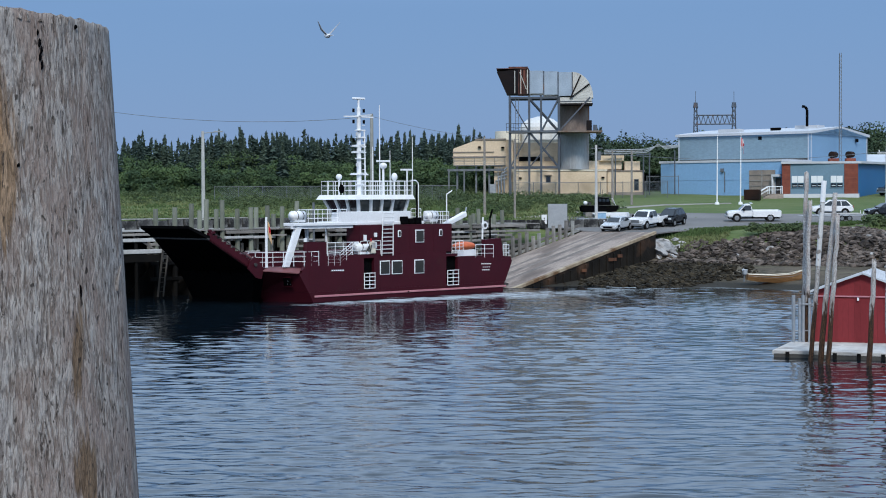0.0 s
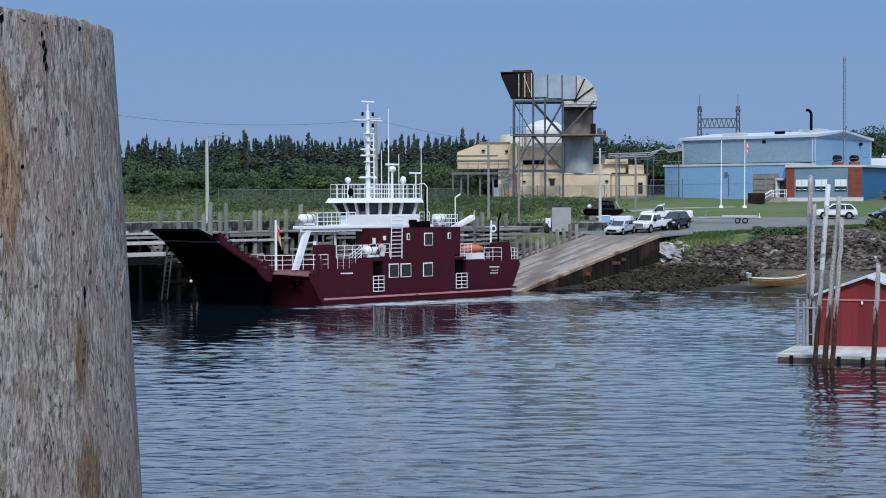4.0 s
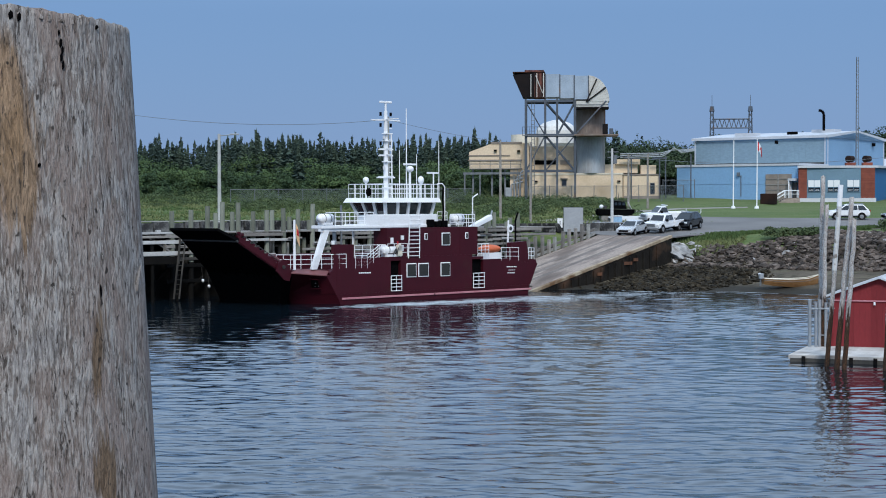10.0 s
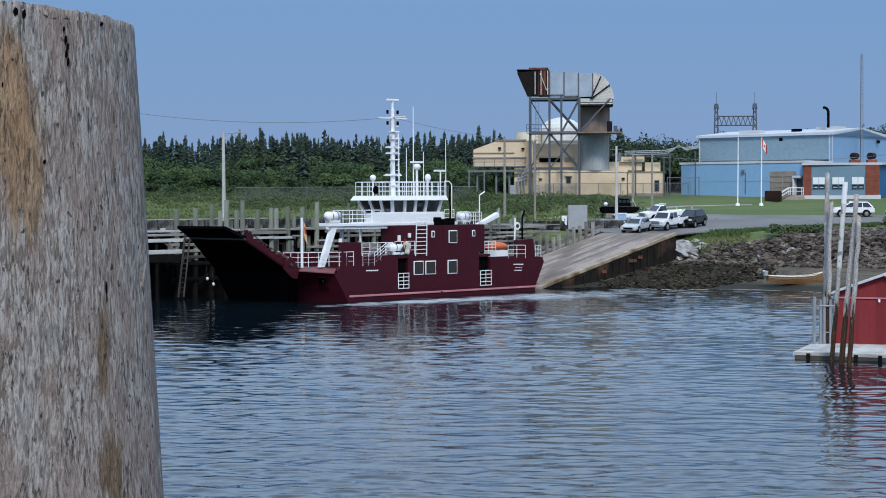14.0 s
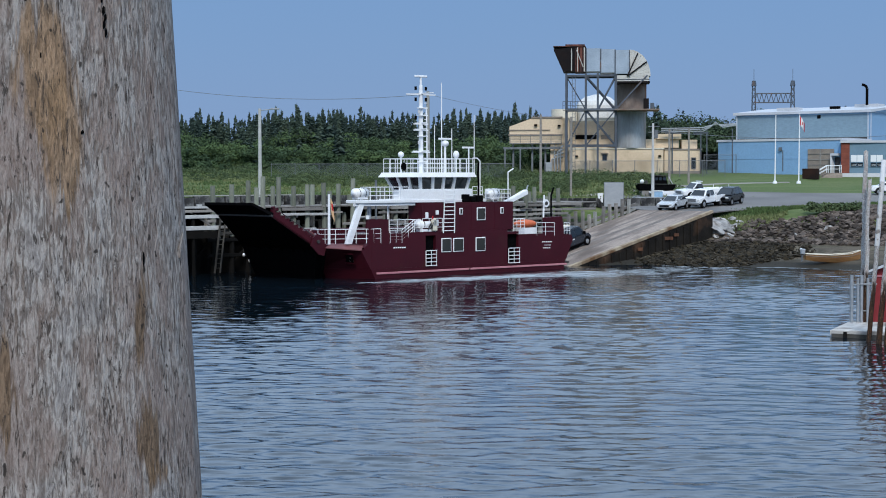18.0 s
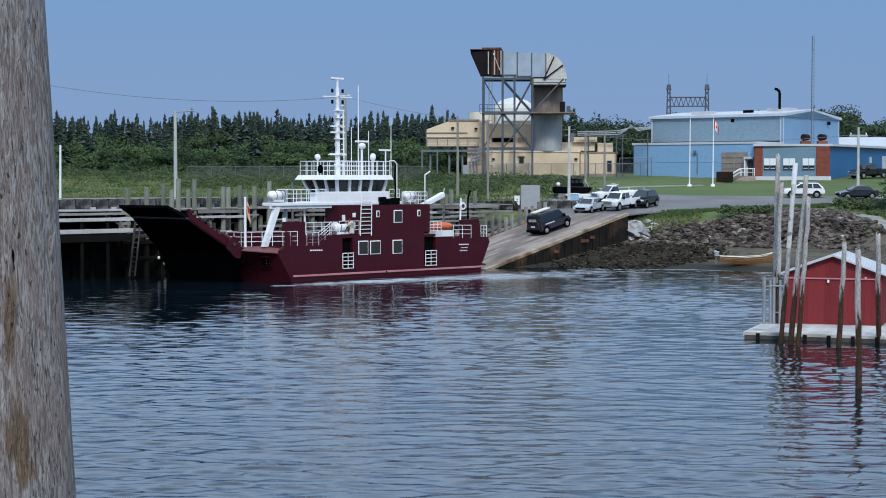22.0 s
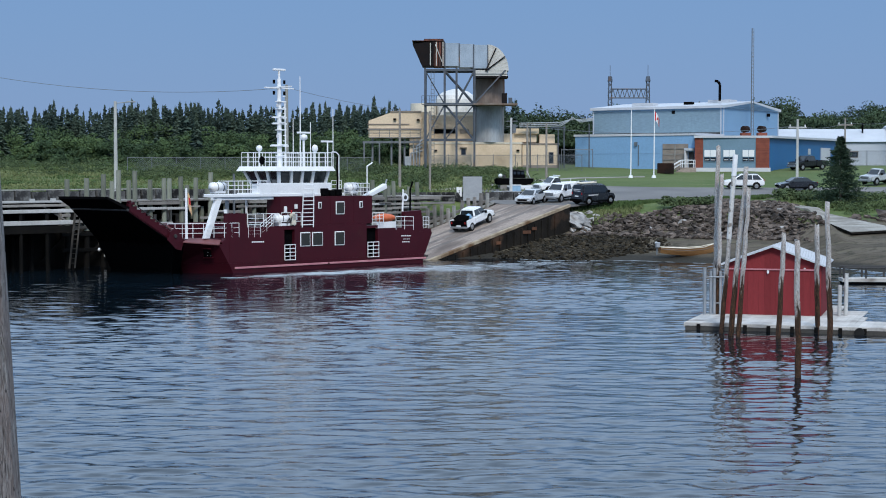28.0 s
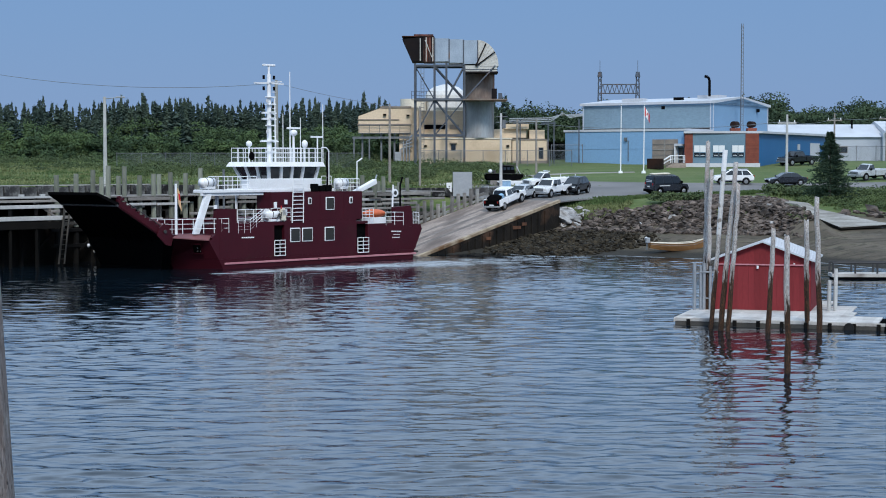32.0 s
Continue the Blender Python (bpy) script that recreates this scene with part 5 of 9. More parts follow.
def pl(name, x0, x1, y0, y1, z0, z1, m="beige", label="", bev=0.0, parent=None):
    return part(name, B(x0, y0, z0 - 8.3, x1, y1, z1 - 8.3, bev=bev), m, parent or plant, label)


def wall_windows(parent, specs, y, m="glass_dark"):
    for x0, z0, x1, z1 in specs:
        f = part("window", B(x0, y - 0.06, z0, x1, y + 0.02, z1), "brown", parent)
        part("pane", B(x0 + 0.08, y - 0.07, z0 + 0.08, x1 - 0.08, y - 0.062, z1 - 0.08), m, f)


part("upper_block", P([(-11.6, 4.2), (-11.6, 6.5), (-8.6, 7.6), (-4.4, 7.9), (-4.4, 4.2)], "y", 0, 9), "beige", plant, "raised beige block on columns")
pl("parapet", -11.75, -4.3, -0.12, -0.01, 13.55, 13.75, "brown")
pl("parapet", -11.75, -6.0, -0.12, -0.01, 14.25, 14.38, "brown")
railing(plant, [(-11.5, -0.35, 4.25), (-4.5, -0.35, 4.25)], 1.0, 1, 1.3, 0.035, "grey_steel")
pl("gallery", -11.6, -4.4, -0.4, -0.125, 12.42, 12.52, "grey_steel")
pl("roof_edge", -8.6, -4.35, -0.1, -0.005, 15.9, 16.15, "brown")
for x in (-5.5, -5.0):
    pl("downpipe", x, x + 0.1, -0.2, -0.02, 8.3, 12.4, "steel")
pl("junction_box", -6.6, -5.8, -0.6, -0.2, 8.3, 9.9, "steel")
pl("stair_block", -6.0, -3.4, 0.3, 9.0, 8.2, 16.0)
pl("main_block", -3.4, 4.6, 3.0, 14.0, 8.2, 15.7, bev=0.08)
pl("roof_step", -1.2, 4.4, 3.4, 12.0, 15.7, 16.1, "cream")
pl("louvre", -2.6, 0.3, 2.9, 2.99, 13.1, 13.7, "black")
pl("louvre", 0.9, 2.2, 2.9, 2.99, 13.1, 13.7, "brown")
pl("front_block", -3.35, 9.3, -2.0, 2.98, 8.2, 11.6, bev=0.05)
pl("coping", -3.45, 9.4, -2.1, 2.98, 11.604, 11.8, "cream")
pl("step_block", 2.6, 11.4, -0.6, 6.0, 11.8, 13.0, bev=0.05)
pl("step_block", 8.4, 11.7, -1.2, 6.0, 13.0, 13.7)
pl("end_block", 9.42, 14.3, -1.4, 5.0, 8.2, 11.5, bev=0.05)
pl("end_roof", 9.36, 14.5, -1.5, 5.1, 11.504, 11.68, "brown")
pl("end_block", 11.8, 13.9, -0.5, 4.0, 11.7, 12.9)
pl("plinth", 9.5, 14.2, -1.9, -1.42, 8.2, 8.7, "brown")
wall_windows(plant, [(1.05, 1.75, 1.75, 2.65)], -2.0)
pl("window_hood", 0.9, 1.9, -2.3, -2.01, 11.0, 11.12, "brown")
wall_windows(plant, [(13.0, 0.6, 13.7, 2.2)], -1.4)
for x in (-11.2, -8.6, -6.8):
    pl("column", x, x + 0.25, 0.1, 0.35, 8.2, 12.5, "grey_steel")
pl("gantry_beam", -12.4, -4.6, -0.5, -0.2, 11.7, 12.0, "grey_steel")
for x in (-12.3, -10.2):
    pl("gantry_post", x, x + 0.2, -0.5, -0.3, 8.2, 11.7, "grey_steel")
for k in range(4):
    part("pipe", tube([(-5.8 + 0.4 * k, -0.4, 0), (-5.8 + 0.4 * k, -0.4, 2.0 + 0.5 * k), (-4.2, -0.4, 2.4 + 0.5 * k)], 0.12), "steel", plant)
for x, z in ((-8.2, 14.9), (-5.0, 14.8), (-2.6, 10.6), (8.6, 10.6)):
    pl("wall_lamp", x, x + 0.4, -0.4 if z > 12 else -2.3, -0.005 if z > 12 else -2.005, z, z + 0.2, "black")
tank = single("storage_tank", C((0, 0, 0), (0, 0, 9.3), 1.9, n=28), "cream", "cream cylindrical storage tank", "tank", at=(-4.4, 243, 8.5), smooth=False)
dome = bmesh.new()
cyl(dome, (0, 0, 0), (0, 0, 9.9), 3.0, 3.0, 32)
for z0, z1, r0, r1 in ((9.9, 10.5, 3.0, 2.7), (10.5, 11.1, 2.7, 1.9), (11.1, 11.5, 1.9, 0.5)):
    cyl(dome, (0, 0, z0), (0, 0, z1), r0, r1, 32)
single("white_tank", dome, "tank", "white domed tank with rust stains", "tank", at=(0.4, 244, 8.5))

# intake tower in front of the plant
tower = thing("intake_tower", (0, 221, 8.2), "rusty air intake duct on a tall steel lattice tower", "tower")


def beam(p, q, r, m="tower_steel", name="beam", parent=None):
    bm = bmesh.new()
    cyl(bm, p, q, r, r, 4)
    return part(name, bm, m, parent or tower)


LX = (-3.75, -1.15, 0.45, 2.85)
for y in (0.0, 4.2):
    for x in LX if y == 0 else (LX[0], LX[1], LX[3]):
        beam((x, y, 0), (x, y, 13.5), 0.2, name="leg")
    for z in (8.7, 13.2, 3.9):
        beam((LX[0], y, z), (LX[3], y, z), 0.19)
    for (x0, z0), (x1, z1) in (((LX[1], 13.2), (LX[3], 8.7)), ((LX[3], 13.2), (LX[2], 8.7)), ((LX[1], 8.7), (LX[3], 3.9)), ((LX[3], 8.7), (LX[1], 3.9)), ((LX[0], 13.2), (LX[1], 8.7)), ((LX[0], 3.9), (LX[1], 8.7))):
        beam((x0, y, z0), (x1, y, z1), 0.13 if x0 != LX[0] and x1 != LX[1] else 0.06, name="brace")
for x in LX:
    beam((x, 0, 8.7), (x, 4.2, 8.7), 0.12)
    beam((x, 0, 13.2), (x, 4.2, 13.2), 0.12)
part("catwalk", B(-4.2, -0.5, 8.55, 3.0, -0.05, 8.65), "grey_steel", tower)
railing(tower, [(-4.2, -0.5, 8.65), (-1.2, -0.5, 8.65)], 1.1, 1, 1.0, 0.035, "tower_steel")
for k in range(24):
    part("ladder_rung", C((-2.95, -0.2, 0.6 + 0.5 * k), (-2.55, -0.2, 0.6 + 0.5 * k), 0.03, n=5), "grey_steel", tower)
for x in (-2.95, -2.55):
    part("ladder_rail", C((x, -0.2, 0.3), (x, -0.2, 13.0), 0.04, n=5), "grey_steel", tower)
bm = bmesh.new()
hexa(bm, [(-4.15, 0.0, 13.75), (-2.6, 0.0, 13.75), (-2.6, 4.2, 13.75), (-4.15, 4.2, 13.75), (-5.45, -0.2, 16.70), (-2.6, -0.2, 17.0), (-2.6, 4.4, 17.0), (-5.45, 4.4, 16.70)])
part("intake_hood", bm, "horn", tower, "black flared intake mouth")
part("rust_panel", B(-2.595, -0.15, 13.7, -1.15, 4.3, 17.05), "hood_rust", tower, "dark rust-red duct panel")
for x in (-2.5, -2.05, -1.6, -1.25):
    part("slat", B(x, -0.2, 13.75, x + 0.12, -0.155, 16.95), "horn", tower)
part("slat", B(-2.30, -0.215, 13.75, -2.20, -0.155, 16.95), "duct_pale", tower)
part("slat", B(-1.42, -0.215, 13.75, -1.30, -0.155, 16.95), "duct_pale", tower)
part("hood_strut", tube([(-3.05, -0.24, 13.8), (-3.05, -0.24, 16.8)], 0.07, 5), "duct_pale", tower)
part("hood_strut", tube([(-2.4, -0.24, 16.6), (-1.5, -0.24, 14.3)], 0.06, 5), "duct_pale", tower)
part("cap_plate", B(-5.5, -0.3, 17.06, -1.2, 4.4, 17.14), "hood_rust", tower)
part("cap_box", B(-3.9, 0.4, 17.144, -1.3, 2.8, 17.40), "hood_rust", tower)
for k in range(3):
    x0 = -1.145 + k * 1.92
    part("duct_panel", B(x0, -0.15, 13.75 - 0.17 * k, x0 + 1.9, 4.3, 16.80 - 0.12 * k), "duct", tower, "grey sheet-metal duct panel")
    part("flange", B(x0 - 0.04, -0.24, 13.6 - 0.17 * k, x0 + 0.12, -0.152, 16.86 - 0.12 * k), "tower_steel", tower)
# elbow: faceted quarter turn in wedges
cx, cz = 4.55, 13.1
for k in range(10):
    a0, a1 = radians(90 - 9 * k), radians(90 - 9 * (k + 1) + 0.3)
    bm = bmesh.new()
    r_in, r_out = 0.35, 3.5
    xr = 0.82
    pts = [(cx + r_in * math.cos(a0), cz + r_in * math.sin(a0)), (cx + r_out * xr * math.cos(a0), cz + r_out * math.sin(a0)), (cx + r_out * xr * math.cos(a1), cz + r_out * math.sin(a1)), (cx + r_in * math.cos(a1), cz + r_in * math.sin(a1))]
    part("elbow_segment", P(pts, "y", -0.1, 4.2), "duct_pale", tower, "weathered elbow segment")
part("flange", B(4.56, -0.24, 13.0, 4.70, -0.152, 16.55), "tower_steel", tower)
for a in (66, 35):
    ca, sa = math.cos(radians(a)), math.sin(radians(a))
    beam((cx - 0.2, -0.2, cz), (cx + 2.9 * ca, -0.2, cz + 3.3 * sa), 0.11, "horn", "elbow_rib")
part("flue", C((5.0, 4.6, 3.62), (5.0, 4.6, 8.52), 1.97, n=28), "duct_streak", tower, "weathered vertical stack")
part("flue_skirt", C((5.0, 4.2, 8.76), (5.0, 4.2, 12.2), 2.03, n=28), "duct_rust", tower, "rust-streaked stack section")
part("flue_collar", B(2.9, -0.1, 12.21, 7.35, 4.2, 12.42), "horn", tower)
part("flue_collar", B(3.0, -0.05, 12.424, 7.25, 4.1, 12.62), "duct_pale", tower)
part("flue_collar", B(2.9, -0.1, 12.624, 7.3, 4.2, 12.72), "tower_steel", tower)
part("flue_collar", B(3.0, -0.05, 12.724, 7.2, 4.1, 13.2), "duct_pale", tower)
part("platform", B(2.7, -0.9, 8.55, 8.6, 4.6, 8.72), "duct_rust", tower)
part("equipment_box", B(6.5, -0.6, 8.76, 7.2, 0.0, 10.1), "horn", tower)
part("equipment_box", B(7.4, -0.5, 8.76, 7.9, 0.0, 9.5), "tower_steel", tower)
beam((2.85, -0.1, 8.7), (7.0, -0.1, 13.2), 0.12, name="brace")

# ---- blue works building ----
works = thing("works_building", (0, 0, 0), "blue metal-clad works building with a low white-edged roof", "industrial building")
U, V = Vector((-0.834, 0.552, 0)), Vector((0.552, 0.834, 0))


def skew(c, u, v, lu, lv, z0, z1):
    c = Vector((*c, 0))
    q = [c, c + u * lu, c + u * lu + v * lv, c + v * lv]
    return [(p.x, p.y, z0) for p in q] + [(p.x, p.y, z1) for p in q]


def skew_box(name, c, u, v, lu, lv, z0, z1, m, label="", parent=None):
    bm = bmesh.new()
    hexa(bm, skew(c, u, v, lu, lv, z0, z1))
    return part(name, bm, m, parent or works, label)


lowc = (31.9, 218.0)
skew_box("lower_hall", lowc, U, V, 18.0, 9.0, 7.4, 12.62, "blue", "pale blue ribbed lower hall")
skew_box("fascia", (32.0, 217.8), U, V, 18.4, 9.2, 12.62, 12.92, "roof_white")
upc = (36.6, 225.0)
skew_box("upper_hall", upc, U, V, 19.9, 19.9, 12.93, 16.5, "blue_upper", "grey-blue upper hall")
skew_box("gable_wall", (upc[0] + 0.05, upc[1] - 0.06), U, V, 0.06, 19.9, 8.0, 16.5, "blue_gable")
bm = bmesh.new()
for o, zz in ((0, 16.5),):
    c = Vector((*upc, 0))
    e = [c, c + V * 9.95, c + V * 19.9]
    hexa(bm, [(*(e[0] - V * 0.4 - U * 0.3).xy, 16.504), (*(e[0] - V * 0.4 + U * 20.2).xy, 16.504), (*(e[1] + U * 20.2).xy, 16.504), (*(e[1] - U * 0.3).xy, 16.504), (*(e[0] - V * 0.4 - U * 0.3).xy, 16.85), (*(e[0] - V * 0.4 + U * 20.2).xy, 16.85), (*(e[1] + U * 20.2).xy, 17.75), (*(e[1] - U * 0.3).xy, 17.75)])
    hexa(bm, [(*(e[1] - U * 0.3).xy, 16.504), (*(e[1] + U * 20.2).xy, 16.504), (*(e[2] + V * 0.4 + U * 20.2).xy, 16.504), (*(e[2] + V * 0.4 - U * 0.3).xy, 16.504), (*(e[1] - U * 0.3).xy, 17.75), (*(e[1] + U * 20.2).xy, 17.75), (*(e[2] + V * 0.4 + U * 20.2).xy, 16.85), (*(e[2] + V * 0.4 - U * 0.3).xy, 16.85)])
part("upper_roof", bm, "roof_white", works, "low white gabled roof")
bm = bmesh.new()
c = Vector((*upc, 0))
q = [c - U * 0.32 + V * 0.2, c - U * 0.32 + V * 9.95, c - U * 0.32 + V * 19.7]
vs = [bm.verts.new((*q[0].xy, 16.5)), bm.verts.new((*q[2].xy, 16.5)), bm.verts.new((*q[1].xy, 17.5))]
bm.faces.new(vs)
bmesh.ops.solidify(bm, geom=bm.faces[:], thickness=0.04)
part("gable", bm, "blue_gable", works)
# ribs of the cladding
rib = mesh_of("rib", B(-0.015, -0.012, 0, 0.015, 0.0, 5.2), "blue")
for k in range(34):
    p = Vector((*lowc, 0)) + U * (0.3 + 0.53 * k) - V * 0.003
    if 3.6 < 0.53 * k < 7.6:
        continue
    part("rib", rib, "blue", works, at=Matrix.Translation((p.x, p.y, 7.41)) @ Matrix.Rotation(math.atan2(U.y, U.x) + math.pi, 4, "Z"))
rib2 = mesh_of("rib", B(-0.015, -0.010, 0, 0.015, 0.0, 3.5), "blue_upper")
for k in range(37):
    p = Vector((*upc, 0)) + U * (0.3 + 0.53 * k) - V * 0.003
    part("rib", rib2, "blue_upper", works, at=Matrix.Translation((p.x, p.y, 12.95)) @ Matrix.Rotation(math.atan2(U.y, U.x) + math.pi, 4, "Z"))


def front_box(name, s0, s1, z0, z1, out, m, parent=None, label=""):
    c = Vector((*lowc, 0)) + U * s0 - V * out
    return skew_box(name, (c.x, c.y), U, V, s1 - s0, out - 0.003, z0, z1, m, label, parent)


# sheet lap, dark strip for the shadow under the upper wall, pale corner trims
front_box("sheet_lap", 5.0, 17.95, 10.22, 10.27, 0.03, "blue_gable")
skew_box("flashing", (upc[0] - V.x * 0.03, upc[1] - V.y * 0.03), U, V, 19.9, 0.026, 12.94, 13.22, "dark_inside", "dark strip painted in for the shadow along the foot of the upper wall")
for o in (0.0, 19.72):
    c0 = Vector((*upc, 0)) + U * o - V * 0.06
    skew_box("corner_trim", (c0.x, c0.y), U, V, 0.18, 0.055, 12.94, 16.5, "shed_pale")
for o in (0.35, 19.5):
    c0 = Vector((*upc, 0)) + V * o - U * 0.14
    skew_box("corner_trim", (c0.x, c0.y), U, V, 0.07, 0.2, 9.0, 16.5, "shed_pale")
# darker blue strip laid on the wall as the eave's shadow
skew_box("eave_shadow_board", (upc[0] - V.x * 0.05, upc[1] - V.y * 0.05), U, V, 19.9, 0.046, 16.30, 16.50, "blue_gable")
gd = front_box("garage_door", 0.9, 4.6, 7.8, 11.5, 0.12, "brown", None, "weathered brown boarded garage door")
for k in range(5):
    front_box("door_rail", 0.95, 4.55, 7.9 + 0.72 * k, 8.02 + 0.72 * k, 0.18, "timber", gd)
front_box("door_stile", 2.65, 2.85, 7.8, 11.5, 0.2, "timber", gd)
front_box("entrance", 0.05, 0.75, 7.8, 10.4, 0.10, "dark_inside", None, "dark recessed entrance door")
front_box("entrance_canopy", -0.1, 1.0, 10.6, 10.9, 1.0, "roof_white")
front_box("canopy_post", 0.85, 0.97, 7.8, 10.6, 0.95, "white")
front_box("bracket_lamp", 8.4, 8.75, 11.3, 11.8, 0.3, "grey_steel")
front_box("conduit", 8.2, 8.28, 8.6, 11.4, 0.1, "grey_steel")
skew_box("roof_unit", (28.1, 232.6), U, V, 3.2, 1.6, 16.87, 17.5, "roof_white", "white rooftop unit")
skew_box("roof_unit", (38.9, 232.0), U, V, 3.4, 2.4, 17.3, 17.95, "roof_white")
skew_box("roof_vent", (33.5, 231.4), U, V, 1.3, 0.7, 17.0, 17.6, "black")
part("chimney", tube([(37.3, 231, 17.7), (37.3, 231, 20.0), (37.05, 231, 20.4), (36.6, 231, 20.5)], 0.19, 8), "black", works, "black bent chimney pipe")
for x, y in ((29.9, 226.0), (45.2, 238.2)):
    part("wall_fan", B(x, y - 0.7, 15.7, x + 0.4, y - 0.1, 16.15), "black", works)
# office wing
off = [(31.95, 216.9), (41.7, 217.3), (56.0, 241.0), (46.0, 246.0), (33.5, 224.0)]
office = thing("office_wing", (0, 0, 0), "single-storey office wing with slate-blue front and brick piers", "office building")
part("office_wall", P(off, "z", 7.0, 12.25), "blue_deep", office, "strong blue side wall")
part("front_panel", B(32.86, 216.78, 7.9, 39.78, 216.93, 12.2), "blue_grey", office, "slate-blue front panel")
part("office_roof", P([(31.6, 216.4), (42.0, 216.8), (56.6, 241.0), (46.0, 246.6), (33.2, 224.4)], "z", 12.254, 12.55), "roof_white", office, "flat white-edged roof")
for x0, x1 in ((31.78, 32.84), (39.80, 41.55)):
    pier = part("brick_pier", B(x0, 216.7, 7.4, x1, 216.95, 12.22), "brick", office, "red brick pier")
    for k in range(22):
        z = 7.6 + 0.21 * k
        part("brick_course", B(x0 - 0.01, 216.68, z, x1 + 0.01, 216.695, z + 0.18), "brick", pier)
for x0 in (32.95, 35.45, 37.97):
    f = part("window", B(x0, 216.70, 9.10, x0 + 1.68, 216.776, 10.72), "blue_grey", office, "office window with pale blinds over dark lower panes")
    for j in range(2):
        xa = x0 + 0.07 + 0.79 * j
        part("blind", B(xa, 216.685, 9.78, xa + 0.74, 216.698, 10.66), "glass_pale", f)
        part("pane", B(xa, 216.685, 9.16, xa + 0.74, 216.698, 9.70), "glass_dark", f)
        part("sash", B(xa + 0.1, 216.676, 9.34, xa + 0.64, 216.684, 9.40), "white", f)
part("plinth", B(31.6, 216.55, 7.0, 41.7, 216.66, 8.32), "board", office, "pale concrete plinth")
side_v = (Vector((56.0, 241.0, 0)) - Vector((41.7, 217.3, 0))).normalized()
side_n = Vector((side_v.y, -side_v.x, 0))
for s0, s1, z0, z1, m, nm in ((20.6, 24.6, 8.2, 11.2, "roof_white", "side_door"), (15.2, 16.0, 10.2, 11.0, "roof_white", "vent_hood")):
    a = Vector((41.7, 217.3, 0)) + side_v * s0
    bm = bmesh.new()
    hexa(bm, skew((a.x, a.y), side_v, side_n, s1 - s0, 0.12, z0, z1))
    part(nm, bm, m, office)
for x in (38.4, 40.6):
    fan = part("roof_fan", B(x, 219.5, 12.554, x + 1.2, 220.9, 13.0), "brick", office, "dark red rooftop fan")
    part("fan_cowl", C((x + 0.25, 219.6, 13.45), (x + 0.95, 220.6, 13.5), 0.46, 0.40, 16), "rust_dark", fan)
stairs = thing("entrance_steps", (28.5, 214.9, 7.55), "concrete entrance steps and landing with white pipe handrails", "steps")
for k in range(5):
    part("step", B(0.28 * k, 0, -0.6, 0.28 * k + 0.29, 1.5, 0.17 * k), "concrete", stairs)
part("landing", B(1.41, 0, -0.6, 3.2, 1.5, 0.80), "concrete", stairs)
for y in (0.05, 1.45):
    rail = part("handrail", tube([(-0.25, y, 0.35), (0.0, y, 0.95), (1.3, y, 1.75), (3.1, y, 1.75)], 0.05, 6), "white", stairs, "white pipe handrail")
    for x, z0, z1 in ((0.0, 0.0, 0.95), (1.4, 0.8, 1.75), (3.05, 0.8, 1.75)):
        part("baluster", C((x, y, z0), (x, y, z1), 0.045, n=6), "white", rail)
    part("lower_rail", tube([(0.0, y, 0.5), (1.3, y, 1.3), (3.1, y, 1.3)], 0.035, 6), "white", rail)
single("bin", B(-1.0, -0.5, 0, 1.0, 0.5, 1.35, bev=0.05), "rust_dark", "reddish-brown metal waste bin on the grass", "bin", at=pose(27.4, 212.5, land_z(212.5), 0, 0, -20))

# antenna mast
am = thing("radio_mast", (41.55, 229.5, 12.5), "tall slim lattice radio mast", "mast")
for k in range(3):
    a = 2 * math.pi * k / 3
    part("mast_leg", C((0.24 * math.cos(a), 0.24 * math.sin(a), 0), (0.16 * math.cos(a), 0.16 * math.sin(a), 15.2), 0.036, n=5), "grey_steel", am)
for k in range(30):
    z = 0.5 * k
    for j in range(3):
        a, c = 2 * math.pi * j / 3, 2 * math.pi * (j + 1) / 3
        part("lattice", C((0.22 * math.cos(a), 0.22 * math.sin(a), z), (0.22 * math.cos(c), 0.22 * math.sin(c), z + 0.5), 0.022, n=4), "grey_steel", am)
# substation gantry beyond the hall
gan = thing("substation_gantry", (0, 262, 8.9), "dark steel lattice substation gantry", "gantry")
for x0 in (24.4, 30.4):
    for dx in (0, 1.0):
        part("gantry_leg", C((x0 + dx, 0, 0), (x0 + 0.5 + 0.35 * (dx - 0.5), 0, 13.8), 0.10, n=5), "tower_steel", gan)
    for k in range(12):
        a = k / 12
        part("lattice", C((x0 + 0.0 + 0.2 * a, 0, 1.1 * k), (x0 + 1.0 - 0.2 * a, 0, 1.1 * k + 1.1), 0.08, n=4), "tower_steel", gan)
        part("lattice", C((x0 + 1.0 - 0.2 * a, 0, 1.1 * k), (x0 + 0.2 * a, 0, 1.1 * k + 1.1), 0.08, n=4), "tower_steel", gan)
    part("finial", C((x0 + 0.5, 0, 13.8), (x0 + 0.5, 0, 15.8), 0.05, n=4), "tower_steel", gan)
    part("insulator", C((x0 + 0.5, 0, 13.2), (x0 + 0.5, 0, 14.0), 0.42, 0.3, 6), "tower_steel", gan)
for z in (10.6, 12.0):
    part("chord", C((24.9, 0, z), (30.9, 0, z), 0.10, n=5), "tower_steel", gan)
for k in range(8):
    x = 25 + 0.74 * k
    part("web", C((x, 0, 10.6), (x + 0.37, 0, 12.0), 0.08, n=4), "tower_steel", gan)
    part("web", C((x + 0.37, 0, 12.0), (x + 0.74, 0, 10.6), 0.08, n=4), "tower_steel", gan)
# pipe bridge from the plant
pb = thing("bus_bar_bridge", (0, 224, 8.3), "galvanised electrical bus bars on steel posts", "power line")
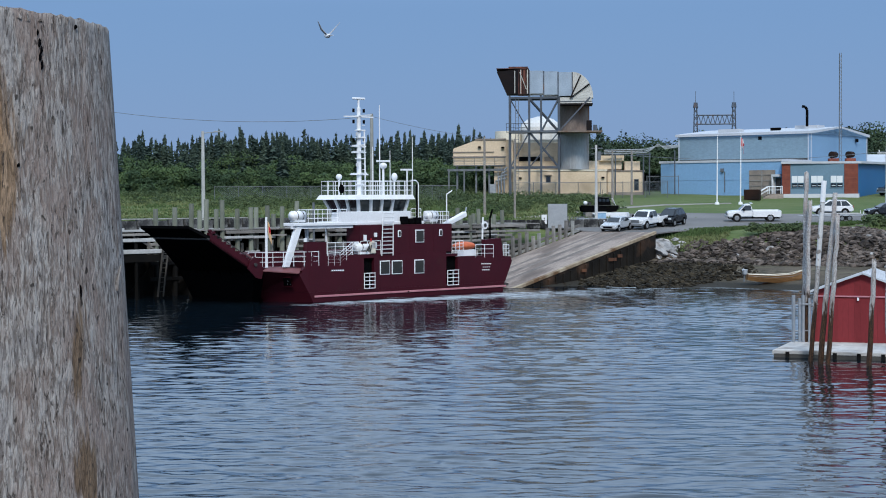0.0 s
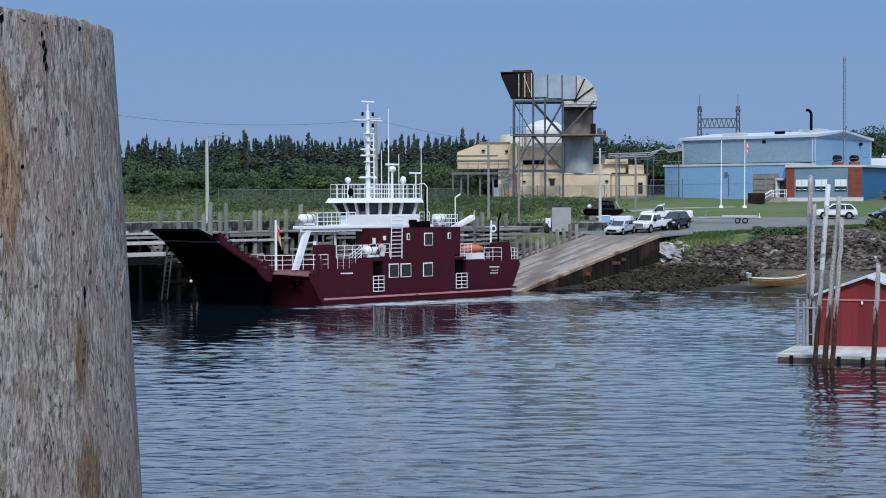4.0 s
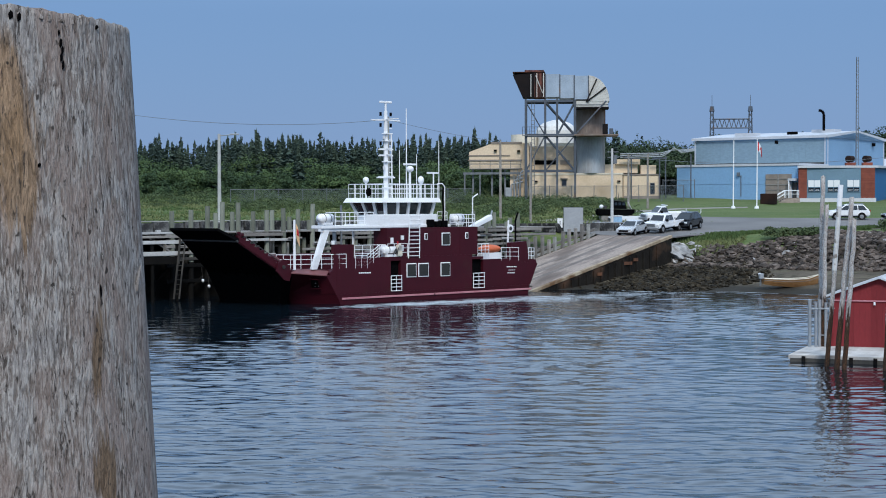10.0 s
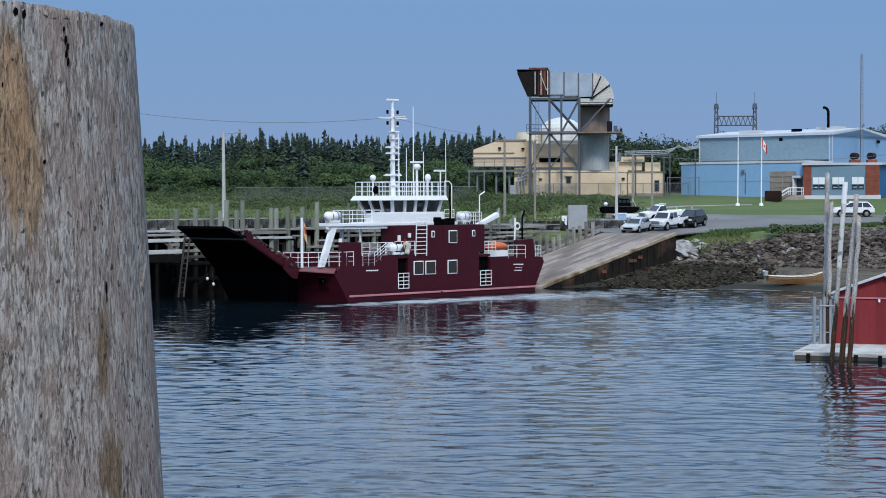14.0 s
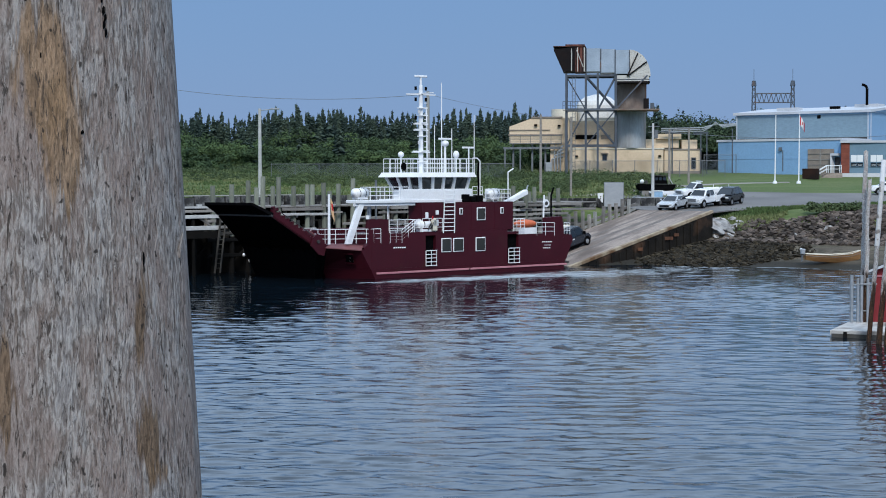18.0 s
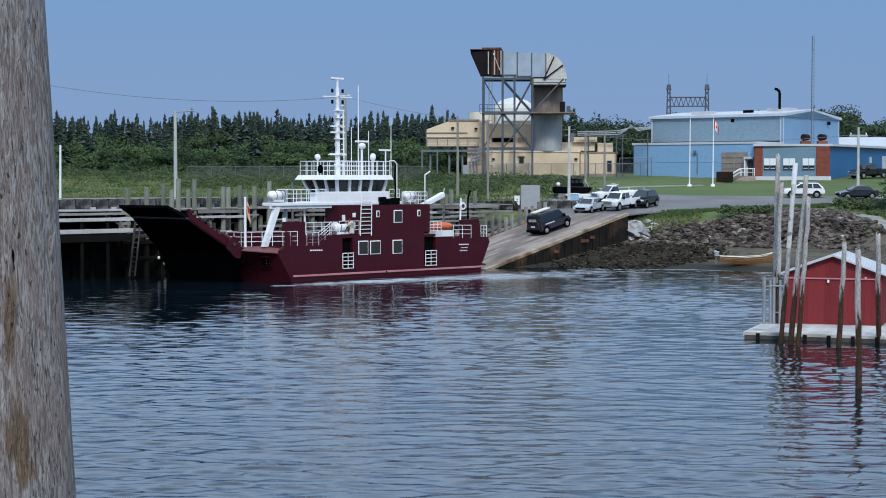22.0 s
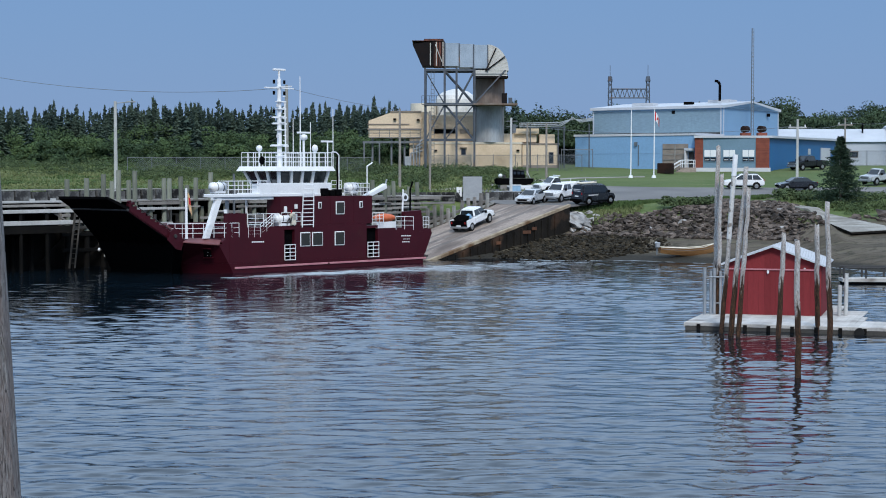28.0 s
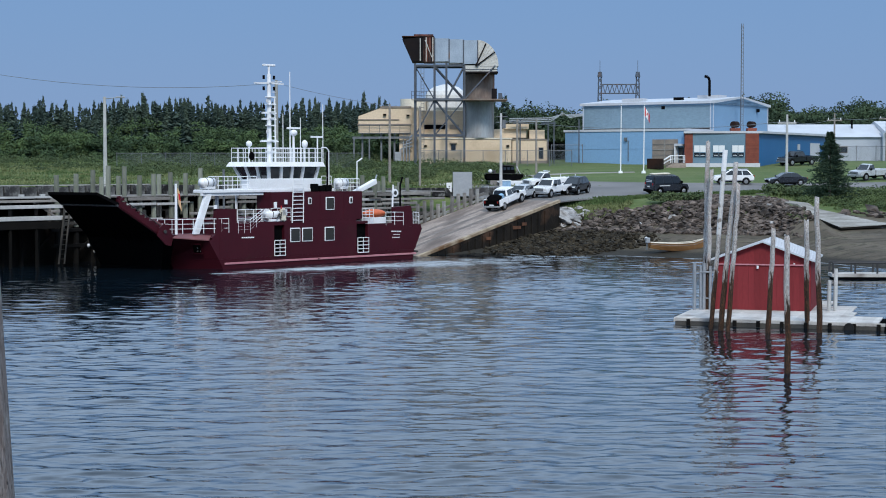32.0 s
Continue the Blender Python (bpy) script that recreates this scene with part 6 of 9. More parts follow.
for k in range(3):
    part("bus_bar", tube([(9.0, 0.4 * k, 5.6 + 0.25 * k), (14.6, 0.4 * k, 5.7 + 0.25 * k), (15.6, 0.4 * k, 6.3 + 0.1 * k), (16.2, 0.4 * k, 6.9 - 0.15 * k), (17.2, 0.4 * k, 6.2 + 0.2 * k), (19.0, 0.4 * k, 6.5 + 0.12 * k)], 0.075, 6), "steel", pb)
for x in (10.4, 14.2, 15.0, 18.4):
    part("steel_post", B(x, 0, -0.4, x + 0.16, 0.16, 6.0), "tower_steel", pb)
for x in (10.4, 14.2):
    part("crossarm", B(x - 0.9, 0.05, 5.4, x + 1.1, 0.2, 5.6), "tower_steel", pb)

# white shed buildings to the east
ws = thing("white_workshop", (0, 250, 8.3), "long white workshop with a white metal gable roof", "workshop")
part("workshop_wall", B(51, 0, 0, 66.5, 12, 4.0), "shed_pale", ws)
part("workshop_roof", P([(-0.4, 4.01), (12.4, 4.01), (6, 6.1)], "x", 44, 66.9), "roof_white", ws)
bm = bmesh.new()
hexa(bm, [(66.5, -1, 0), (73, 3, 0), (73, 14, 0), (66.5, 12, 0), (66.5, -1, 4.6), (73, 3, 4.6), (73, 14, 4.6), (66.5, 12, 4.6)])
part("workshop_end", bm, "shed_pale", ws)
part("workshop_roof", P([(-1.6, 4.61), (14.6, 4.61), (6, 6.6)], "x", 66.92, 74), "roof_white", ws)
wall_windows(ws, [(54, 1.6, 55.4, 2.6), (60, 1.6, 61.4, 2.6)], 0.0)
for x in (53.0, 63.0):
    part("flue", C((x, 4, 5), (x, 4, 7), 0.14), "black", ws)


# ---- poles, wires, fence, flags ----
def pole(x, y, top, r=0.14, lamp=None, cross=False, m="pole", label="weathered grey utility pole", lean=0.0):
    z = land_z(y)
    p = thing("utility_pole", (x, y, z - 0.2), label, "pole", "utility poles")
    part("shaft", C((0, 0, 0), (lean, 0, top - z + 0.2), r * 1.15, r * 0.8, 10), m, p)
    if lamp:
        part("lamp_arm", tube([(lean, 0, top - z), (lean + lamp, 0, top - z + 0.15)], 0.05), "steel", p)
        part("lamp_head", B(lean + lamp * 0.7, -0.12, top - z + 0.08, lean + lamp * 1.25, 0.12, top - z + 0.24, bev=0.03), "steel", p)
    if cross:
        part("crossarm", B(-1.1, -0.08, top - z - 0.9, 1.1, 0.08, top - z - 0.72), m, p)
        for dx in (-0.9, 0, 0.9):
            part("insulator", C((dx, 0, top - z - 0.72), (dx, 0, top - z - 0.45), 0.07), "white", p)
    return p


pole(-35.4, 172.5, 15.2, 0.19, 1.7, m="timber_pale", label="pale utility pole with a street lamp arm")
pole(-6.1, 188.2, 15.0, 0.15, label="grey utility pole in the shrubs")
pole(-2.6, 184.1, 14.6, 0.12)
road_pole = pole(6.2, 176.5, 13.6, 0.15, 0, False, "timber_pale", "pale utility pole with a small transformer by the road")
part("transformer", C((0.3, 0, 7.0), (0.3, 0, 7.9), 0.22, n=12), "grey_steel", road_pole)
for z in (7.6, 8.2):
    part("insulator_bar", B(-0.5, -0.06, z, 0.7, 0.06, z + 0.09), "grey_steel", road_pole)
pole(9.0, 200.0, 13.6, 0.14)
pole(11.6, 205.0, 13.8, 0.14)
pole(41.2, 197.4, 14.1, 0.16, 0, True, "timber_pale", "pale utility pole with crossarm")
pole(57.0, 240.0, 15.6, 0.14, 0, True)
pole(66.2, 246.0, 16.0, 0.14, 0, True)
up_pole = pole(-18.0, 178.0, 17.2, 0.21, 0, False, "timber_mid", "tall plain grey utility pole")
part("pole_step", C((-0.3, -0.1, 7.9), (0.3, -0.1, 7.9), 0.03, n=5), "grey_steel", up_pole)


def wire(name, a, c, sag, r=0.025):
    a, c = Vector(a), Vector(c)
    pts = [a.lerp(c, k / 16) - Vector((0, 0, sag * 4 * (k / 16) * (1 - k / 16))) for k in range(17)]
    bm = bmesh.new()
    prev = None
    for p in pts:
        ring = [bm.verts.new(p + Vector(d) * r) for d in ((0, 1, 0), (0, 0, 1), (0, -1, 0), (0, 0, -1))]
        if prev:
            for j in range(4):
                bm.faces.new((prev[j], prev[(j + 1) % 4], ring[(j + 1) % 4], ring[j]))
        prev = ring
    single(name, bm, "wire", "thin dark overhead wire", "wire", group="overhead wires")


wire("overhead_wire", (-60, 178, 20.2), (-18.0, 178, 16.9), 1.75, 0.026)
wire("overhead_wire", (-18.0, 178, 16.9), (-6.1, 188.2, 14.8), 0.2, 0.02)
wire("overhead_wire", (41.2, 197.4, 13.3), (57, 240, 14.9), 0.5)
wire("overhead_wire", (57, 240, 14.9), (66.2, 246, 15.3), 0.3)
wire("overhead_wire", (6.2, 176.5, 12.8), (41.2, 197.4, 13.3), 0.9)


def fence(y, x0, x1, h=2.1, step=3.0):
    z = land_z(y)
    f = thing("chain_link_fence", (0, y, z), "grey galvanised chain-link fence", "fence", "fences")
    n = max(1, round((x1 - x0) / step))
    pm = mesh_of("fence_post", C((0, 0, -0.2), (0, 0, h + 0.1), 0.05, n=6), "grey_steel")
    for k in range(n + 1):
        part("fence_post", pm, "grey_steel", f, at=(x0 + (x1 - x0) * k / n, 0, 0))
    part("top_rail", C((x0, 0, h), (x1, 0, h), 0.035, n=5), "grey_steel", f)
    bm = bmesh.new()
    k = x0
    while k < x1:
        for d in (-1, 1):
            a, c = (k, 0, 0.05), (k + h * 0.9 * d, 0, h)
            if x0 <= c[0] <= x1:
                cyl(bm, a, c, 0.011, 0.011, 3, False)
        k += 0.22
    net = part("wire_net", bm, "grey_steel", f)
    tagged(net, kind="stuff")


fence(217.5, -3.5, 17.0)
fence(222.0, 14.6, 18.8, 2.6)
fence(212.0, -42.0, -10.5)
fence(238.0, 54.0, 74.0, 2.2)

for x, flag in ((22.1, False), (24.97, True)):
    fp = thing("flagpole", (x, 205, land_z(205) - 0.05), "white flagpole on the lawn" + (" flying a red and white flag" if flag else ""), "flagpole", "flagpoles")
    part("pole_shaft", C((0, 0, 0), (0.05, 0, 8.4), 0.085, 0.055, 10), "white", fp)
    part("base_collar", C((0, 0, 0), (0, 0, 0.35), 0.3, 0.22, 12), "white", fp)
    part("finial", ball((0.05, 0, 8.5), 0.1), "steel", fp)
    if flag:
        fl = thing("flag", (x + 0.06, 205, land_z(205) + 8.3), "red and white national flag with a red emblem", "flag")
        M3 = [("red_cloth", 0.0, 0.30), ("white_cloth", 0.30, 0.9), ("red_cloth", 0.9, 1.2)]
        for mn, a, c in M3:
            bm = bmesh.new()
            n = 6
            for k in range(n):
                xa, xb = a + (c - a) * k / n, a + (c - a) * (k + 1) / n
                ya, yb = 0.14 * math.sin(3.2 * xa), 0.14 * math.sin(3.2 * xb)
                za, zb = -0.85 * xa, -0.85 * xb
                xa, xb = 0.55 * xa, 0.55 * xb
                hexa(bm, [(xa, ya - 0.01, za - 1.05), (xb, yb - 0.01, zb - 1.05), (xb, yb + 0.01, zb - 1.05), (xa, ya + 0.01, za - 1.05), (xa, ya - 0.01, za), (xb, yb - 0.01, zb), (xb, yb + 0.01, zb), (xa, ya + 0.01, za)])
            part("flag_band", bm, mn, fl)
        part("emblem", P([(0.25, -1.05), (0.33, -1.17), (0.42, -1.10), (0.39, -0.90), (0.33, -0.77), (0.28, -0.90)], "y", 0.09, 0.16), "red_cloth", fl)
        flag_ob = fl

# blank notice board and kiosk by the ramp
sign = thing("notice_board", (2.0, 170.6, land_z(170.6)), "large blank grey notice board beside the ramp", "sign")
part("board", B(-0.98, -0.06, 0.0, 0.98, 0.06, 2.5, bev=0.02), "sign_grey", sign)
part("board_frame", B(-1.02, 0.062, 0.0, 1.02, 0.12, 2.55), "grey_steel", sign)
for x in (-0.8, 0.8):
    part("board_leg", B(x - 0.07, 0.125, -0.4, x + 0.07, 0.25, 2.3), "grey_steel", sign)
panel_post = thing("panel_sign", (0.63, 171.0, land_z(171.0)), "small white panel sign on a post by the ramp", "sign")
part("panel", B(-0.27, -0.03, 0.42, 0.27, 0.0, 1.40, bev=0.01), "white", panel_post)
part("post", B(-0.05, 0.004, -0.3, 0.05, 0.09, 1.3), "timber_dim", panel_post)
for z in (0.75, 0.95):
    part("mark", B(-0.05, -0.036, z, 0.06, -0.031, z + 0.12), "dark_inside", panel_post)
gear_box = thing("gear_box", (-0.25, 171.2, land_z(171.2)), "low black gear box beside the ramp", "box")
part("box_body", B(-0.7, 0, -0.1, 0.72, 0.9, 0.42, bev=0.04), "black", gear_box)
part("box_lid", B(-0.74, -0.04, 0.424, 0.76, 0.94, 0.48, bev=0.02), "dark_inside", gear_box)

# ---- red boathouse on its float ----
FM = pose(11.58, 81.98, 0, 0, 0, -18.7)
dock = thing("floating_dock", FM, "white-decked floating dock on dark floats", "dock")
nb = 34
for k in range(nb):
    x0 = 0.02 + k * 9.85 / nb
    part("deck_board", B(x0, 0.03, 0.30, x0 + 9.85 / nb - 0.008, 12.8 if 0.8 < x0 < 6.5 else 9.4 if 0.8 < x0 < 7.9 else 5.7 if x0 < 8.4 else 3.4, 0.36), "deck", dock)
part("front_fascia", B(0, -0.02, 0.19, 10.2, 0.026, 0.35, bev=0.01), "deck", dock)
part("waterline_board", B(0.02, -0.014, -0.04, 10.15, 0.02, 0.182), "timber_dim", dock, "damp brown board at the waterline")
part("side_fascia", B(-0.06, 0, 0.13, -0.002, 5.5, 0.35, bev=0.01), "deck", dock)
for k in range(12):
    part("dock_float", B(0.1 + 0.86 * k, 0.06, -0.35, 0.82 + 0.86 * k, 5.4 if k < 9 else 3.3, 0.29, bev=0.05), "black", dock)
for k in range(9):
    part("rub_block", B(0.6 + 1.15 * k, -0.09, 0.0, 0.78 + 1.15 * k, -0.022, 0.3), "timber_wet_shaded", dock)
SM = pose(14.37, 86.75, 0.362, 0, 0, -17.0)
shed = thing("boathouse", SM, "barn-red board boathouse with a white metal gable roof", "shed")
SW, SD, SE, SP = 4.95, 5.4, 2.70, 3.58
part("shed_core", P([(0.03, 0), (SW - 0.03, 0), (SW - 0.03, SE), (SW / 2, SP - 0.04), (0.03, SE)], "y", 0.04, SD - 0.04), "shed_red", shed)
n = 17
for k in range(n):
    xa, xb = SW * k / n + 0.002, SW * (k + 1) / n - 0.002
    def top(x):
        return SE + (SP - SE) * (1 - abs(x - SW / 2) / (SW / 2))
    bm = bmesh.new()
    hexa(bm, [(xa, 0, 0), (xb, 0, 0), (xb, 0.036, 0), (xa, 0.036, 0), (xa, 0, top(xa) - 0.02), (xb, 0, top(xb) - 0.02), (xb, 0.036, top(xb) - 0.02), (xa, 0.036, top(xa) - 0.02)])
    part("wall_board", bm, "shed_red", shed)
for k in range(13):
    part("wall_board", B(SW - 0.026, SD * k / 13 + 0.006, 0, SW + 0.01, SD * (k + 1) / 13 - 0.006, SE), "shed_red", shed)
    part("wall_board", B(-0.01, SD * k / 13 + 0.006, 0, 0.026, SD * (k + 1) / 13 - 0.006, SE), "shed_red", shed)
for sgn in (0, 1):
    bm = bmesh.new()
    xe, xm = (-0.22, SW / 2) if sgn == 0 else (SW + 0.22, SW / 2)
    ze = SE - 0.11
    hexa(bm, [(xe, -0.25, ze), (xm, -0.25, SP), (xm, SD + 0.25, SP), (xe, SD + 0.25, ze), (xe, -0.25, ze + 0.06), (xm, -0.25, SP + 0.06), (xm, SD + 0.25, SP + 0.06), (xe, SD + 0.25, ze + 0.06)])
    rf = part("roof_slope", bm, "roof_white", shed, "white ribbed metal roof slope")
    for k in range(9):
        y = -0.2 + k * (SD + 0.4) / 8
        part("roof_rib", tube([(xe, y, ze + 0.07), (xm, y, SP + 0.07)], 0.025, 4), "roof_white", rf)
    part("barge_board", tube([(xe, -0.27, ze + 0.02), (xm, -0.27, SP + 0.02)], 0.05, 4), "roof_white", shed)
part("door_track", B(0.15, -0.07, 2.36, SW - 0.2, -0.003, 2.43), "pink", shed, "pale sliding door track")
part("door_seam", B(SW * 0.47, -0.012, 0.05, SW * 0.47 + 0.02, -0.002, 2.35), "shed_red", shed)
part("door_lamp", B(SW * 0.44, -0.13, 2.18, SW * 0.44 + 0.1, -0.072, 2.34, bev=0.01), "white", shed)
part("wall_plate", B(SW * 0.82, -0.03, 2.36, SW * 0.82 + 0.09, -0.003, 2.5), "board", shed)
for x in (0.02, SW - 0.12):
    part("corner_board", B(x, -0.03, 0.0, x + 0.1, -0.002, SE - 0.05), "shed_red", shed)
# steel mooring hoops and post clusters
for k, (dx, dy) in enumerate(((0.15, 4.7), (0.62, 4.9))):
    hp = thing("mooring_hoop", FM @ pose(dx, dy, 0.36), "galvanised pipe mooring bracket on the dock", "mooring bracket", "mooring brackets")
    part("upright", C((0, 0, 0), (0, 0, 2.45), 0.09, n=10), "steel", hp)
    part("upright", C((0.3, 0.1, 0), (0.3, 0.1, 2.3), 0.07, n=10), "steel", hp)
    part("crossbar", C((-0.1, 0, 1.95), (0.75, 0.1, 2.0), 0.035, n=6), "steel", hp)
    part("crossbar", C((-0.02, 0, 0.6), (0.32, 0.1, 0.6), 0.03, n=6), "steel", hp)
for dx, dy, h in ((6.95, 6.1, 1.6), (7.25, 6.35, 2.2), (0.85, 5.2, 2.1), (1.05, 6.0, 1.7)):
    single("mooring_post", C((0, 0, 0), (0.02, 0, h), 0.11, 0.10, 10), "timber_pale", "bleached post beside the boathouse", "post", at=FM @ pose(dx, dy, 0.36), group="mooring posts")
single("float_buoy", C((0, 0, 0), (0, 0, 0.55), 0.22, 0.1, 12), "white", "white plastic mooring buoy", "buoy", at=(17.75, 80.3, -0.1))
single("tyre", C((0, -0.1, 0), (0, 0.1, 0), 0.24, n=16), "tyre", "black tyre hung on the dock edge", "tyre", at=FM @ pose(8.5, -0.14, 0.1))


def tidal_pile(base, top, r=0.18, cap=None):
    r *= 0.82
    base, top = Vector(base), Vector(top)
    axis = top - base
    foot = base - axis.normalized() * 2.5
    q = Vector((0, 0, 1)).rotation_difference(axis)
    L = axis.length + 2.5
    bm = bmesh.new()
    prev = None
    seed = random.Random(int(base.x * 100))
    rings, n = 14, 12
    for k in range(rings + 1):
        z = -2.5 + L * k / rings
        rr = r * (1.06 - 0.2 * k / rings)
        off = (seed.uniform(-0.03, 0.03), seed.uniform(-0.03, 0.03))
        ring = [bm.verts.new((off[0] + rr * (1 + 0.10 * seed.uniform(-1, 1)) * math.cos(2 * math.pi * j / n), off[1] + rr * (1 + 0.10 * seed.uniform(-1, 1)) * math.sin(2 * math.pi * j / n), z + (seed.uniform(-0.1, 0.06) if k == rings else 0))) for j in range(n)]
        if prev:
            for j in range(n):
                bm.faces.new((prev[j], prev[(j + 1) % n], ring[(j + 1) % n], ring[j]))
        prev = ring
    bm.faces.new(prev)
    p = thing("tidal_piling", Matrix.Translation(base) @ q.to_matrix().to_4x4(), "leaning grey timber piling, dark and weedy below the tide line", "piling", "dock pilings")
    part("shaft", bm, "dock_pile", p, smooth=True)
    if cap:
        part("paint", C((0, 0, 4.6), (0, 0, axis.length - 1.02), r * 1.03, r * 0.98, 12), "worn_white", p, "flaking white paint")
        part("cap", C((0, 0, axis.length - 1.0), (0, 0, axis.length + 0.05), r * 1.1, r * 1.1, 10), "white", p, "pale painted cap")


for b, t, r, c in (((13.91, 87.33, 0), (14.04, 87.33, 9.25), 0.16, 0), ((13.93, 86.6, 0), (14.1, 86.6, 7.76), 0.14, 0), ((13.08, 79.97, 0), (13.69, 79.97, 8.65), 0.14, 1), ((13.33, 78.87, 0), (14.02, 78.87, 8.1), 0.16, 0),
                   ((13.62, 78.33, 0), (14.07, 78.33, 7.1), 0.14, 0), ((15.41, 77.8, 0), (15.65, 77.8, 4.97), 0.15, 0), ((13.23, 62.8, 0), (13.13, 62.8, 5.21), 0.15, 0), ((17.74, 79.99, 0), (17.68, 79.99, 5.3), 0.16, 0), ((17.88, 77.81, 0), (17.67, 77.81, 6.44), 0.16, 0)):
    tidal_pile(b, t, r, c)

# far float with a dark rail
ff = thing("gangway_float", pose(27.2, 114.8, 0, 0, 0, -4), "white float with a dark timber handrail", "dock")
part("float_deck", B(0, 0, 0.15, 14, 1.8, 0.4, bev=0.02), "deck", ff)
part("float_body", B(0.1, 0.1, -0.3, 13.9, 1.7, 0.146), "black", ff)
railing(ff, [(0.1, 0.1, 0.4), (13.8, 0.1, 0.4)], 0.75, 0, 1.5, 0.07, "dark_inside")
railing(ff, [(0.1, 1.7, 0.4), (13.8, 1.7, 0.4)], 0.75, 0, 1.5, 0.07, "dark_inside")

# beached dory with an outboard motor
dory = thing("dory", pose(20.6, 145.4, ground_z(20.6, 145.4) + 0.02, 0, 3, 10), "varnished wooden dory beached on the mud", "boat")
bm = bmesh.new()
st = [(-2.45, 0.42, 0.12, 0.62), (-1.6, 0.66, 0.02, 0.62), (0.0, 0.78, 0.0, 0.64), (1.5, 0.55, 0.06, 0.82), (2.5, 0.06, 0.42, 1.15)]
rows = []
for x, w, zb, zt in st:
    rows.append([bm.verts.new(p) for p in ((x, -w, zt), (x, -w * 0.86, (zt + zb) / 2), (x, -w * 0.6, zb), (x, w * 0.6, zb), (x, w * 0.86, (zt + zb) / 2), (x, w, zt))])
for a, c in zip(rows, rows[1:]):
    for k in range(5):
        bm.faces.new((a[k], a[k + 1], c[k + 1], c[k]))
bm.faces.new(rows[0])
bmesh.ops.solidify(bm, geom=bm.faces[:], thickness=0.05)
part("planked_hull", bm, "boat_wood", dory)
for sgn in (-1, 1):
    part("gunwale", tube([(x, sgn * w, zt + 0.01) for x, w, zb, zt in st], 0.045, 5), "cream", dory)
    part("strake", tube([(x, sgn * w * 0.93, zb + (zt - zb) * 0.72) for x, w, zb, zt in st], 0.03, 5), "brown", dory)
for x in (-1.3, 0.2):
    part("thwart", B(x, -0.6, 0.42, x + 0.25, 0.6, 0.47), "boat_wood", dory)
om = part("outboard_motor", B(-2.85, -0.16, 0.55, -2.45, 0.16, 1.05, bev=0.06), "steel", dory, "grey outboard motor")
part("motor_leg", C((-2.68, 0, -0.05), (-2.68, 0, 0.55), 0.07), "grey_steel", om)
part("buoy", ball((-2.7, 0.3, 0.95), 0.14), "white", dory)


# ---- vehicles: x forward, origin on the ground under the middle ----
def wheel(parent, x, y, r, w=0.22):
    out = 1 if y > 0 else -1
    t = part("wheel", C((0, -w / 2, 0), (0, w / 2, 0), r, n=20), "tyre", parent, at=(x, y, r))
    bm = C((0, out * (w / 2 + 0.004), 0), (0, out * (w / 2 + 0.022), 0), r * 0.62, r * 0.55, 14)
    for k in range(5):
        a = 2 * math.pi * k / 5
        cyl(bm, (0, out * (w / 2 + 0.024), 0), (0.5 * r * math.cos(a), out * (w / 2 + 0.024), 0.5 * r * math.sin(a)), 0.022, 0.016, 4)
    part("rim", bm, "rim", t)
    return t


def hexa_part(name, c, m, parent, label="", bev=0.0):
    bm = bmesh.new()
    hexa(bm, c)
    if bev:
        bmesh.ops.bevel(bm, geom=list(bm.edges), offset=bev, segments=2, affect="EDGES")
    return part(name, bm, m, parent, label)


def quad_panel(name, c, m, parent, th=0.012):
    """A thin pane on four corners, pushed out along its normal."""
    a, b_, d_ = Vector(c[0]), Vector(c[1]), Vector(c[3])
    nrm = (b_ - a).cross(d_ - a).normalized() * th
    mid = sum((Vector(p) for p in c), Vector()) / 4
    if nrm.dot(mid - Vector((mid.x * 0.5, 0, 0.8))) < 0:
        nrm = -nrm
    lo = [Vector(p) for p in c]
    bm = bmesh.new()
    hexa(bm, [tuple(p + nrm * 0.25) for p in lo] + [tuple(p + nrm * 1.25) for p in lo])
    return part(name, bm, m, parent)


def lerp3(a, c, t):
    return tuple(a[k] + (c[k] - a[k]) * t for k in range(3))


def cabin(parent, x0, x1, xr0, xr1, z0, z1, w0, w1, paint, panes=2, rear_glass=True):
    """Greenhouse: base from x0 (rear) to x1 (front), roof from xr0 to xr1."""
    base = [(x0, -w0, z0), (x1, -w0, z0), (x1, w0, z0), (x0, w0, z0)]
    top = [(xr0, -w1, z1), (xr1, -w1, z1), (xr1, w1, z1), (xr0, w1, z1)]
    hexa_part("cabin", base + top, paint, parent, bev=0.09)

    def pane(a, b_, c, d_, m0=0.08, m1=0.92, v0=0.10, v1=0.86):
        def at(u, v):
            return lerp3(lerp3(a, b_, u), lerp3(d_, c, u), v)
        quad_panel("window", [at(m0, v0), at(m1, v0), at(m1, v1), at(m0, v1)], "glass_car", parent)
    pane(base[1], base[2], top[2], top[1])
    if rear_glass:
        pane(base[0], base[3], top[3], top[0])
    for side in ((base[0], base[1], top[1], top[0]), (base[3], base[2], top[2], top[3])):
        for k in range(panes):
            pane(*side, 0.06 + 0.9 * k / panes, 0.03 + 0.9 * (k + 1) / panes)


def lights(parent, xf, xr, w, zf, zr):
    for s in (-1, 1):
        part("headlight", B(xf - 0.06, s * w - 0.16, zf - 0.08, xf + 0.02, s * w + 0.16, zf + 0.08, bev=0.02), "lamp_clear", parent)
        part("tail_light", B(xr - 0.02, s * w - 0.06, zr - 0.12, xr + 0.05, s * w + 0.06, zr + 0.10, bev=0.02), "lamp_red", parent)
    part("number_plate", B(xr - 0.03, -0.25, zr - 0.35, xr - 0.01, 0.25, zr - 0.22), "white", parent)


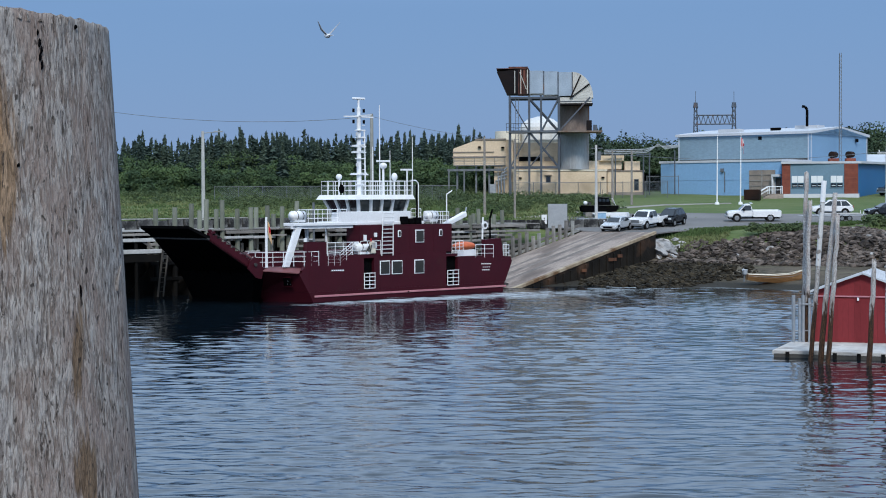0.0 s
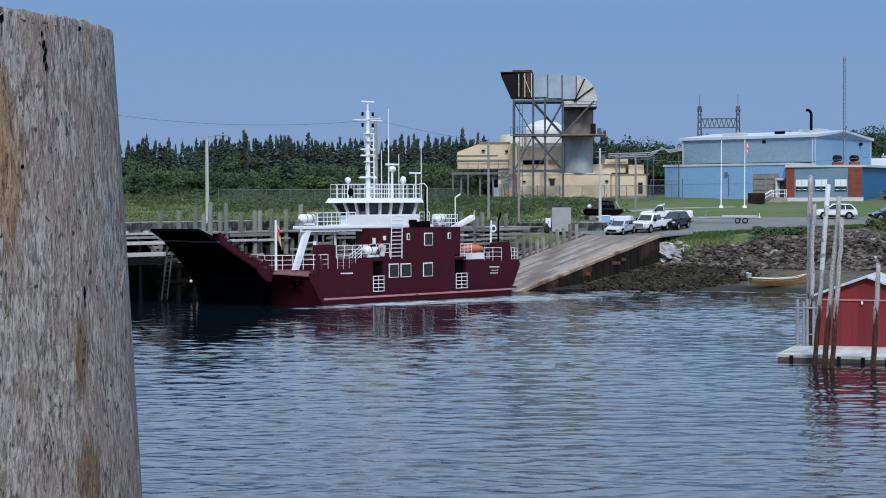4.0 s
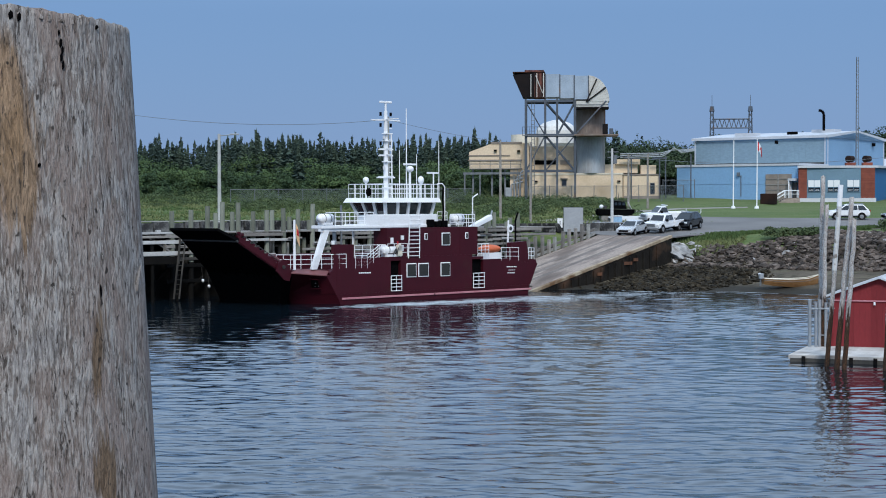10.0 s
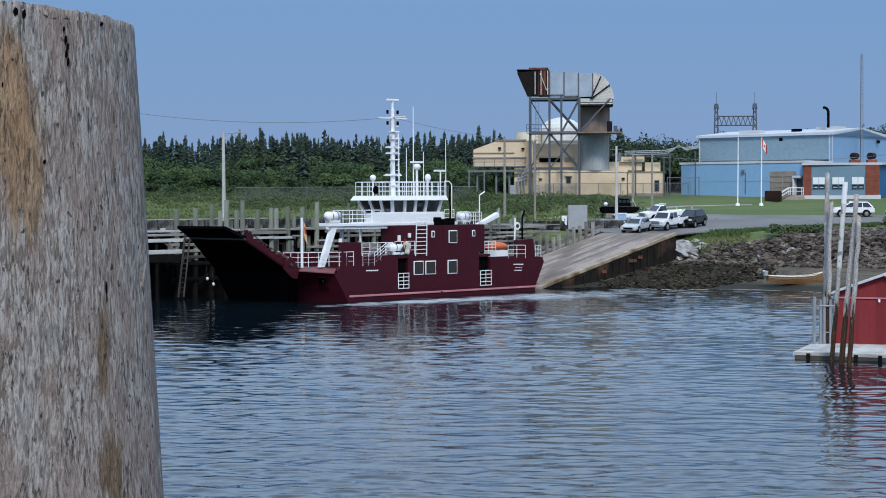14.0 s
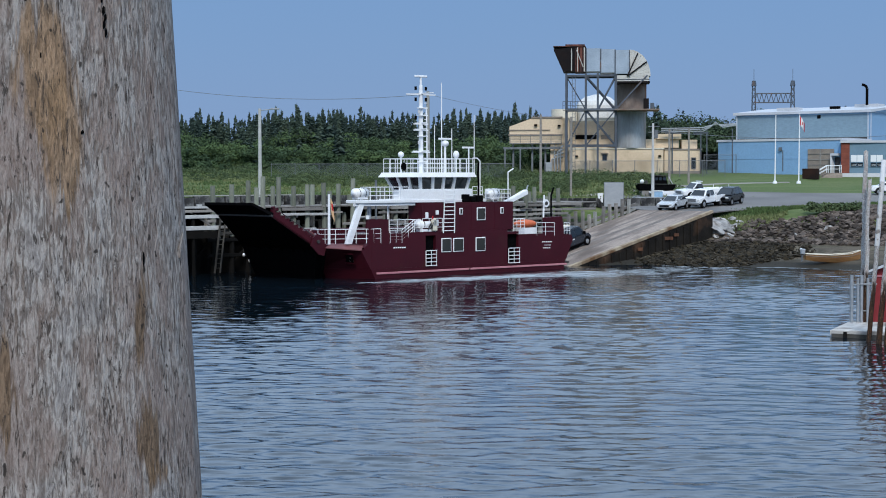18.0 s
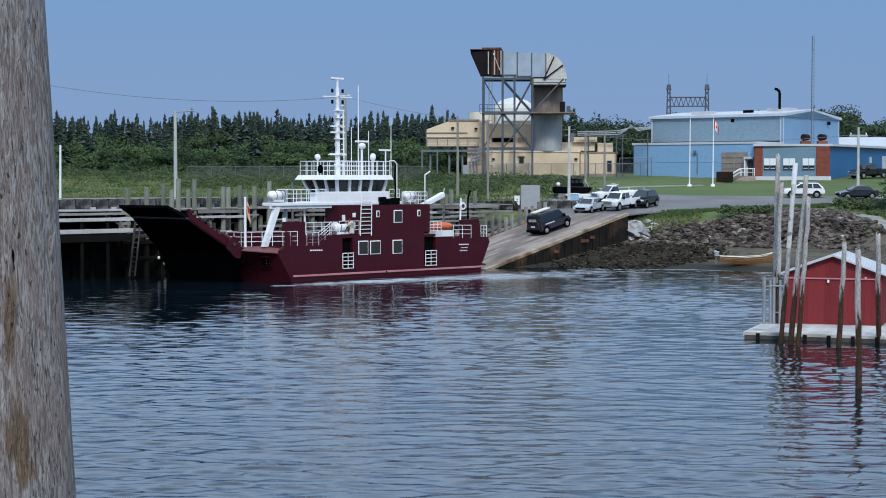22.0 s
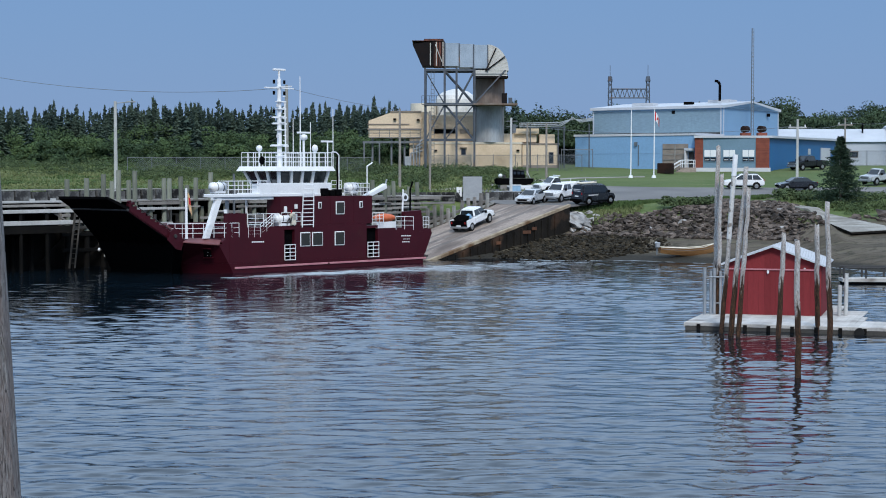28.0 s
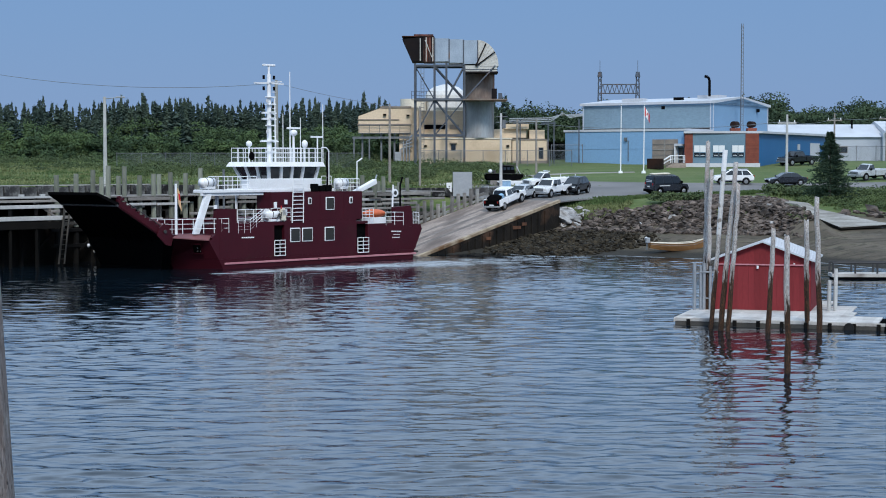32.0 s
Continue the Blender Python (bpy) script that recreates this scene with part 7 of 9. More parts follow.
def body(parent, prof, w, paint, bev=0.11):
    return part("body", P(prof, "y", -w, w, bev), paint, parent)


def sedan(m, paint, label):
    c = thing("sedan_car", m, label, "car", "cars")
    body(c, [(-2.25, 0.32), (2.2, 0.30), (2.28, 0.55), (2.15, 0.72), (0.95, 0.93), (-1.55, 0.97), (-2.25, 0.92), (-2.32, 0.6)], 0.87, paint)
    cabin(c, -1.75, 1.1, -1.05, 0.25, 0.93, 1.42, 0.80, 0.62, paint)
    part("sill", B(-1.9, -0.85, 0.2, 1.9, 0.85, 0.34), "black", c)
    part("grille", B(2.22, -0.5, 0.42, 2.29, 0.5, 0.58), "black", c)
    for x in (-1.4, 1.4):
        for y in (-0.81, 0.81):
            wheel(c, x, y, 0.33, 0.22)
    for x in (-1.4, 1.4):
        for s in (-1, 1):
            part("wheel_arch", C((x, s * 0.868, 0.36), (x, s * 0.878, 0.36), 0.38, n=18), "black", c)
    lights(c, 2.2, -2.3, 0.62, 0.66, 0.8)
    for s in (-1, 1):
        part("mirror", B(0.75, s * 0.98 - 0.09, 0.95, 0.9, s * 0.98 + 0.09, 1.1, bev=0.03), paint, c)
    return c


def suv(m, paint, label, h=1.68):
    c = thing("suv", m, label, "car", "cars")
    body(c, [(-2.25, 0.4), (2.2, 0.38), (2.3, 0.7), (2.15, 0.92), (1.05, 1.05), (-2.15, 1.08), (-2.33, 0.8)], 0.92, paint)
    cabin(c, -2.25, 1.45, -1.55, 0.30, 1.03, h, 0.87, 0.66, paint, 3)
    part("sill", B(-1.9, -0.9, 0.26, 1.9, 0.9, 0.41), "black", c)
    part("roof_rail", C((-1.7, -0.62, h + 0.05), (0.2, -0.62, h + 0.05), 0.025, n=5), "grey_steel", c)
    part("roof_rail", C((-1.7, 0.62, h + 0.05), (0.2, 0.62, h + 0.05), 0.025, n=5), "grey_steel", c)
    part("grille", B(2.24, -0.5, 0.6, 2.31, 0.5, 0.84), "black", c)
    for x in (-1.38, 1.38):
        for y in (-0.84, 0.84):
            wheel(c, x, y, 0.36, 0.23)
    for x in (-1.38, 1.38):
        for s in (-1, 1):
            part("wheel_arch", C((x, s * 0.918, 0.41), (x, s * 0.928, 0.41), 0.43, n=18), "black", c)
    lights(c, 2.22, -2.32, 0.68, 0.84, 1.0)
    for s in (-1, 1):
        part("mirror", B(0.85, s * 1.02 - 0.1, 1.06, 1.0, s * 1.02 + 0.1, 1.24, bev=0.03), paint, c)
    return c


def pickup(m, paint, label, crew=True, load=False, bar=False):
    c = thing("pickup_truck", m, label, "pickup truck", "pickup trucks")
    xb = -0.75 if crew else 0.1
    body(c, [(xb, 0.5), (2.72, 0.46), (2.82, 0.7), (2.76, 1.05), (1.5, 1.16), (xb, 1.16)], 0.95, paint)
    cabin(c, xb + 0.02, 1.55, xb + 0.22, 0.85, 1.16, 1.84, 0.90, 0.72, paint, 2 if crew else 1)
    bed = part("bed_floor", B(-2.85, -0.9, 0.62, xb - 0.03, 0.9, 0.74), paint, c)
    for s in (-1, 1):
        part("bed_side", B(-2.85, s * 0.9 - (0.09 if s < 0 else 0), 0.50, xb - 0.02, s * 0.9 + (0.09 if s > 0 else 0), 1.16, bev=0.02), paint, c)
    part("bed_front", B(xb - 0.10, -0.9, 0.744, xb - 0.03, 0.9, 1.13), paint, c)
    part("tailgate", B(-2.92, -0.9, 0.60, -2.852, 0.9, 1.15, bev=0.015), "black" if load else paint, c)
    part("rear_bumper", B(-3.02, -0.95, 0.42, -2.93, 0.95, 0.6, bev=0.02), "steel", c)
    part("front_bumper", B(2.8, -0.95, 0.42, 2.92, 0.95, 0.66, bev=0.03), "steel", c)
    part("grille", B(2.77, -0.55, 0.70, 2.85, 0.55, 1.0), "grey_steel", c)
    part("chassis", B(-2.8, -0.5, 0.3, 2.6, 0.5, 0.48), "black", c)
    for x in (-1.75, 1.8):
        for y in (-0.86, 0.86):
            wheel(c, x, y, 0.40, 0.26)
        for s in (-1, 1):
            part("wheel_arch", C((x, s * 0.953, 0.44), (x, s * 0.962, 0.44), 0.47, n=18), "black", c)
    lights(c, 2.78, -2.92, 0.74, 0.88, 0.95)
    for s in (-1, 1):
        part("mirror", B(1.0, s * 1.06 - 0.12, 1.15, 1.15, s * 1.06 + 0.12, 1.40, bev=0.03), "black", c)
    if bar:
        part("roof_bar", B(0.1, -0.55, 1.86, 0.35, 0.55, 1.98, bev=0.03), "lamp_clear", c)
    if load:
        part("cargo_cover", ball((-1.85, 0.1, 1.15), 0.66, (1.5, 1.2, 0.6), 2, 0.35), "black", c, "dark lumpy cargo")
        part("cargo_bag", ball((-1.0, -0.3, 1.25), 0.36, (1.1, 0.9, 0.8), 2, 0.3), "light_blue", c)
    return c


def van(m, label):
    c = thing("van", m, label, "van")
    body(c, [(-2.2, 0.36), (2.1, 0.34), (2.22, 0.7), (2.1, 1.02), (1.35, 1.12), (-2.2, 1.12), (-2.25, 0.7)], 0.95, "car_navy")
    cabin(c, -2.2, 1.45, -2.1, 0.85, 1.12, 1.95, 0.93, 0.84, "car_navy", 3)
    for s in (-1, 1):
        part("side_lettering", B(-1.5, s * 0.952 - 0.006, 0.92, -0.2, s * 0.952 + 0.006, 1.02), "board", c, "pale lettering bar")
        for x in (-1.42, 1.5):
            part("wheel_arch", C((x, s * 0.948, 0.42), (x, s * 0.958, 0.42), 0.44, n=18), "black", c)
    for z in (1.34, 1.50):
        part("window_lettering", B(-2.225, -0.5, z, -2.205, 0.5, z + 0.07), "board", c, "pale lettering bar")
    part("sill", B(-2.0, -0.9, 0.22, 2.0, 0.9, 0.37), "black", c)
    for s in (-1, 1):
        part("roof_rail", C((-2.0, s * 0.62, 2.02), (0.5, s * 0.62, 2.02), 0.035, n=5), "grey_steel", c)
    part("roof_box", B(-1.9, -0.2, 2.06, 0.3, 0.45, 2.22, bev=0.05), "cream", c, "pale load on the roof rack")
    for x in (-1.6, -0.5, 0.5):
        part("rack_bar", B(x, -0.66, 1.99, x + 0.06, 0.66, 2.055), "grey_steel", c)
    for x in (-1.42, 1.5):
        for y in (-0.84, 0.84):
            wheel(c, x, y, 0.36, 0.23)
    lights(c, 2.14, -2.24, 0.72, 0.85, 1.15)
    part("rear_bumper", B(-2.36, -0.9, 0.34, -2.26, 0.9, 0.6, bev=0.03), "black", c)
    for s in (-1, 1):
        part("mirror", B(1.1, s * 1.03 - 0.12, 1.15, 1.25, s * 1.03 + 0.12, 1.42, bev=0.03), "black", c)
    return c


def on_land(x, y, turn):
    """A pose on the sloping land, heading turn degrees from east."""
    h = radians(turn)
    up = 0.066
    return pose(x, y, land_z(y) + 0.065, 0, -math.degrees(math.atan(up * math.sin(h))), turn) @ pose(0, 0, 0, math.degrees(math.atan(up * math.cos(h))), 0, 0)


sedan(on_land(7.9, 166.9, 244), "car_silver", "silver sedan waiting in line for the ferry")
pickup(on_land(11.2, 170.2, 238), "car_white", "white crew-cab pickup waiting in line for the ferry")
suv(on_land(13.9, 173.2, 244), "car_black", "black SUV waiting in line for the ferry", 1.76)
suv(on_land(32.8, 186.3, 176), "car_white", "white SUV parked beside the road")
sedan(on_land(38.4, 184.5, 190), "car_navy", "dark slate sedan parked beside the road")
pickup(on_land(47.2, 219.5, 212), "car_black", "black pickup parked by the blue building")
pickup(on_land(50.2, 193.5, 215), "car_silver", "silver pickup parked on the grass", False)
tow_truck = pickup(on_land(23, 178.2, 180), "car_white", "white single-cab pickup towing a boat trailer", False, bar=True)
black_van = van(on_land(-8, 140, 47), "black passenger van with a loaded roof rack")
grey_pickup = pickup(on_land(-10, 140, 47), "car_white", "white pickup with a loaded bed leaving the ferry", True, True)
# a short-bed model: the bed and tail drawn in behind the cab
for ob in grey_pickup.children_recursive:
    cut = lambda v: v if v > -0.75 else -0.75 + (v + 0.75) * 0.72
    if ob.name.startswith("rim"):
        continue
    if ob.name.startswith("wheel") and "arch" not in ob.name:
        ob.location.x = cut(ob.location.x)
    elif ob.name.startswith("wheel"):
        mid = sum(v.co.x for v in ob.data.vertices) / len(ob.data.vertices)
        ob.data.transform(Matrix.Translation((cut(mid) - mid, 0, 0)))
    else:
        for v in ob.data.vertices:
            v.co.x = cut(v.co.x)
trailer = thing("boat_trailer", on_land(31, 178.3, 180), "empty galvanised boat trailer", "trailer")
for s in (-1, 1):
    part("frame_rail", tube([(3.6, 0, 0.55), (1.6, s * 0.75, 0.55), (-3.4, s * 0.75, 0.6)], 0.06, 5), "steel", trailer)
    part("bunk", B(-3.0, s * 0.45 - 0.06, 0.72, 0.8, s * 0.45 + 0.06, 0.8), "timber_pale", trailer)
    part("guide_post", C((-3.2, s * 0.85, 0.6), (-3.2, s * 0.85, 1.05), 0.04, n=6), "white", trailer)
    for x in (-1.7, -0.9):
        wheel(trailer, x, s * 0.98, 0.31, 0.18)
for x in (-3.3, -1.6, 0.0, 1.5):
    part("crossmember", C((x, -0.75, 0.56), (x, 0.75, 0.56), 0.05, n=5), "steel", trailer)
part("winch_post", C((2.6, 0, 0.55), (2.4, 0, 1.25), 0.06, n=6), "steel", trailer)

# boats and gear laid up beside the road
yard = thing("laid_up_boat", pose(6.85, 186.0, land_z(186.0), 0, 0, 10), "dark workboat with a black cabin laid up on the bank", "boat")
part("hull", P([(-2.0, 0.55), (1.7, 0.5), (2.1, 0.95), (2.15, 1.2), (-2.05, 1.28), (-2.1, 0.9)], "y", -0.9, 0.9, 0.1), "black", yard)
part("gunwale", P([(-2.1, 1.29), (2.15, 1.21), (2.15, 1.27), (-2.1, 1.35)], "y", -0.95, 0.95), "dark_inside", yard)
part("cabin", P([(-0.4, 1.28), (1.2, 1.28), (1.05, 2.1), (-0.3, 2.2)], "y", -0.7, 0.7, 0.05), "black", yard)
for x in (-0.2, 0.25, 0.7):
    part("cabin_window", B(x, -0.725, 1.7, x + 0.32, -0.705, 2.02), "glass_dark", yard)
part("cabin_top", P([(-0.5, 2.21), (1.35, 2.13), (1.35, 2.2), (-0.5, 2.29)], "y", -0.8, 0.8), "dark_inside", yard)
part("stay", tube([(1.3, -0.75, 2.15), (1.75, -0.8, 1.25)], 0.035, 5), "board", yard)
part("stay", tube([(-0.45, -0.75, 2.25), (-0.5, -0.8, 1.3)], 0.035, 5), "dark_inside", yard)
part("antenna", C((0.4, 0, 2.25), (0.4, 0, 3.0), 0.03, n=5), "dark_inside", yard)
part("winch", C((-1.1, -0.3, 1.5), (-1.1, 0.3, 1.5), 0.17, n=10), "dark_inside", yard)
part("cradle", B(-1.7, -0.8, -0.1, 1.5, 0.8, 0.52), "timber", yard)
part("dome", ball((-1.55, 0, 1.55), 0.24), "white", yard, smooth=True)
for x, y, a, m, lab in ((6.0, 176.2, 12, "steel", "grey aluminium skiff upturned on the bank"), (8.2, 184.5, 160, "white", "white fibreglass skiff on the bank"), (6.75, 178.6, 100, "light_blue", "light blue plastic tote on the bank")):
    sk = thing("skiff" if m != "light_blue" else "tote", pose(x, y, land_z(y), 0, 0, a), lab, "boat" if m != "light_blue" else "tote")
    if m == "light_blue":
        part("tub", B(-0.5, -0.5, 0, 0.5, 0.5, 1.0, bev=0.05), m, sk)
        part("tub_rim", B(-0.55, -0.55, 1.0, 0.55, 0.55, 1.1, bev=0.02), "white", sk)
    else:
        part("hull", P([(-1.9, 0.0), (1.4, 0.05), (2.2, 0.55), (-1.9, 0.62)], "y", -0.65, 0.65, 0.1), m, sk)
        part("seat", B(-0.6, -0.6, 0.625, -0.3, 0.6, 0.68), "brown", sk)

# ---- riprap ----
rock_rnd = random.Random(11)


def rock_mesh(k, m):
    bm = bmesh.new()
    r = random.Random(k)
    for j in range(15):
        d = Vector((r.gauss(0, 1), r.gauss(0, 1), r.gauss(0, 1))).normalized() * r.uniform(0.42, 0.56)
        bm.verts.new((d.x * 1.25, d.y * 0.95, d.z * 0.72))
    bmesh.ops.convex_hull(bm, input=bm.verts[:])
    return mesh_of("rock", bm, m)


rocks_dry = [rock_mesh(k, "rock") for k in range(8)]
rocks_weed = [rock_mesh(k + 20, "rock_weed") for k in range(6)]
rocks_pale = [rock_mesh(k + 40, "rock_pale") for k in range(4)]
riprap = thing("riprap_bank", (0, 0, 0), "bank of red-brown riprap boulders, weedy at the foot", "rocks", kind="structure")


rock_tally, loose_rocks = {}, {}


def lay_rock(x, y, size, kind):
    z = ground_z(x, y)
    me = rock_rnd.choice({"dry": rocks_dry, "weed": rocks_weed, "pale": rocks_pale}[kind])
    if kind != "pale":
        rock_tally[kind] = rock_tally.get(kind, 0) + 1
    sc = Matrix.Diagonal((size * rock_rnd.uniform(0.8, 1.3), size * rock_rnd.uniform(0.8, 1.2), size * rock_rnd.uniform(0.7, 1.1), 1))
    if rock_tally.get(kind, 0) > 250:
        m4 = pose(x, y, z + 0.12 * size, rock_rnd.uniform(-25, 25), rock_rnd.uniform(-25, 25), rock_rnd.uniform(0, 360)) @ sc
        vs, fs = loose_rocks.setdefault(kind, ([], []))
        b0 = len(vs)
        vs.extend((m4 @ v.co)[:] for v in me.vertices)
        fs.extend([b0 + q for q in p.vertices] for p in me.polygons)
        return
    part("rock", me, "", riprap, at=pose(x, y, z + 0.12 * size, rock_rnd.uniform(-25, 25), rock_rnd.uniform(-25, 25), rock_rnd.uniform(0, 360)) @ sc)


count = 0
while count < 4600:
    x = rock_rnd.uniform(10.4, 37.5)
    base = shore_y(x)
    lo_u, hi_u = (14.0, 34.0) if x < 32 else (24.0, 38.0)
    u = rock_rnd.uniform(lo_u, hi_u)
    y = base + u
    a = (x - R0[0]) * RD[0] + (y - R0[1]) * RD[1]
    w = -(x - R0[0]) * RD[1] + (y - R0[1]) * RD[0]
    if (a < RLEN and w > -0.8) or ground_z(x, y) > min(4.85, 3.55 + 0.16 * max(0, x - 18)) or y > 162.5 + min(8.5, max(0, 0.75 * (x - 12))) or (x > 33 and y > 172 - 2.0 * (x - 31.7)) or (x > 33.2 and y < 163):
        continue
    lay_rock(x, y, rock_rnd.choice((0.22, 0.3, 0.36, 0.48, 0.7)) * rock_rnd.uniform(0.8, 1.2), "dry" if rock_rnd.random() < 0.994 else "pale")
    count += 1
count = 0
while count < 3300:
    x = rock_rnd.uniform(-1.0, 24)
    near_u = min(max((x - 12.5) * 0.9, -0.3), 10.5) + rock_rnd.uniform(-1.0, 2.5) ** 2 * 0.4
    y = shore_y(x) + rock_rnd.uniform(near_u, 19.0 if x < 14 else 16.5)
    w = -(x - R0[0]) * RD[1] + (y - R0[1]) * RD[0]
    if w > -0.5 or x < 1.8 + rock_rnd.uniform(0, 2.5) or x > 15.5 + rock_rnd.uniform(0, 2.2) ** 2:
        continue
    lay_rock(x, y, rock_rnd.choice((0.12, 0.18, 0.25, 0.35, 0.55)) * rock_rnd.uniform(0.8, 1.2), "weed")
    count += 1
for x, y, s in ((11.4, 160.7, 2.0), (12.3, 160.0, 1.7), (12.8, 162.0, 1.8), (12.0, 161.8, 1.6), (13.2, 159.2, 1.1), (11.2, 159.4, 1.0), (12.9, 160.9, 1.4), (13.9, 161.4, 1.3), (11.6, 162.2, 1.4), (11.9, 159.0, 1.3), (13.3, 160.8, 1.2), (13.6, 163.0, 1.3), (12.6, 158.4, 1.0), (14.4, 162.4, 0.9)):
    lay_rock(x, y + 2.2, s * 0.8, "pale")
slab = ball((0, 0, 0), 1.0, (1.0, 1.0, 0.45), 4, 0.5)
part("pale_slab", slab, "rock_pale", riprap, "pale crumbling concrete slab", at=pose(12.0, 162.6, 3.05, 24, 8, 30) @ Matrix.Diagonal((1.7, 1.5, 1.1, 1)))
part("pale_slab", ball((3, 0, 0), 1.0, (1.0, 1.0, 0.5), 3, 0.5), "rock_pale", riprap, at=pose(11.2, 163.4, 3.4, 10, 0, 60) @ Matrix.Diagonal((0.7, 0.8, 0.9, 1)))
for k in range(26):
    lay_rock(12.4 + rock_rnd.gauss(0, 0.9), 162.7 + rock_rnd.gauss(0, 1.1), rock_rnd.uniform(0.3, 0.8), "pale")
for k in range(130):
    x = rock_rnd.uniform(38.6, 57)
    y = 158.6 + rock_rnd.uniform(-1.6, 1.8) - 0.12 * (x - 38)
    lay_rock(x, y, rock_rnd.uniform(0.3, 0.9), "dry")
lay_rock(42.0, 160.6, 1.9, "dry")
for k in range(200):
    lay_rock(rock_rnd.uniform(31.0, 34.0), rock_rnd.uniform(149.5, 157.5), rock_rnd.uniform(0.18, 0.5), "dry")
for k in range(260):
    f = rock_rnd.random()
    lay_rock(30.0 + 3.6 * f + rock_rnd.gauss(0, 0.4), 166.0 - 11.0 * f + rock_rnd.gauss(0, 0.7), rock_rnd.uniform(0.2, 0.55), "dry")
for kind, (vs, fs) in loose_rocks.items():
    mn = {"dry": "rock", "weed": "rock_weed", "pale": "rock_pale"}[kind]
    tagged(part("loose_rocks", from_arrays("loose_rocks", vs, fs, mn), mn, riprap), kind="stuff")

# concrete slip on the far side
bm = bmesh.new()
slip_edge = [(35.2, 160.3, 3.82), (34.2, 158.2, 3.56), (35.1, 153.9, 3.04), (35.9, 148.3, 2.38), (41.8, 150.4, 2.63), (40.3, 151.5, 2.76), (38.27, 156.1, 3.3), (36.05, 160.9, 3.88)]
hi_v, lo_v = [bm.verts.new(p) for p in slip_edge], [bm.verts.new((x, y, z - 0.18)) for x, y, z in slip_edge]
bm.faces.new(hi_v)
bm.faces.new(lo_v[::-1])
for k in range(len(slip_edge)):
    j = (k + 1) % len(slip_edge)
    bm.faces.new((hi_v[k], lo_v[k], lo_v[j], hi_v[j]))
slip_me = mesh_of("concrete_slip", bm, "slip")
slip_me.materials.append(M["wall_wet"])
for p in slip_me.polygons:
    if abs(p.normal.z) < 0.5:
        p.material_index = 1
single("concrete_slip", slip_me, "slip", "concrete boat slip sloping down to the beach", "slip", "structure")
bm = bmesh.new()
ring = []
for k in range(9):
    f = k / 8
    x, y = 31.0 + 4.75 * f, 169.4 - 9.9 * f
    z = max(4.85 - 1.12 * f, ground_z(x - 0.7, y + 0.9) + 0.10, ground_z(x + 0.6, y + 0.9) + 0.10)
    ring.append([bm.verts.new(q) for q in ((x - 0.75, y - 0.9, z - 0.05), (x + 0.75, y + 0.9, z), (x + 0.75, y + 0.9, z - 0.2), (x - 0.75, y - 0.9, z - 0.25))])
    if k:
        for j in range(4):
            bm.faces.new((ring[k - 1][j], ring[k - 1][(j + 1) % 4], ring[k][(j + 1) % 4], ring[k][j]))
bm.faces.new(ring[0])
bm.faces.new(ring[-1])
single("concrete_path", mesh_of("concrete_path", bm, "slip"), "slip", "narrow concrete path from the road to the slip", "path", "structure")


# ---- planting ----
def leaf_cloud(rng, centre, radii, n, size, verts, faces, squash=1.0):
    """Small leaf blades scattered through a lumpy shell."""
    c = np.array(centre)
    d = rng.normal(size=(n, 3))
    d /= np.linalg.norm(d, axis=1)[:, None]
    d[:, 2] = np.abs(d[:, 2]) * 1.0 - 0.15
    r = 0.72 + 0.36 * rng.random(n)
    lump = 1 + 0.22 * np.sin(d[:, 0] * 5 + c[0]) * np.cos(d[:, 1] * 4 + c[1]) + 0.16 * np.sin(d[:, 2] * 7 + c[0])
    p = c + d * (r * lump)[:, None] * np.array(radii)
    face = d + 0.55 * rng.normal(size=(n, 3)) + np.array((0, 0, 0.25))
    face /= np.linalg.norm(face, axis=1)[:, None]
    u = np.cross(face, rng.normal(size=(n, 3)))
    u /= np.linalg.norm(u, axis=1)[:, None]
    w = np.cross(face, u)
    s = size * (0.6 + 0.8 * rng.random(n))[:, None]
    b0 = len(verts)
    verts.extend(np.stack((p - u * s, p + w * s * 0.7, p + u * s, p - w * s * 0.7), 1).reshape(-1, 3).tolist())
    faces.extend((b0 + np.arange(4 * n).reshape(-1, 4)).tolist())


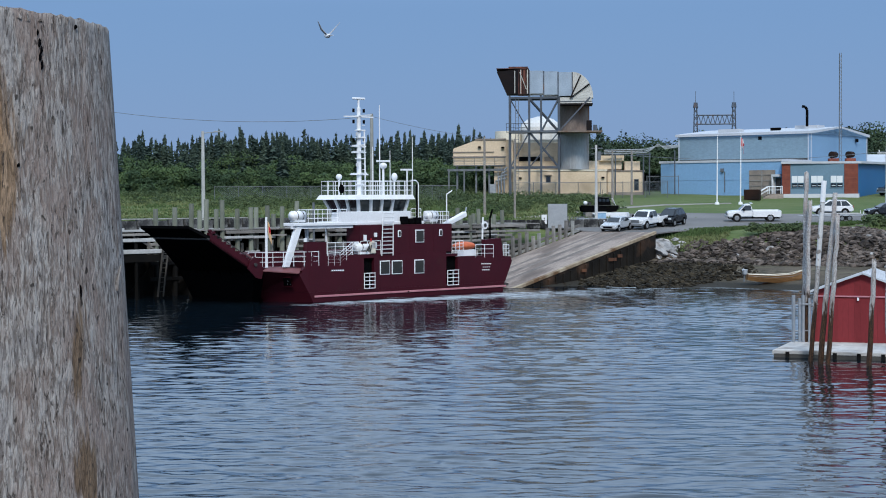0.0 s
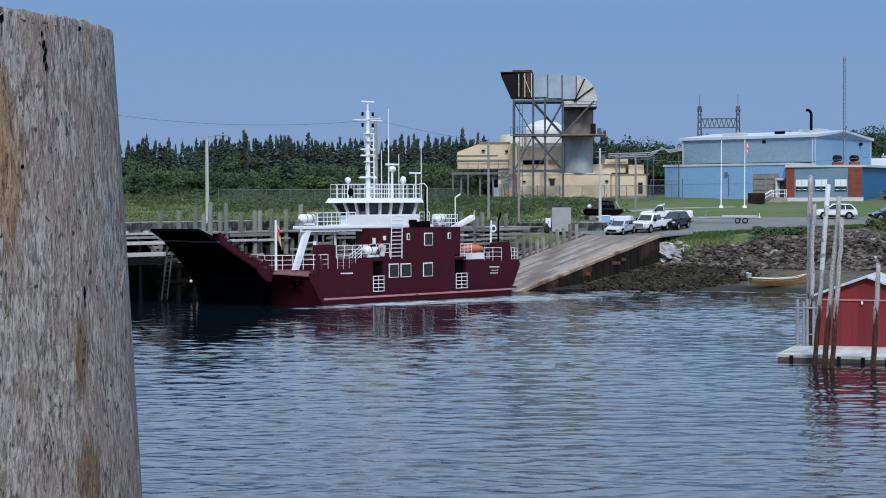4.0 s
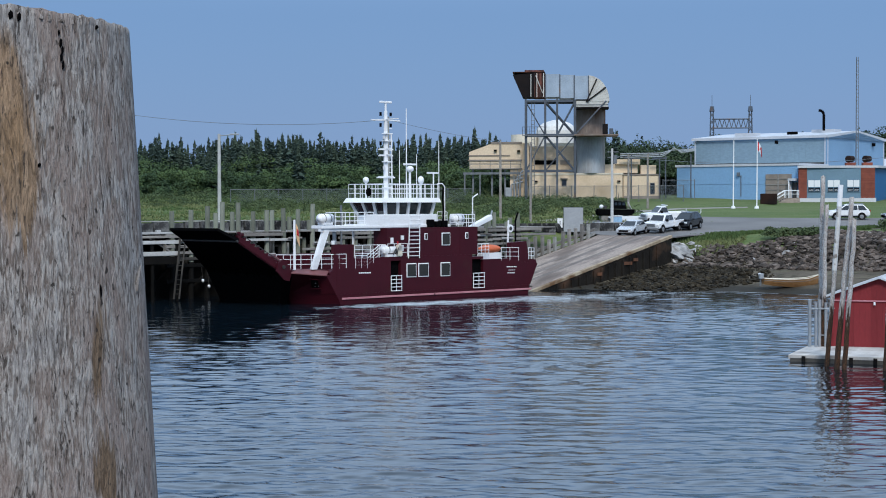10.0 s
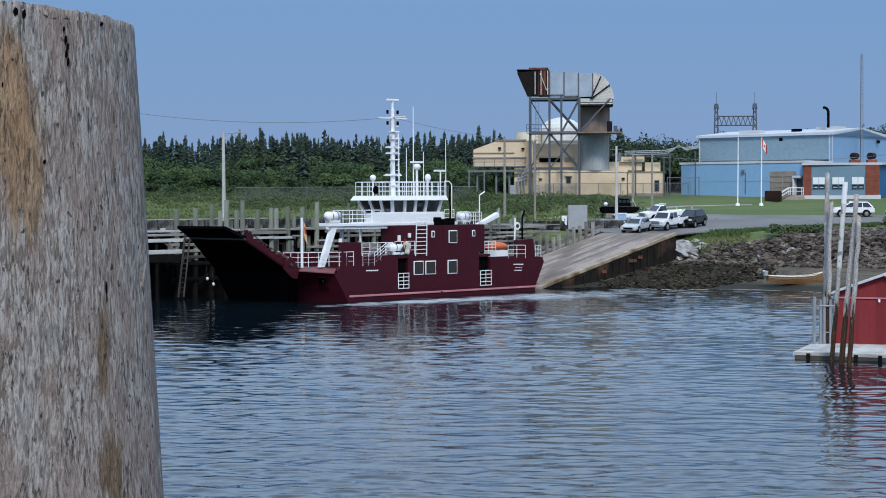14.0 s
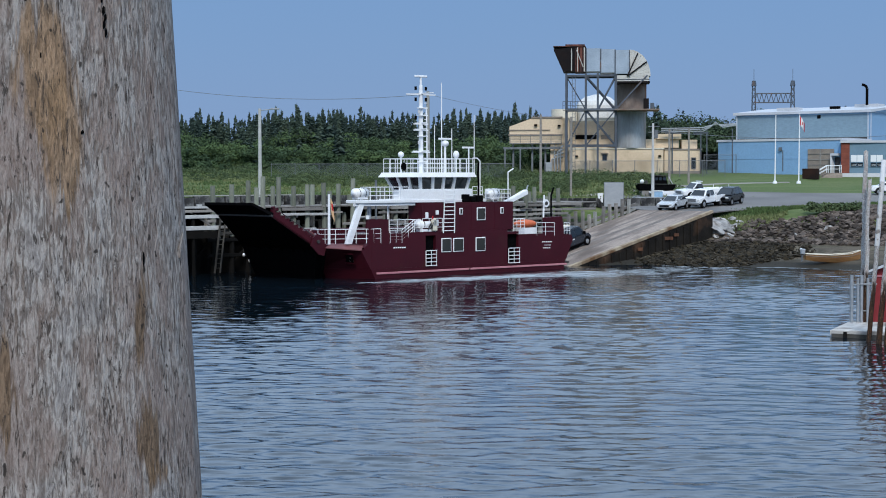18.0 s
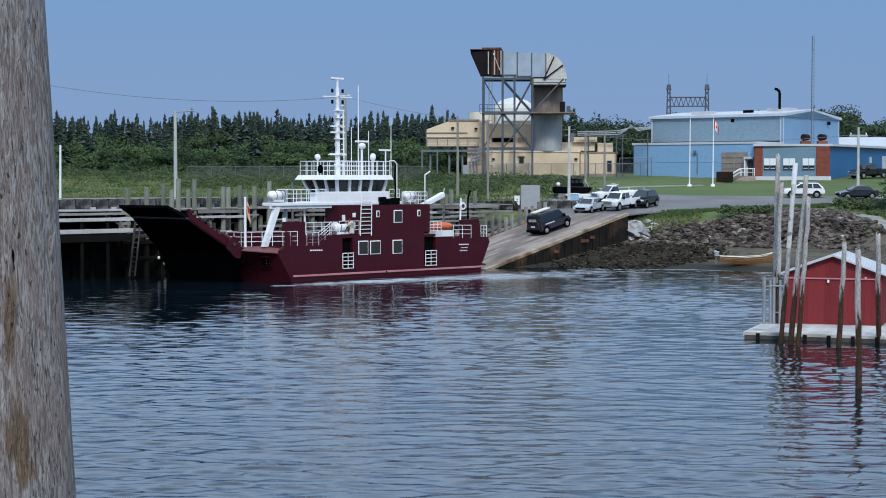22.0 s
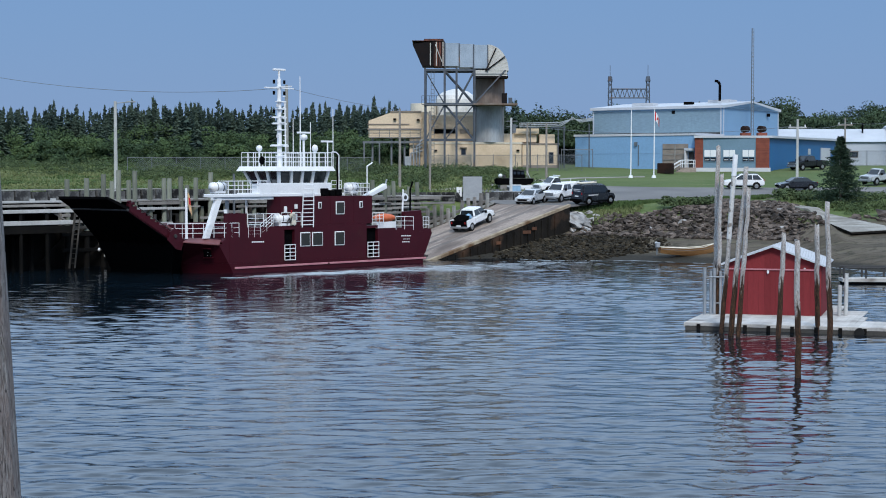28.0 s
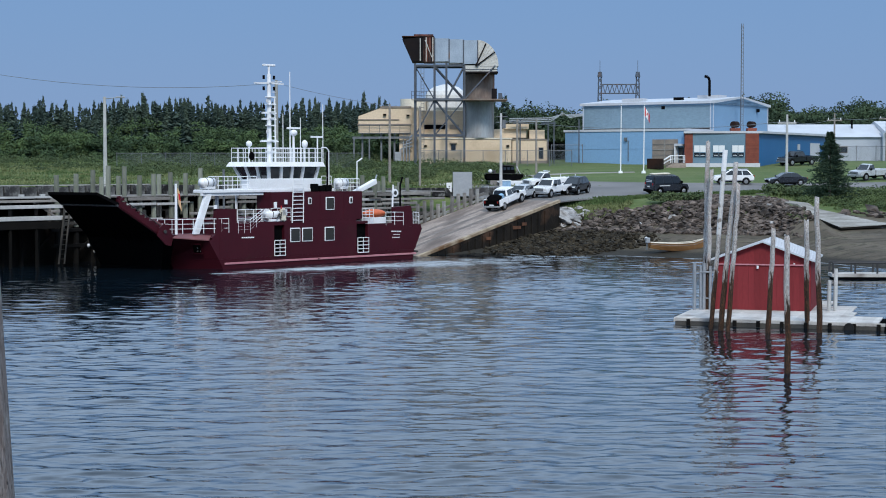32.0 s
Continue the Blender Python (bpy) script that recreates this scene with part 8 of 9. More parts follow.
def spruce_geo(rng, x, y, z, h, r, verts, faces, whorls=13, arms=8):
    """Ragged spruce: boughs at uneven heights all round the stem, some missing."""
    lean, gap = rng.uniform(-0.04, 0.04), rng.uniform(0.7, 1.0)
    for k in range(whorls * arms):
        if rng.random() > gap:
            continue
        t = 0.98 * (k + rng.random()) / (whorls * arms)
        zz = z + h * (0.10 + 0.90 * t)
        rad = r * (1 - t) ** 0.75 * rng.uniform(0.5, 1.3) + 0.14
        for j in range(1):
            a = rng.uniform(0, 6.283)
            rr = rad * rng.uniform(0.55, 1.15)
            ca, sa = math.cos(a), math.sin(a)
            droop = rr * rng.uniform(-0.05, 0.45)
            wd = 0.16 * h / whorls + 0.26 * rr
            b0 = len(verts)
            verts.extend(((x + lean * h * t, y, zz + 0.25 * h / whorls), (x + ca * rr * 0.6 - sa * wd, y + sa * rr * 0.6 + ca * wd, zz - droop * 0.55), (x + ca * rr, y + sa * rr, zz - droop), (x + ca * rr * 0.6 + sa * wd, y + sa * rr * 0.6 - ca * wd, zz - droop * 0.6), (x + ca * rr * 0.5, y + sa * rr * 0.5, zz - droop * 0.5 - 0.55 * h / whorls)))
            faces.extend(((b0, b0 + 1, b0 + 2), (b0, b0 + 2, b0 + 3), (b0, b0 + 4, b0 + 2)))
    b0 = len(verts)
    verts.extend(((x - 0.2, y, z + h * 0.88), (x + 0.2, y, z + h * 0.88), (x, y, z + h * 1.02), (x, y - 0.2, z + h * 0.88), (x, y + 0.2, z + h * 0.88)))
    faces.extend(((b0, b0 + 1, b0 + 2), (b0 + 3, b0 + 4, b0 + 2)))


def woods():
    rng = random.Random(21)
    nrng = np.random.default_rng(5)
    verts, faces = [], []
    for k in range(1500):
        x = rng.uniform(-85, 100)
        y = rng.uniform(258, 300) if x < 12 else rng.uniform(285, 330)
        h = 8.9 + 1.6 * noise.noise(Vector((x * 0.07, 3.1, 0))) + 1.8 * noise.noise(Vector((x * 0.22, y * 0.1, 1.7))) + rng.uniform(-2.2, 1.2)
        if rng.random() < 0.10:
            h += rng.uniform(0.5, 1.8)
        if 12 < x:
            h *= 0.82
        spruce_geo(rng, x, y, land_z(y) - 0.3, h, rng.choice((0.9, 1.2, 1.5, 1.9, 2.4)) * rng.uniform(0.85, 1.15), verts, faces, rng.randint(11, 17), rng.randint(7, 10))
    for k in range(90):
        x, y = rng.uniform(-82, 4), rng.uniform(238, 258)
        if noise.noise(Vector((x * 0.09, y * 0.05, 7.0))) < 0.0:
            continue
        spruce_geo(rng, x, y, land_z(y) - 0.3, rng.uniform(4.5, 8.5), rng.uniform(1.2, 2.0), verts, faces, rng.randint(12, 15), rng.randint(8, 10))
    single("spruce_wood", from_arrays("spruce_wood", verts, faces, "spruce"), "spruce", "dark ragged spruce wood along the skyline", "woods", "stuff")
    verts, faces = [], []
    for k in range(300):
        x = rng.uniform(-80, 6)
        y = rng.uniform(230, 262)
        h = rng.uniform(2.8, 7.6) * (0.42 + 0.58 * (y - 230) / 32)
        for j in range(7):
            up = rng.uniform(0.15, 0.78)
            spread = 0.55 * math.sqrt(max(0.1, 1 - up))
            a = rng.uniform(0, 6.283)
            leaf_cloud(nrng, (x + spread * h * math.cos(a), y + spread * h * math.sin(a), land_z(y) + h * up), (h * 0.26, h * 0.26, h * 0.24), 190, 0.15, verts, faces)
    single("broadleaf_scrub", from_arrays("broadleaf_scrub", verts, faces, "leaf"), "leaf", "mixed green broadleaf scrub before the spruces", "scrub", "stuff")
    verts, faces = [], []
    for k in range(150):
        x = rng.uniform(46, 100)
        y = rng.uniform(264, 290)
        h = 8.6 + 3.2 * noise.noise(Vector((x * 0.11, 4.4, 0))) + rng.uniform(-2.2, 1.6)
        for j in range(6):
            leaf_cloud(nrng, (x + rng.uniform(-0.32, 0.32) * h, y + rng.uniform(-0.2, 0.2) * h, land_z(y) + h * rng.uniform(0.25, 0.8)), (h * 0.22, h * 0.22, h * 0.2), 280, 0.19, verts, faces)
    for k in range(150):
        x = rng.uniform(6, 50)
        y = rng.uniform(262, 286)
        h = rng.uniform(6.5, 9.5)
        leaf_cloud(nrng, (x, y, land_z(y) + h * 0.5), (h * 0.38, h * 0.38, h * 0.50), 900, 0.19, verts, faces)
    single("far_trees", from_arrays("far_trees", verts, faces, "leaf_far"), "leaf_far", "dark green broadleaf trees behind the buildings", "trees", "stuff")
    verts, faces = [], []
    for k in range(170):
        x = rng.uniform(-40, 9)
        y = rng.uniform(188, 216) if x > -9 else rng.uniform(196, 230)
        h = rng.uniform(0.7, 1.7)
        leaf_cloud(nrng, (x, y, land_z(y) + h * 0.3), (h * 1.1, h, h * 0.62), 230, 0.095, verts, faces)
    for k in range(330):
        x = rng.uniform(-80, -8)
        y = 236 - 30 * rng.random() ** 1.6
        h = rng.uniform(0.6, 1.5) * (0.6 + (y - 206) / 40)
        leaf_cloud(nrng, (x, y, land_z(y) + h * 0.25), (h * 1.3, h, h * 0.6), 190, 0.095, verts, faces)
    for k in range(24):
        x = 23.6 + rng.uniform(-2.4, 2.4)
        y = 162.6 + 0.30 * (x - 20) + rng.uniform(-0.5, 0.7)
        leaf_cloud(nrng, (x, y, ground_z(x, y) + 0.35), (0.9, 0.7, 0.75), 130, 0.12, verts, faces)
    for k in range(40):
        x = rng.uniform(34.5, 41)
        y = rng.uniform(170.5, 175.5) - 0.2 * (x - 36)
        leaf_cloud(nrng, (x, y, land_z(y) + 0.3), (1.0, 0.8, 0.7), 110, 0.13, verts, faces)
    single("low_shrubs", from_arrays("low_shrubs", verts, faces, "leaf_dark"), "leaf_dark", "low dark green shrubs and brambles", "shrubs", "stuff")
    verts, faces = [], []
    for k in range(190):
        x = rng.uniform(36.5, 58)
        y = rng.uniform(161.5, 176)
        if x < 39 and y < 166:
            continue
        leaf_cloud(nrng, (x, y, ground_z(x, y) + 0.2), (1.1, 0.9, 0.6), 210, 0.085, verts, faces)
    single("bank_shrubs", from_arrays("bank_shrubs", verts, faces, "leaf_bank"), "leaf_bank", "leafy green shrubs on the bank beside the slip", "shrubs", "stuff")
    verts, faces = [], []
    for k in range(420):
        x, y = rng.uniform(-75, 6), rng.uniform(178, 232)
        h = rng.uniform(0.35, 0.9)
        leaf_cloud(nrng, (x, y, land_z(y) + h * 0.1), (h * 2.4, h * 1.8, h * 0.6), 150, 0.10, verts, faces)
    for k in range(30000):
        r = rng.random()
        if r < 0.6:
            x, y = rng.uniform(-75, 8), rng.uniform(172, 232)
        elif r < 0.9:
            x = rng.uniform(12.0, 34)
            y = 164.4 + 0.36 * (x - 12) + (rng.uniform(-2.5, 2.2) if x < 19 else rng.uniform(0.0, 2.2) + 0.12 * (x - 19))
        else:
            x, y = rng.uniform(34, 56), rng.uniform(164, 176)
        z = ground_z(x, y)
        h = rng.uniform(0.15, 0.45) if r < 0.6 else rng.uniform(0.12, 0.36)
        a = rng.uniform(0, math.pi)
        dx, dy = math.cos(a) * 0.14, math.sin(a) * 0.14
        lx, ly = rng.uniform(-0.15, 0.15), rng.uniform(-0.15, 0.15)
        b0 = len(verts)
        verts.extend(((x - dx, y - dy, z - 0.03), (x + dx, y + dy, z - 0.03), (x + lx, y + ly, z + h)))
        faces.append((b0, b0 + 1, b0 + 2))
    single("grass", from_arrays("grass", verts, faces, "grass_blade"), "grass_blade", "uneven meadow grass", "grass", "stuff")


woods()


def near_spruce(x, y, h, r):
    rng = random.Random(int(x * 10))
    t = thing("spruce_tree", (x, y, land_z(y) - 0.3), "bushy green spruce tree on the bank", "tree")
    part("trunk", C((0, 0, 0), (0, 0, h * 0.95), 0.16, 0.03), "bark", t)
    verts, faces = [], []
    for k in range(760):
        tt = 0.99 * (k + rng.random()) / 760
        zz = h * (0.03 + 0.96 * tt)
        rr = (r * (1 - tt) ** 1.0 * rng.uniform(0.6, 1.15) + 0.10) * (0.88 + 0.14 * math.sin(tt * 40 + 1.3))
        a = rng.uniform(0, 6.283)
        rise = rng.uniform(-0.30, 0.10)
        ca, sa = math.cos(a), math.sin(a)
        for q in range(9):
            f = 0.2 + 0.8 * (q + rng.random() * 0.6) / 9
            side = rng.uniform(-0.22, 0.22) * rr * f
            px, py, pz_ = ca * rr * f - sa * side, sa * rr * f + ca * side, zz + rise * rr * f + rng.uniform(-0.06, 0.06)
            b2 = a + rng.uniform(-1.0, 1.0)
            cb, sb = math.cos(b2), math.sin(b2)
            ln, w = rng.uniform(0.16, 0.34), rng.uniform(0.04, 0.09)
            b0 = len(verts)
            verts.extend(((px - sb * w, py + cb * w, pz_ - 0.03), (px + cb * ln, py + sb * ln, pz_ + rng.uniform(-0.10, 0.10)), (px + sb * w, py - cb * w, pz_ - 0.03), (px, py, pz_ - rng.uniform(0.08, 0.2))))
            faces.extend(((b0, b0 + 1, b0 + 2), (b0, b0 + 1, b0 + 3)))
    part("crown", from_arrays("crown", verts, faces, "spruce_near"), "spruce_near", t)


near_spruce(39.6, 168.5, 7.2, 3.9)

# ---- weathered piling beside the camera ----
piling = thing("wharf_piling", (-0.81, 2.2, 7.5), "weathered grey timber piling with cracks and orange-brown patches", "piling")
bm = bmesh.new()
nseg, rings = 144, 46
prev = None
zt_axis = 0.676
for k in range(rings + 1):
    f = k / rings
    z = -9.2 * (1 - f) ** 2.2 + zt_axis * (1 - (1 - f) ** 2.2)
    ring = []
    for j in range(nseg):
        a = 2 * math.pi * j / nseg
        r = 0.2083 - 0.012 * z
        r *= 1 + 0.010 * noise.noise(Vector((math.cos(a) * 9, math.sin(a) * 9, z * 1.1))) + 0.008 * noise.noise(Vector((math.cos(a) * 30, math.sin(a) * 30, z * 1.5)))
        cxp = -0.0405 * z
        zz = z - 0.020 * math.cos(a) * max(0.0, (z - 0.3) / 0.36)
        if k == rings:
            zz += 0.003 * noise.noise(Vector((math.cos(a) * 14, math.sin(a) * 14, 5))) + 0.0035 * noise.noise(Vector((math.cos(a) * 55, math.sin(a) * 55, 2)))
            r *= 0.985
        ring.append(bm.verts.new((cxp + r * math.cos(a), r * math.sin(a), zz)))
    if prev:
        for j in range(nseg):
            bm.faces.new((prev[j], prev[(j + 1) % nseg], ring[(j + 1) % nseg], ring[j]))
    prev = ring
part("shaft", bm, "pile", piling, smooth=True)
bm = bmesh.new()
bmesh.ops.create_circle(bm, cap_ends=True, segments=40, radius=0.19)
for v in bm.verts:
    v.co = Vector((v.co.x - 0.0405 * zt_axis, v.co.y, zt_axis - 0.008 - 0.10 * v.co.x))
part("end_grain", bm, "pile", piling, "split grey end grain")

for ang, z, hh, ww in ((-41.6, 0.620, 0.006, 0.0016), (-41.0, 0.611, 0.005, 0.0011), (-41.7, 0.602, 0.0055, 0.0015), (-41.1, 0.592, 0.006, 0.0012), (-42.2, 0.633, 0.004, 0.0008), (-60, 0.652, 0.006, 0.003), (-57, 0.650, 0.006, 0.0022), (-70, 0.63, 0.003, 0.0012), (-66, 0.56, 0.004, 0.001), (-24, 0.645, 0.003, 0.0015), (-52.5, 0.464, 0.0028, 0.002), (-30, 0.30, 0.010, 0.001)):
    r = 0.2083 - 0.012 * z
    a = radians(ang)
    bm = ball((0, 0, 0), 1.0, (0.003, ww, hh), 2, 0.7)
    part("crack", bm, "black", piling, at=Matrix.Translation((-0.0405 * z + r * math.cos(a), r * math.sin(a), z)) @ Matrix.Rotation(a, 4, "Z"))
splinter_rnd = random.Random(3)
for k in range(26):
    a = radians(-105 + k * 4.3 + splinter_rnd.uniform(-1, 1))
    r = 0.199
    z = zt_axis - 0.020 * math.cos(a) + splinter_rnd.uniform(-0.007, -0.004)
    part("splinter", C((0, 0, -0.008), (splinter_rnd.uniform(-0.004, 0.004), splinter_rnd.uniform(-0.004, 0.004), splinter_rnd.uniform(0.0015, 0.0045)), splinter_rnd.uniform(0.002, 0.004), 0.001, 5), "bark" if k % 5 == 0 else "pile", piling, at=(-0.0405 * zt_axis + r * math.cos(a), r * math.sin(a), z))

part("splinter", C((0, 0, -0.012), (0.007, -0.002, 0.022), 0.0035, 0.0008, 5), "pile", piling, at=(-0.0405 * 0.31 + 0.2035, -0.02, 0.31))

# ---- gull ----
gull = thing("gull", (-13.4, 105, 18.5), "white gull with grey wings in flight", "bird")
part("body", ball((0, 0, 0), 0.13, (1.9, 0.85, 0.8), 3), "feather", gull, smooth=True)
part("head", ball((0.27, 0, 0.05), 0.075, (1.2, 1, 1), 2), "feather", gull, smooth=True)
part("beak", C((0.34, 0, 0.04), (0.43, 0, 0.02), 0.022, 0.005, 6), "yellow", gull)
part("tail", P([(-0.2, -0.04), (-0.45, -0.11), (-0.45, 0.11), (-0.2, 0.04)], "z", -0.012, 0.012), "feather", gull)
wings = []
for s in (-1, 1):
    bm = bmesh.new()
    hexa(bm, [(-0.12, 0, -0.012), (0.13, 0, -0.012), (0.15, s * 0.36, -0.01), (-0.08, s * 0.36, -0.01), (-0.12, 0, 0.012), (0.13, 0, 0.012), (0.15, s * 0.36, 0.01), (-0.08, s * 0.36, 0.01)])
    hexa(bm, [(-0.08, s * 0.36, -0.01), (0.15, s * 0.36, -0.01), (-0.16, s * 0.78, 0.05), (-0.20, s * 0.76, 0.05), (-0.08, s * 0.36, 0.01), (0.15, s * 0.36, 0.01), (-0.16, s * 0.78, 0.06), (-0.20, s * 0.76, 0.06)])
    wings.append(part("wing", bm, "feather_dark", gull, "grey flapping wing", at=(0, s * 0.06, 0.05)))

for ob in gull.children:
    ob.data.transform(Matrix.Scale(1.4, 4))

# ---- wash beside the hull ----
def wash_patch(seed, length, width):
    r = random.Random(seed)
    verts, faces = [], []
    for k in range(190):
        x = r.gauss(0, length * 0.36)
        y = 0.85 * x + r.gauss(0, width * 0.3)
        w, d = r.uniform(0.15, 1.3), r.uniform(0.015, 0.075)
        b0 = len(verts)
        n = 7
        for j in range(n):
            a = 2 * math.pi * j / n
            verts.append((x + w * math.cos(a) * r.uniform(0.6, 1.1), y + d * math.sin(a) * r.uniform(0.6, 1.1), 0.0))
        verts.append((x, y, 0.012))
        for j in range(n):
            faces.append((b0 + j, b0 + (j + 1) % n, b0 + n))
    return from_arrays("foam_patch", verts, faces, "foam")


wash = []
for k, (x, y, ln, wd) in enumerate(((-6.0, 131.8, 12, 5.5), (1.5, 136.0, 11, 9.0), (-11.5, 127.6, 8, 3.0))):
    wash.append((single("foam_patch", wash_patch(k, ln, wd), "foam", "thin pale wash on the water beside the ferry", "foam", "stuff", at=(x, y, 0.03)), x, y, k))


# thin line of foam along the beach
edge_rnd = random.Random(9)
verts, faces = [], []
x = 6.0
while x < 70:
    ln = edge_rnd.uniform(0.5, 1.8)
    if edge_rnd.random() < 0.85:
        w = edge_rnd.uniform(0.10, 0.30)
        b0 = len(verts)
        for xx, g in ((x, 0.2), (x + ln * 0.5, 1.0), (x + ln, 0.2)):
            y = shore_y(xx) - 0.35
            verts += [(xx, y - w * g, 0.008), (xx, y + w * g, 0.016)]
        faces += [(b0, b0 + 2, b0 + 3, b0 + 1), (b0 + 2, b0 + 4, b0 + 5, b0 + 3)]
    x += ln * 0.9
single("shore_foam", from_arrays("shore_foam", verts, faces, "foam"), "foam", "thin pale line of foam along the beach", "foam", "stuff")


# ---- movement ----
def drive(ob, rows):
    """Keys a vehicle along its rows and rolls its wheels over the ground it covers."""
    walk(ob, rows)
    path, s = [], 0.0
    for (t0, m0), (t1, m1) in zip(rows, rows[1:]):
        step = m1.translation - m0.translation
        ds = step.length * (1 if step.dot(m0.col[0].xyz) >= 0 else -1)
        path.append((t0, t1, s, ds))
        s += ds
    for w in ob.children:
        if not w.name.startswith("wheel") or "arch" in w.name:
            continue
        x, y, r = w.matrix_basis.translation
        turns = [(rows[0][0], pose(x, y, r))]
        for t0, t1, s0, ds in path:
            n = max(1, math.ceil(abs(ds) / r / radians(60)))
            turns += [(t0 + (t1 - t0) * k / n, pose(x, y, r, 0, math.degrees((s0 + ds * k / n) / r) % 360, 0)) for k in range(1, n + 1)]
        walk(w, turns)


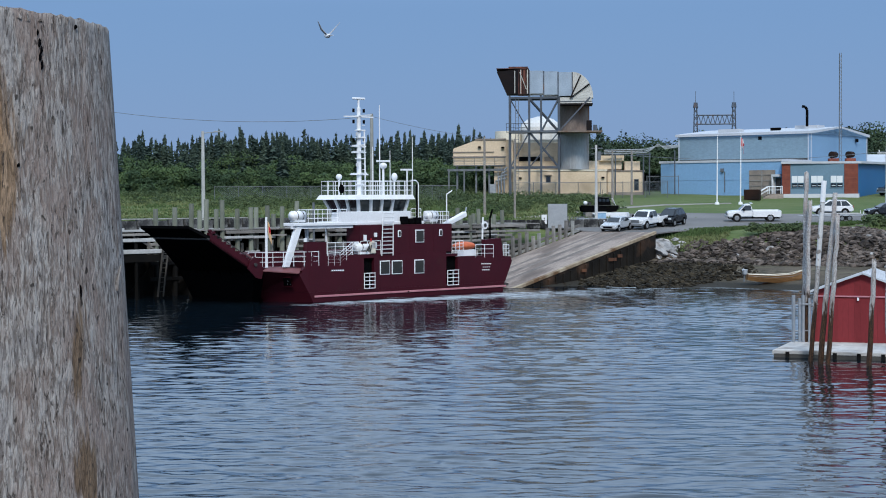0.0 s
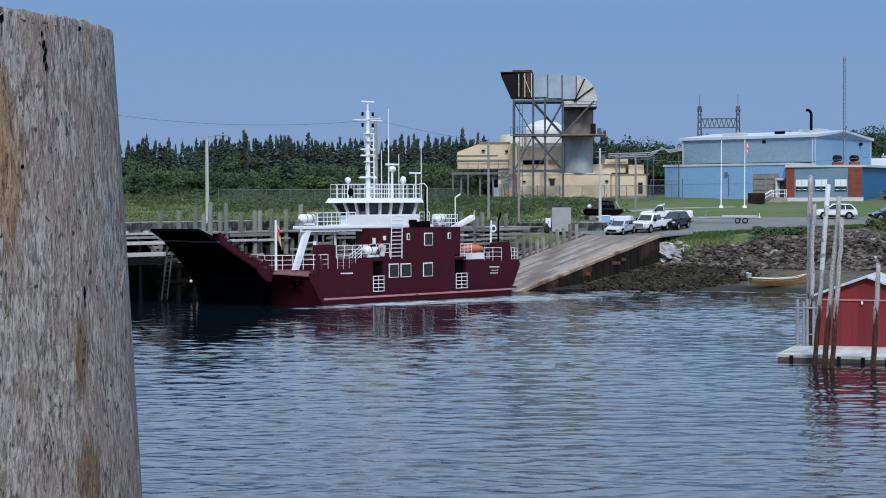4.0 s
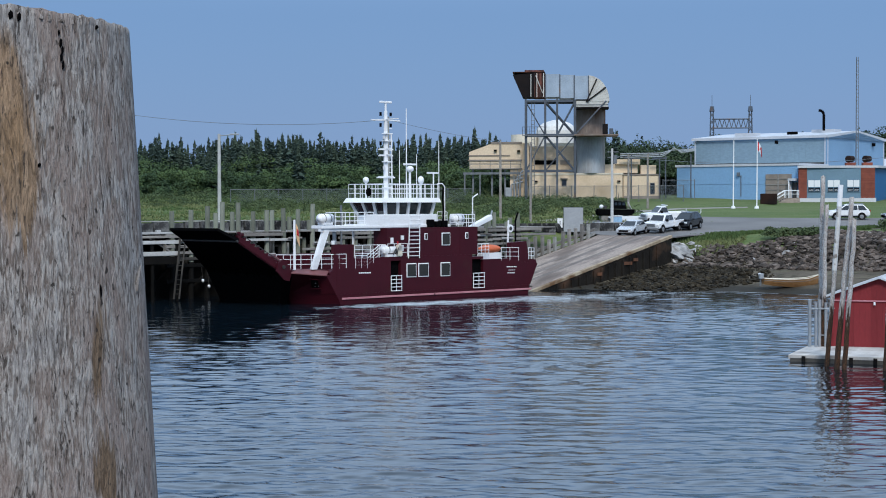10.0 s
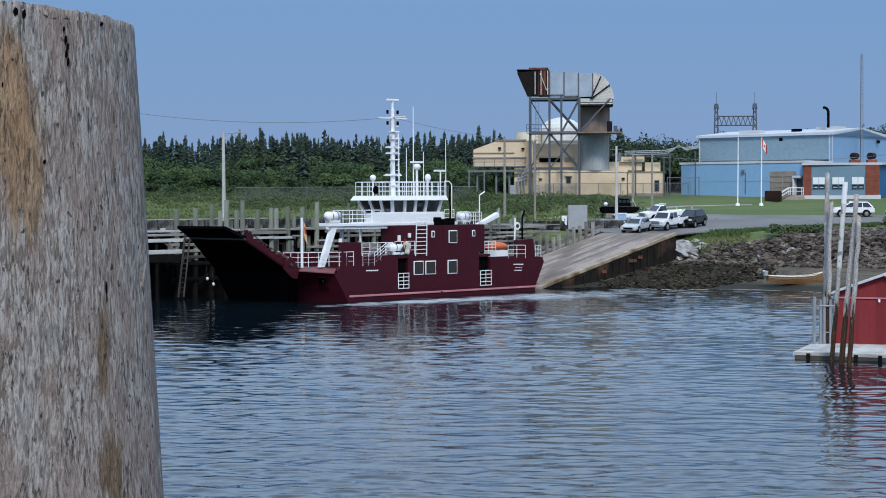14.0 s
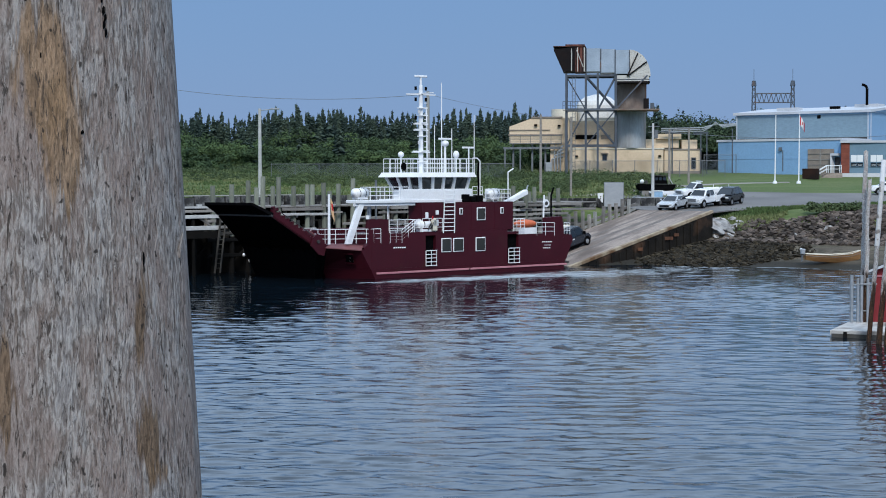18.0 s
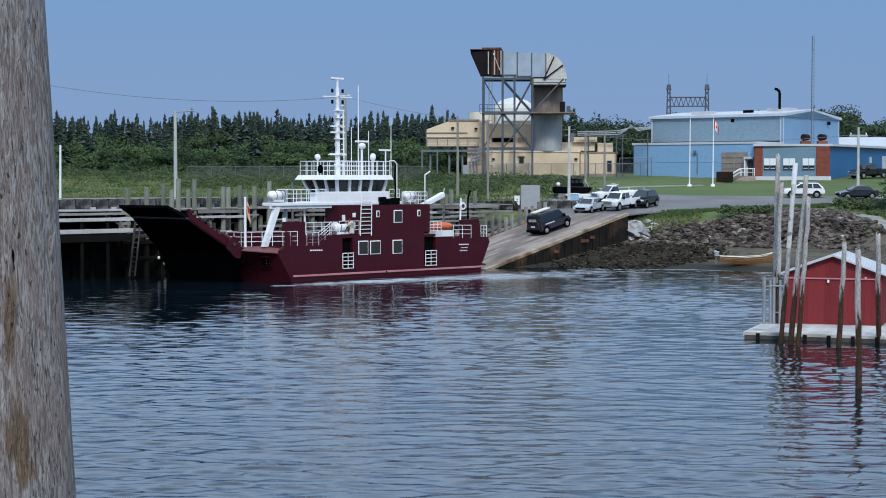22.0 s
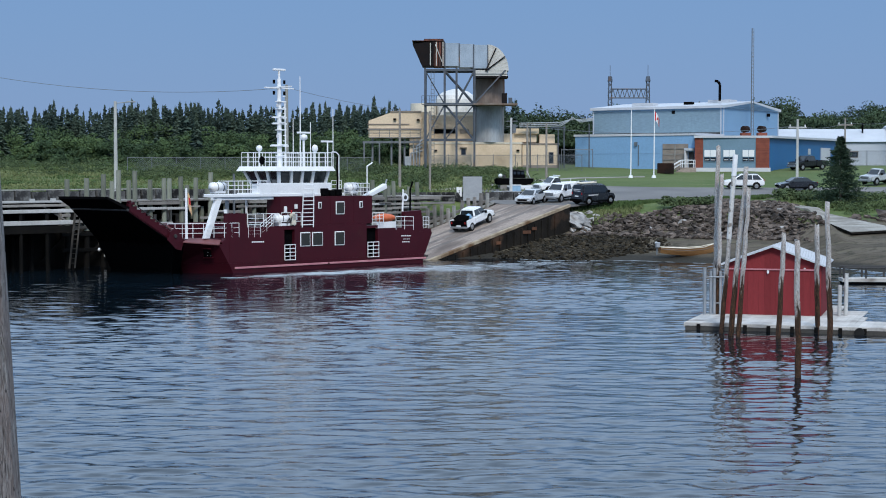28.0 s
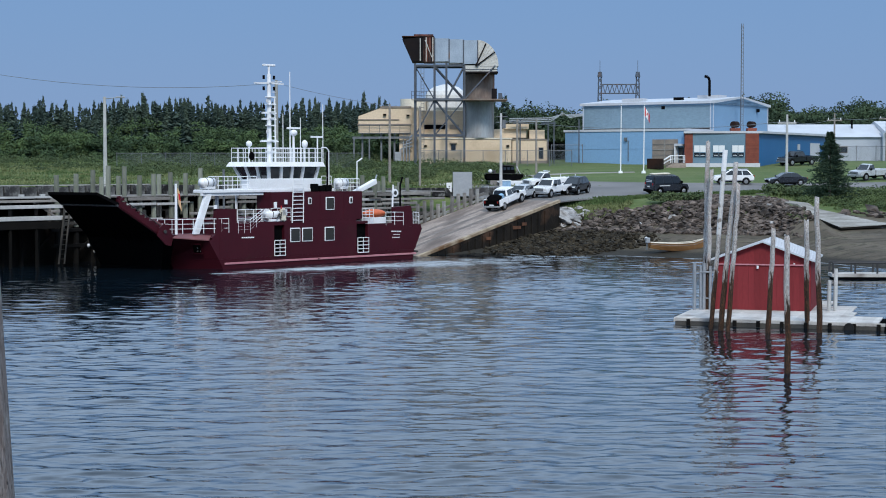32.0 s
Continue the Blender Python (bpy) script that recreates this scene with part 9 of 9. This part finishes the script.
def motions():
    fd = Vector((math.cos(FD), math.sin(FD), 0))
    fq = Vector((-fd.y, fd.x, 0))
    base = Vector((-17.19, 126.10, 0))
    drift = ((0, -0.63), (1, -0.52), (2, -0.40), (3, -0.24), (3.5, -0.15), (5.5, 0.0), (6, 0.05), (7, 0.22), (8, 0.34), (9, 0.45), (10, 0.55), (11, 0.65), (12, 0.76), (13, 0.82), (14.5, 0.85), (15.5, 0.42), (16.5, 0.0), (19, 0.0), (32, 0.0))
    walk(ferry, [(t, pose(*(base + fd * s), 0, 0, 46.68)) for t, s in drift])

    def aboard(s, q, d=0.0):
        return pose(*(base + fd * (s + d) + fq * q + Vector((0, 0, 1.16))), 0, 0, 46.68)

    def up_ramp(a, w, turn=0.0):
        return pose(*on_ramp(a, w, 0.02), 0, -12.45, RANG + turn)

    waiting = [(t, d) for t, d in drift if t < 15]
    drive(black_van, [(t, aboard(13.0, 6.3, d)) for t, d in waiting] + [(15.6, aboard(15.0, 6.3)), (16.6, aboard(20.5, 6.3))]
         + [(17.1, pose(*on_ramp(1.6, 5.0, 0.12), 0, 4.0, 47.5))] + [(t, up_ramp(a, w, h)) for t, a, w, h in ((17.5, 3.9, 5.1, 0), (18, 5.6, 5.2, 0), (18.5, 6.9, 5.2, -1), (19, 8.1, 5.1, -2), (19.5, 9.1, 5.0, -2), (20, 10.0, 4.9, -3), (20.5, 10.7, 4.7, -3), (21, 11.4, 4.4, -3), (21.5, 12.4, 4.2, -4), (22, 13.6, 4.1, -4), (22.5, 15.0, 4.1, -4), (23, 16.3, 4.0, -4), (23.5, 17.2, 3.8, -4), (24, 18.1, 3.6, -6))]
         + [(t, on_land(x, y, h)) for t, x, y, h in ((25, 9.0, 163.6, 40), (25.5, 9.8, 164.4, 38), (27.5, 13.4, 166.3, 37), (28, 14.2, 166.7, 37), (29, 15.7, 167.8, 36), (30, 18.0, 169.5, 35), (31, 20.9, 171.3, 32), (32, 23.5, 172.8, 25))])
    drive(grey_pickup, [(t, aboard(6.0, 6.3, d)) for t, d in waiting] + [(18, aboard(6.0, 6.3)), (20.5, aboard(15.0, 6.3)), (21.6, aboard(20.5, 6.3)), (22.1, pose(*on_ramp(2.4, 5.3, 0.10), 0, 2.0, 48))]
         + [(t, up_ramp(a, w, h)) for t, a, w, h in ((22.5, 3.9, 5.4, 4), (23, 5.0, 5.5, 0), (23.5, 5.9, 5.5, 0), (24, 6.7, 5.5, 0), (24.5, 7.4, 5.5, 0), (25, 8.1, 5.5, 0), (25.5, 8.7, 5.4, 6), (27.5, 10.9, 4.9, 8), (28, 11.5, 4.9, 8), (29, 12.8, 4.8, 8), (30, 14.2, 4.7, 8), (31, 16.2, 4.8, 8), (32, 17.9, 4.75, 6))])
    drive(tow_truck, [(t, on_land(x, y, h)) for t, x, y, h in ((0, 23.0, 178.2, 180), (0.5, 21.2, 178.4, 179), (1, 19.8, 178.9, 178), (1.5, 18.4, 179.6, 176), (2, 17.4, 180.4, 174), (2.5, 16.2, 181.4, 171), (3, 14.8, 182.3, 170), (3.5, 14.1, 182.8, 172), (5.5, 13.1, 183.2, 182), (6.5, 13.2, 183.2, 188), (8, 13.3, 183.0, 194), (9, 13.0, 182.6, 198), (10, 12.3, 181.9, 204), (12, 11.6, 180.2, 208), (14, 11.5, 180.0, 208), (32, 11.5, 180.0, 208))])
    drive(trailer, [(t, on_land(x, y, h)) for t, x, y, h in ((0, 31.4, 178.3, 180), (0.5, 29.6, 178.3, 180), (1, 28.2, 178.3, 179), (1.5, 26.8, 178.5, 178), (2, 25.6, 178.8, 178), (2.5, 24.2, 179.2, 176), (3, 23.0, 179.6, 174), (3.5, 21.6, 180.2, 172), (5.5, 18.6, 182.6, 172), (6.5, 18.4, 183.2, 178), (8, 17.2, 184.5, 212), (9, 15.8, 185.0, 236), (10, 14.8, 184.9, 252), (12, 14.0, 184.3, 266), (14, 14.0, 184.3, 266), (32, 14.0, 184.3, 266))])
    flight = ((0, -13.43, 18.53), (0.2, -15.2, 18.2), (0.4, -16.9, 18.24), (0.6, -18.3, 18.15), (0.8, -19.9, 17.95), (1.0, -21.55, 17.9), (1.2, -23.2, 17.72), (1.4, -24.9, 17.68), (1.6, -26.3, 17.6), (1.8, -27.8, 17.3), (2.4, -32.5, 16.8), (6, -60, 15.0), (32, -260, 14.0))
    walk(gull, [(t, pose(x, 105, z - 0.15, 0, 0, 118)) for t, x, z in flight])
    beat = [(0.1 * k, 22 * math.cos(2 * math.pi * k / 5) + 24) for k in range(31)] + [(32, 8)]
    for s, w in zip((-1, 1), wings):
        walk(w, [(t, pose(0, s * 0.06, 0.05, s * a, 0, 0)) for t, a in beat])
    walk(flag_ob, [(t, flag_ob.matrix_basis.copy() @ pose(0, 0, 0, 0, 0, a)) for t, a in [(0, -60)] + [(2 + 2 * k, -55 + 40 * min(1, k / 9) + 14 * math.sin(2.3 * k)) for k in range(15)] + [(32, -12)]])
    walk(water, [(0, pose(0, 0, 0)), (16, pose(-3.0, -4.0, 0)), (32, pose(-6.0, -8.0, 0))])
    for ob, x, y, k in wash:
        walk(ob, [(t, pose(x + 0.25 * math.sin(0.7 * t + k) + 0.05 * t, y - 0.03 * t, 0.03)) for t in range(0, 33, 2)])


motions()
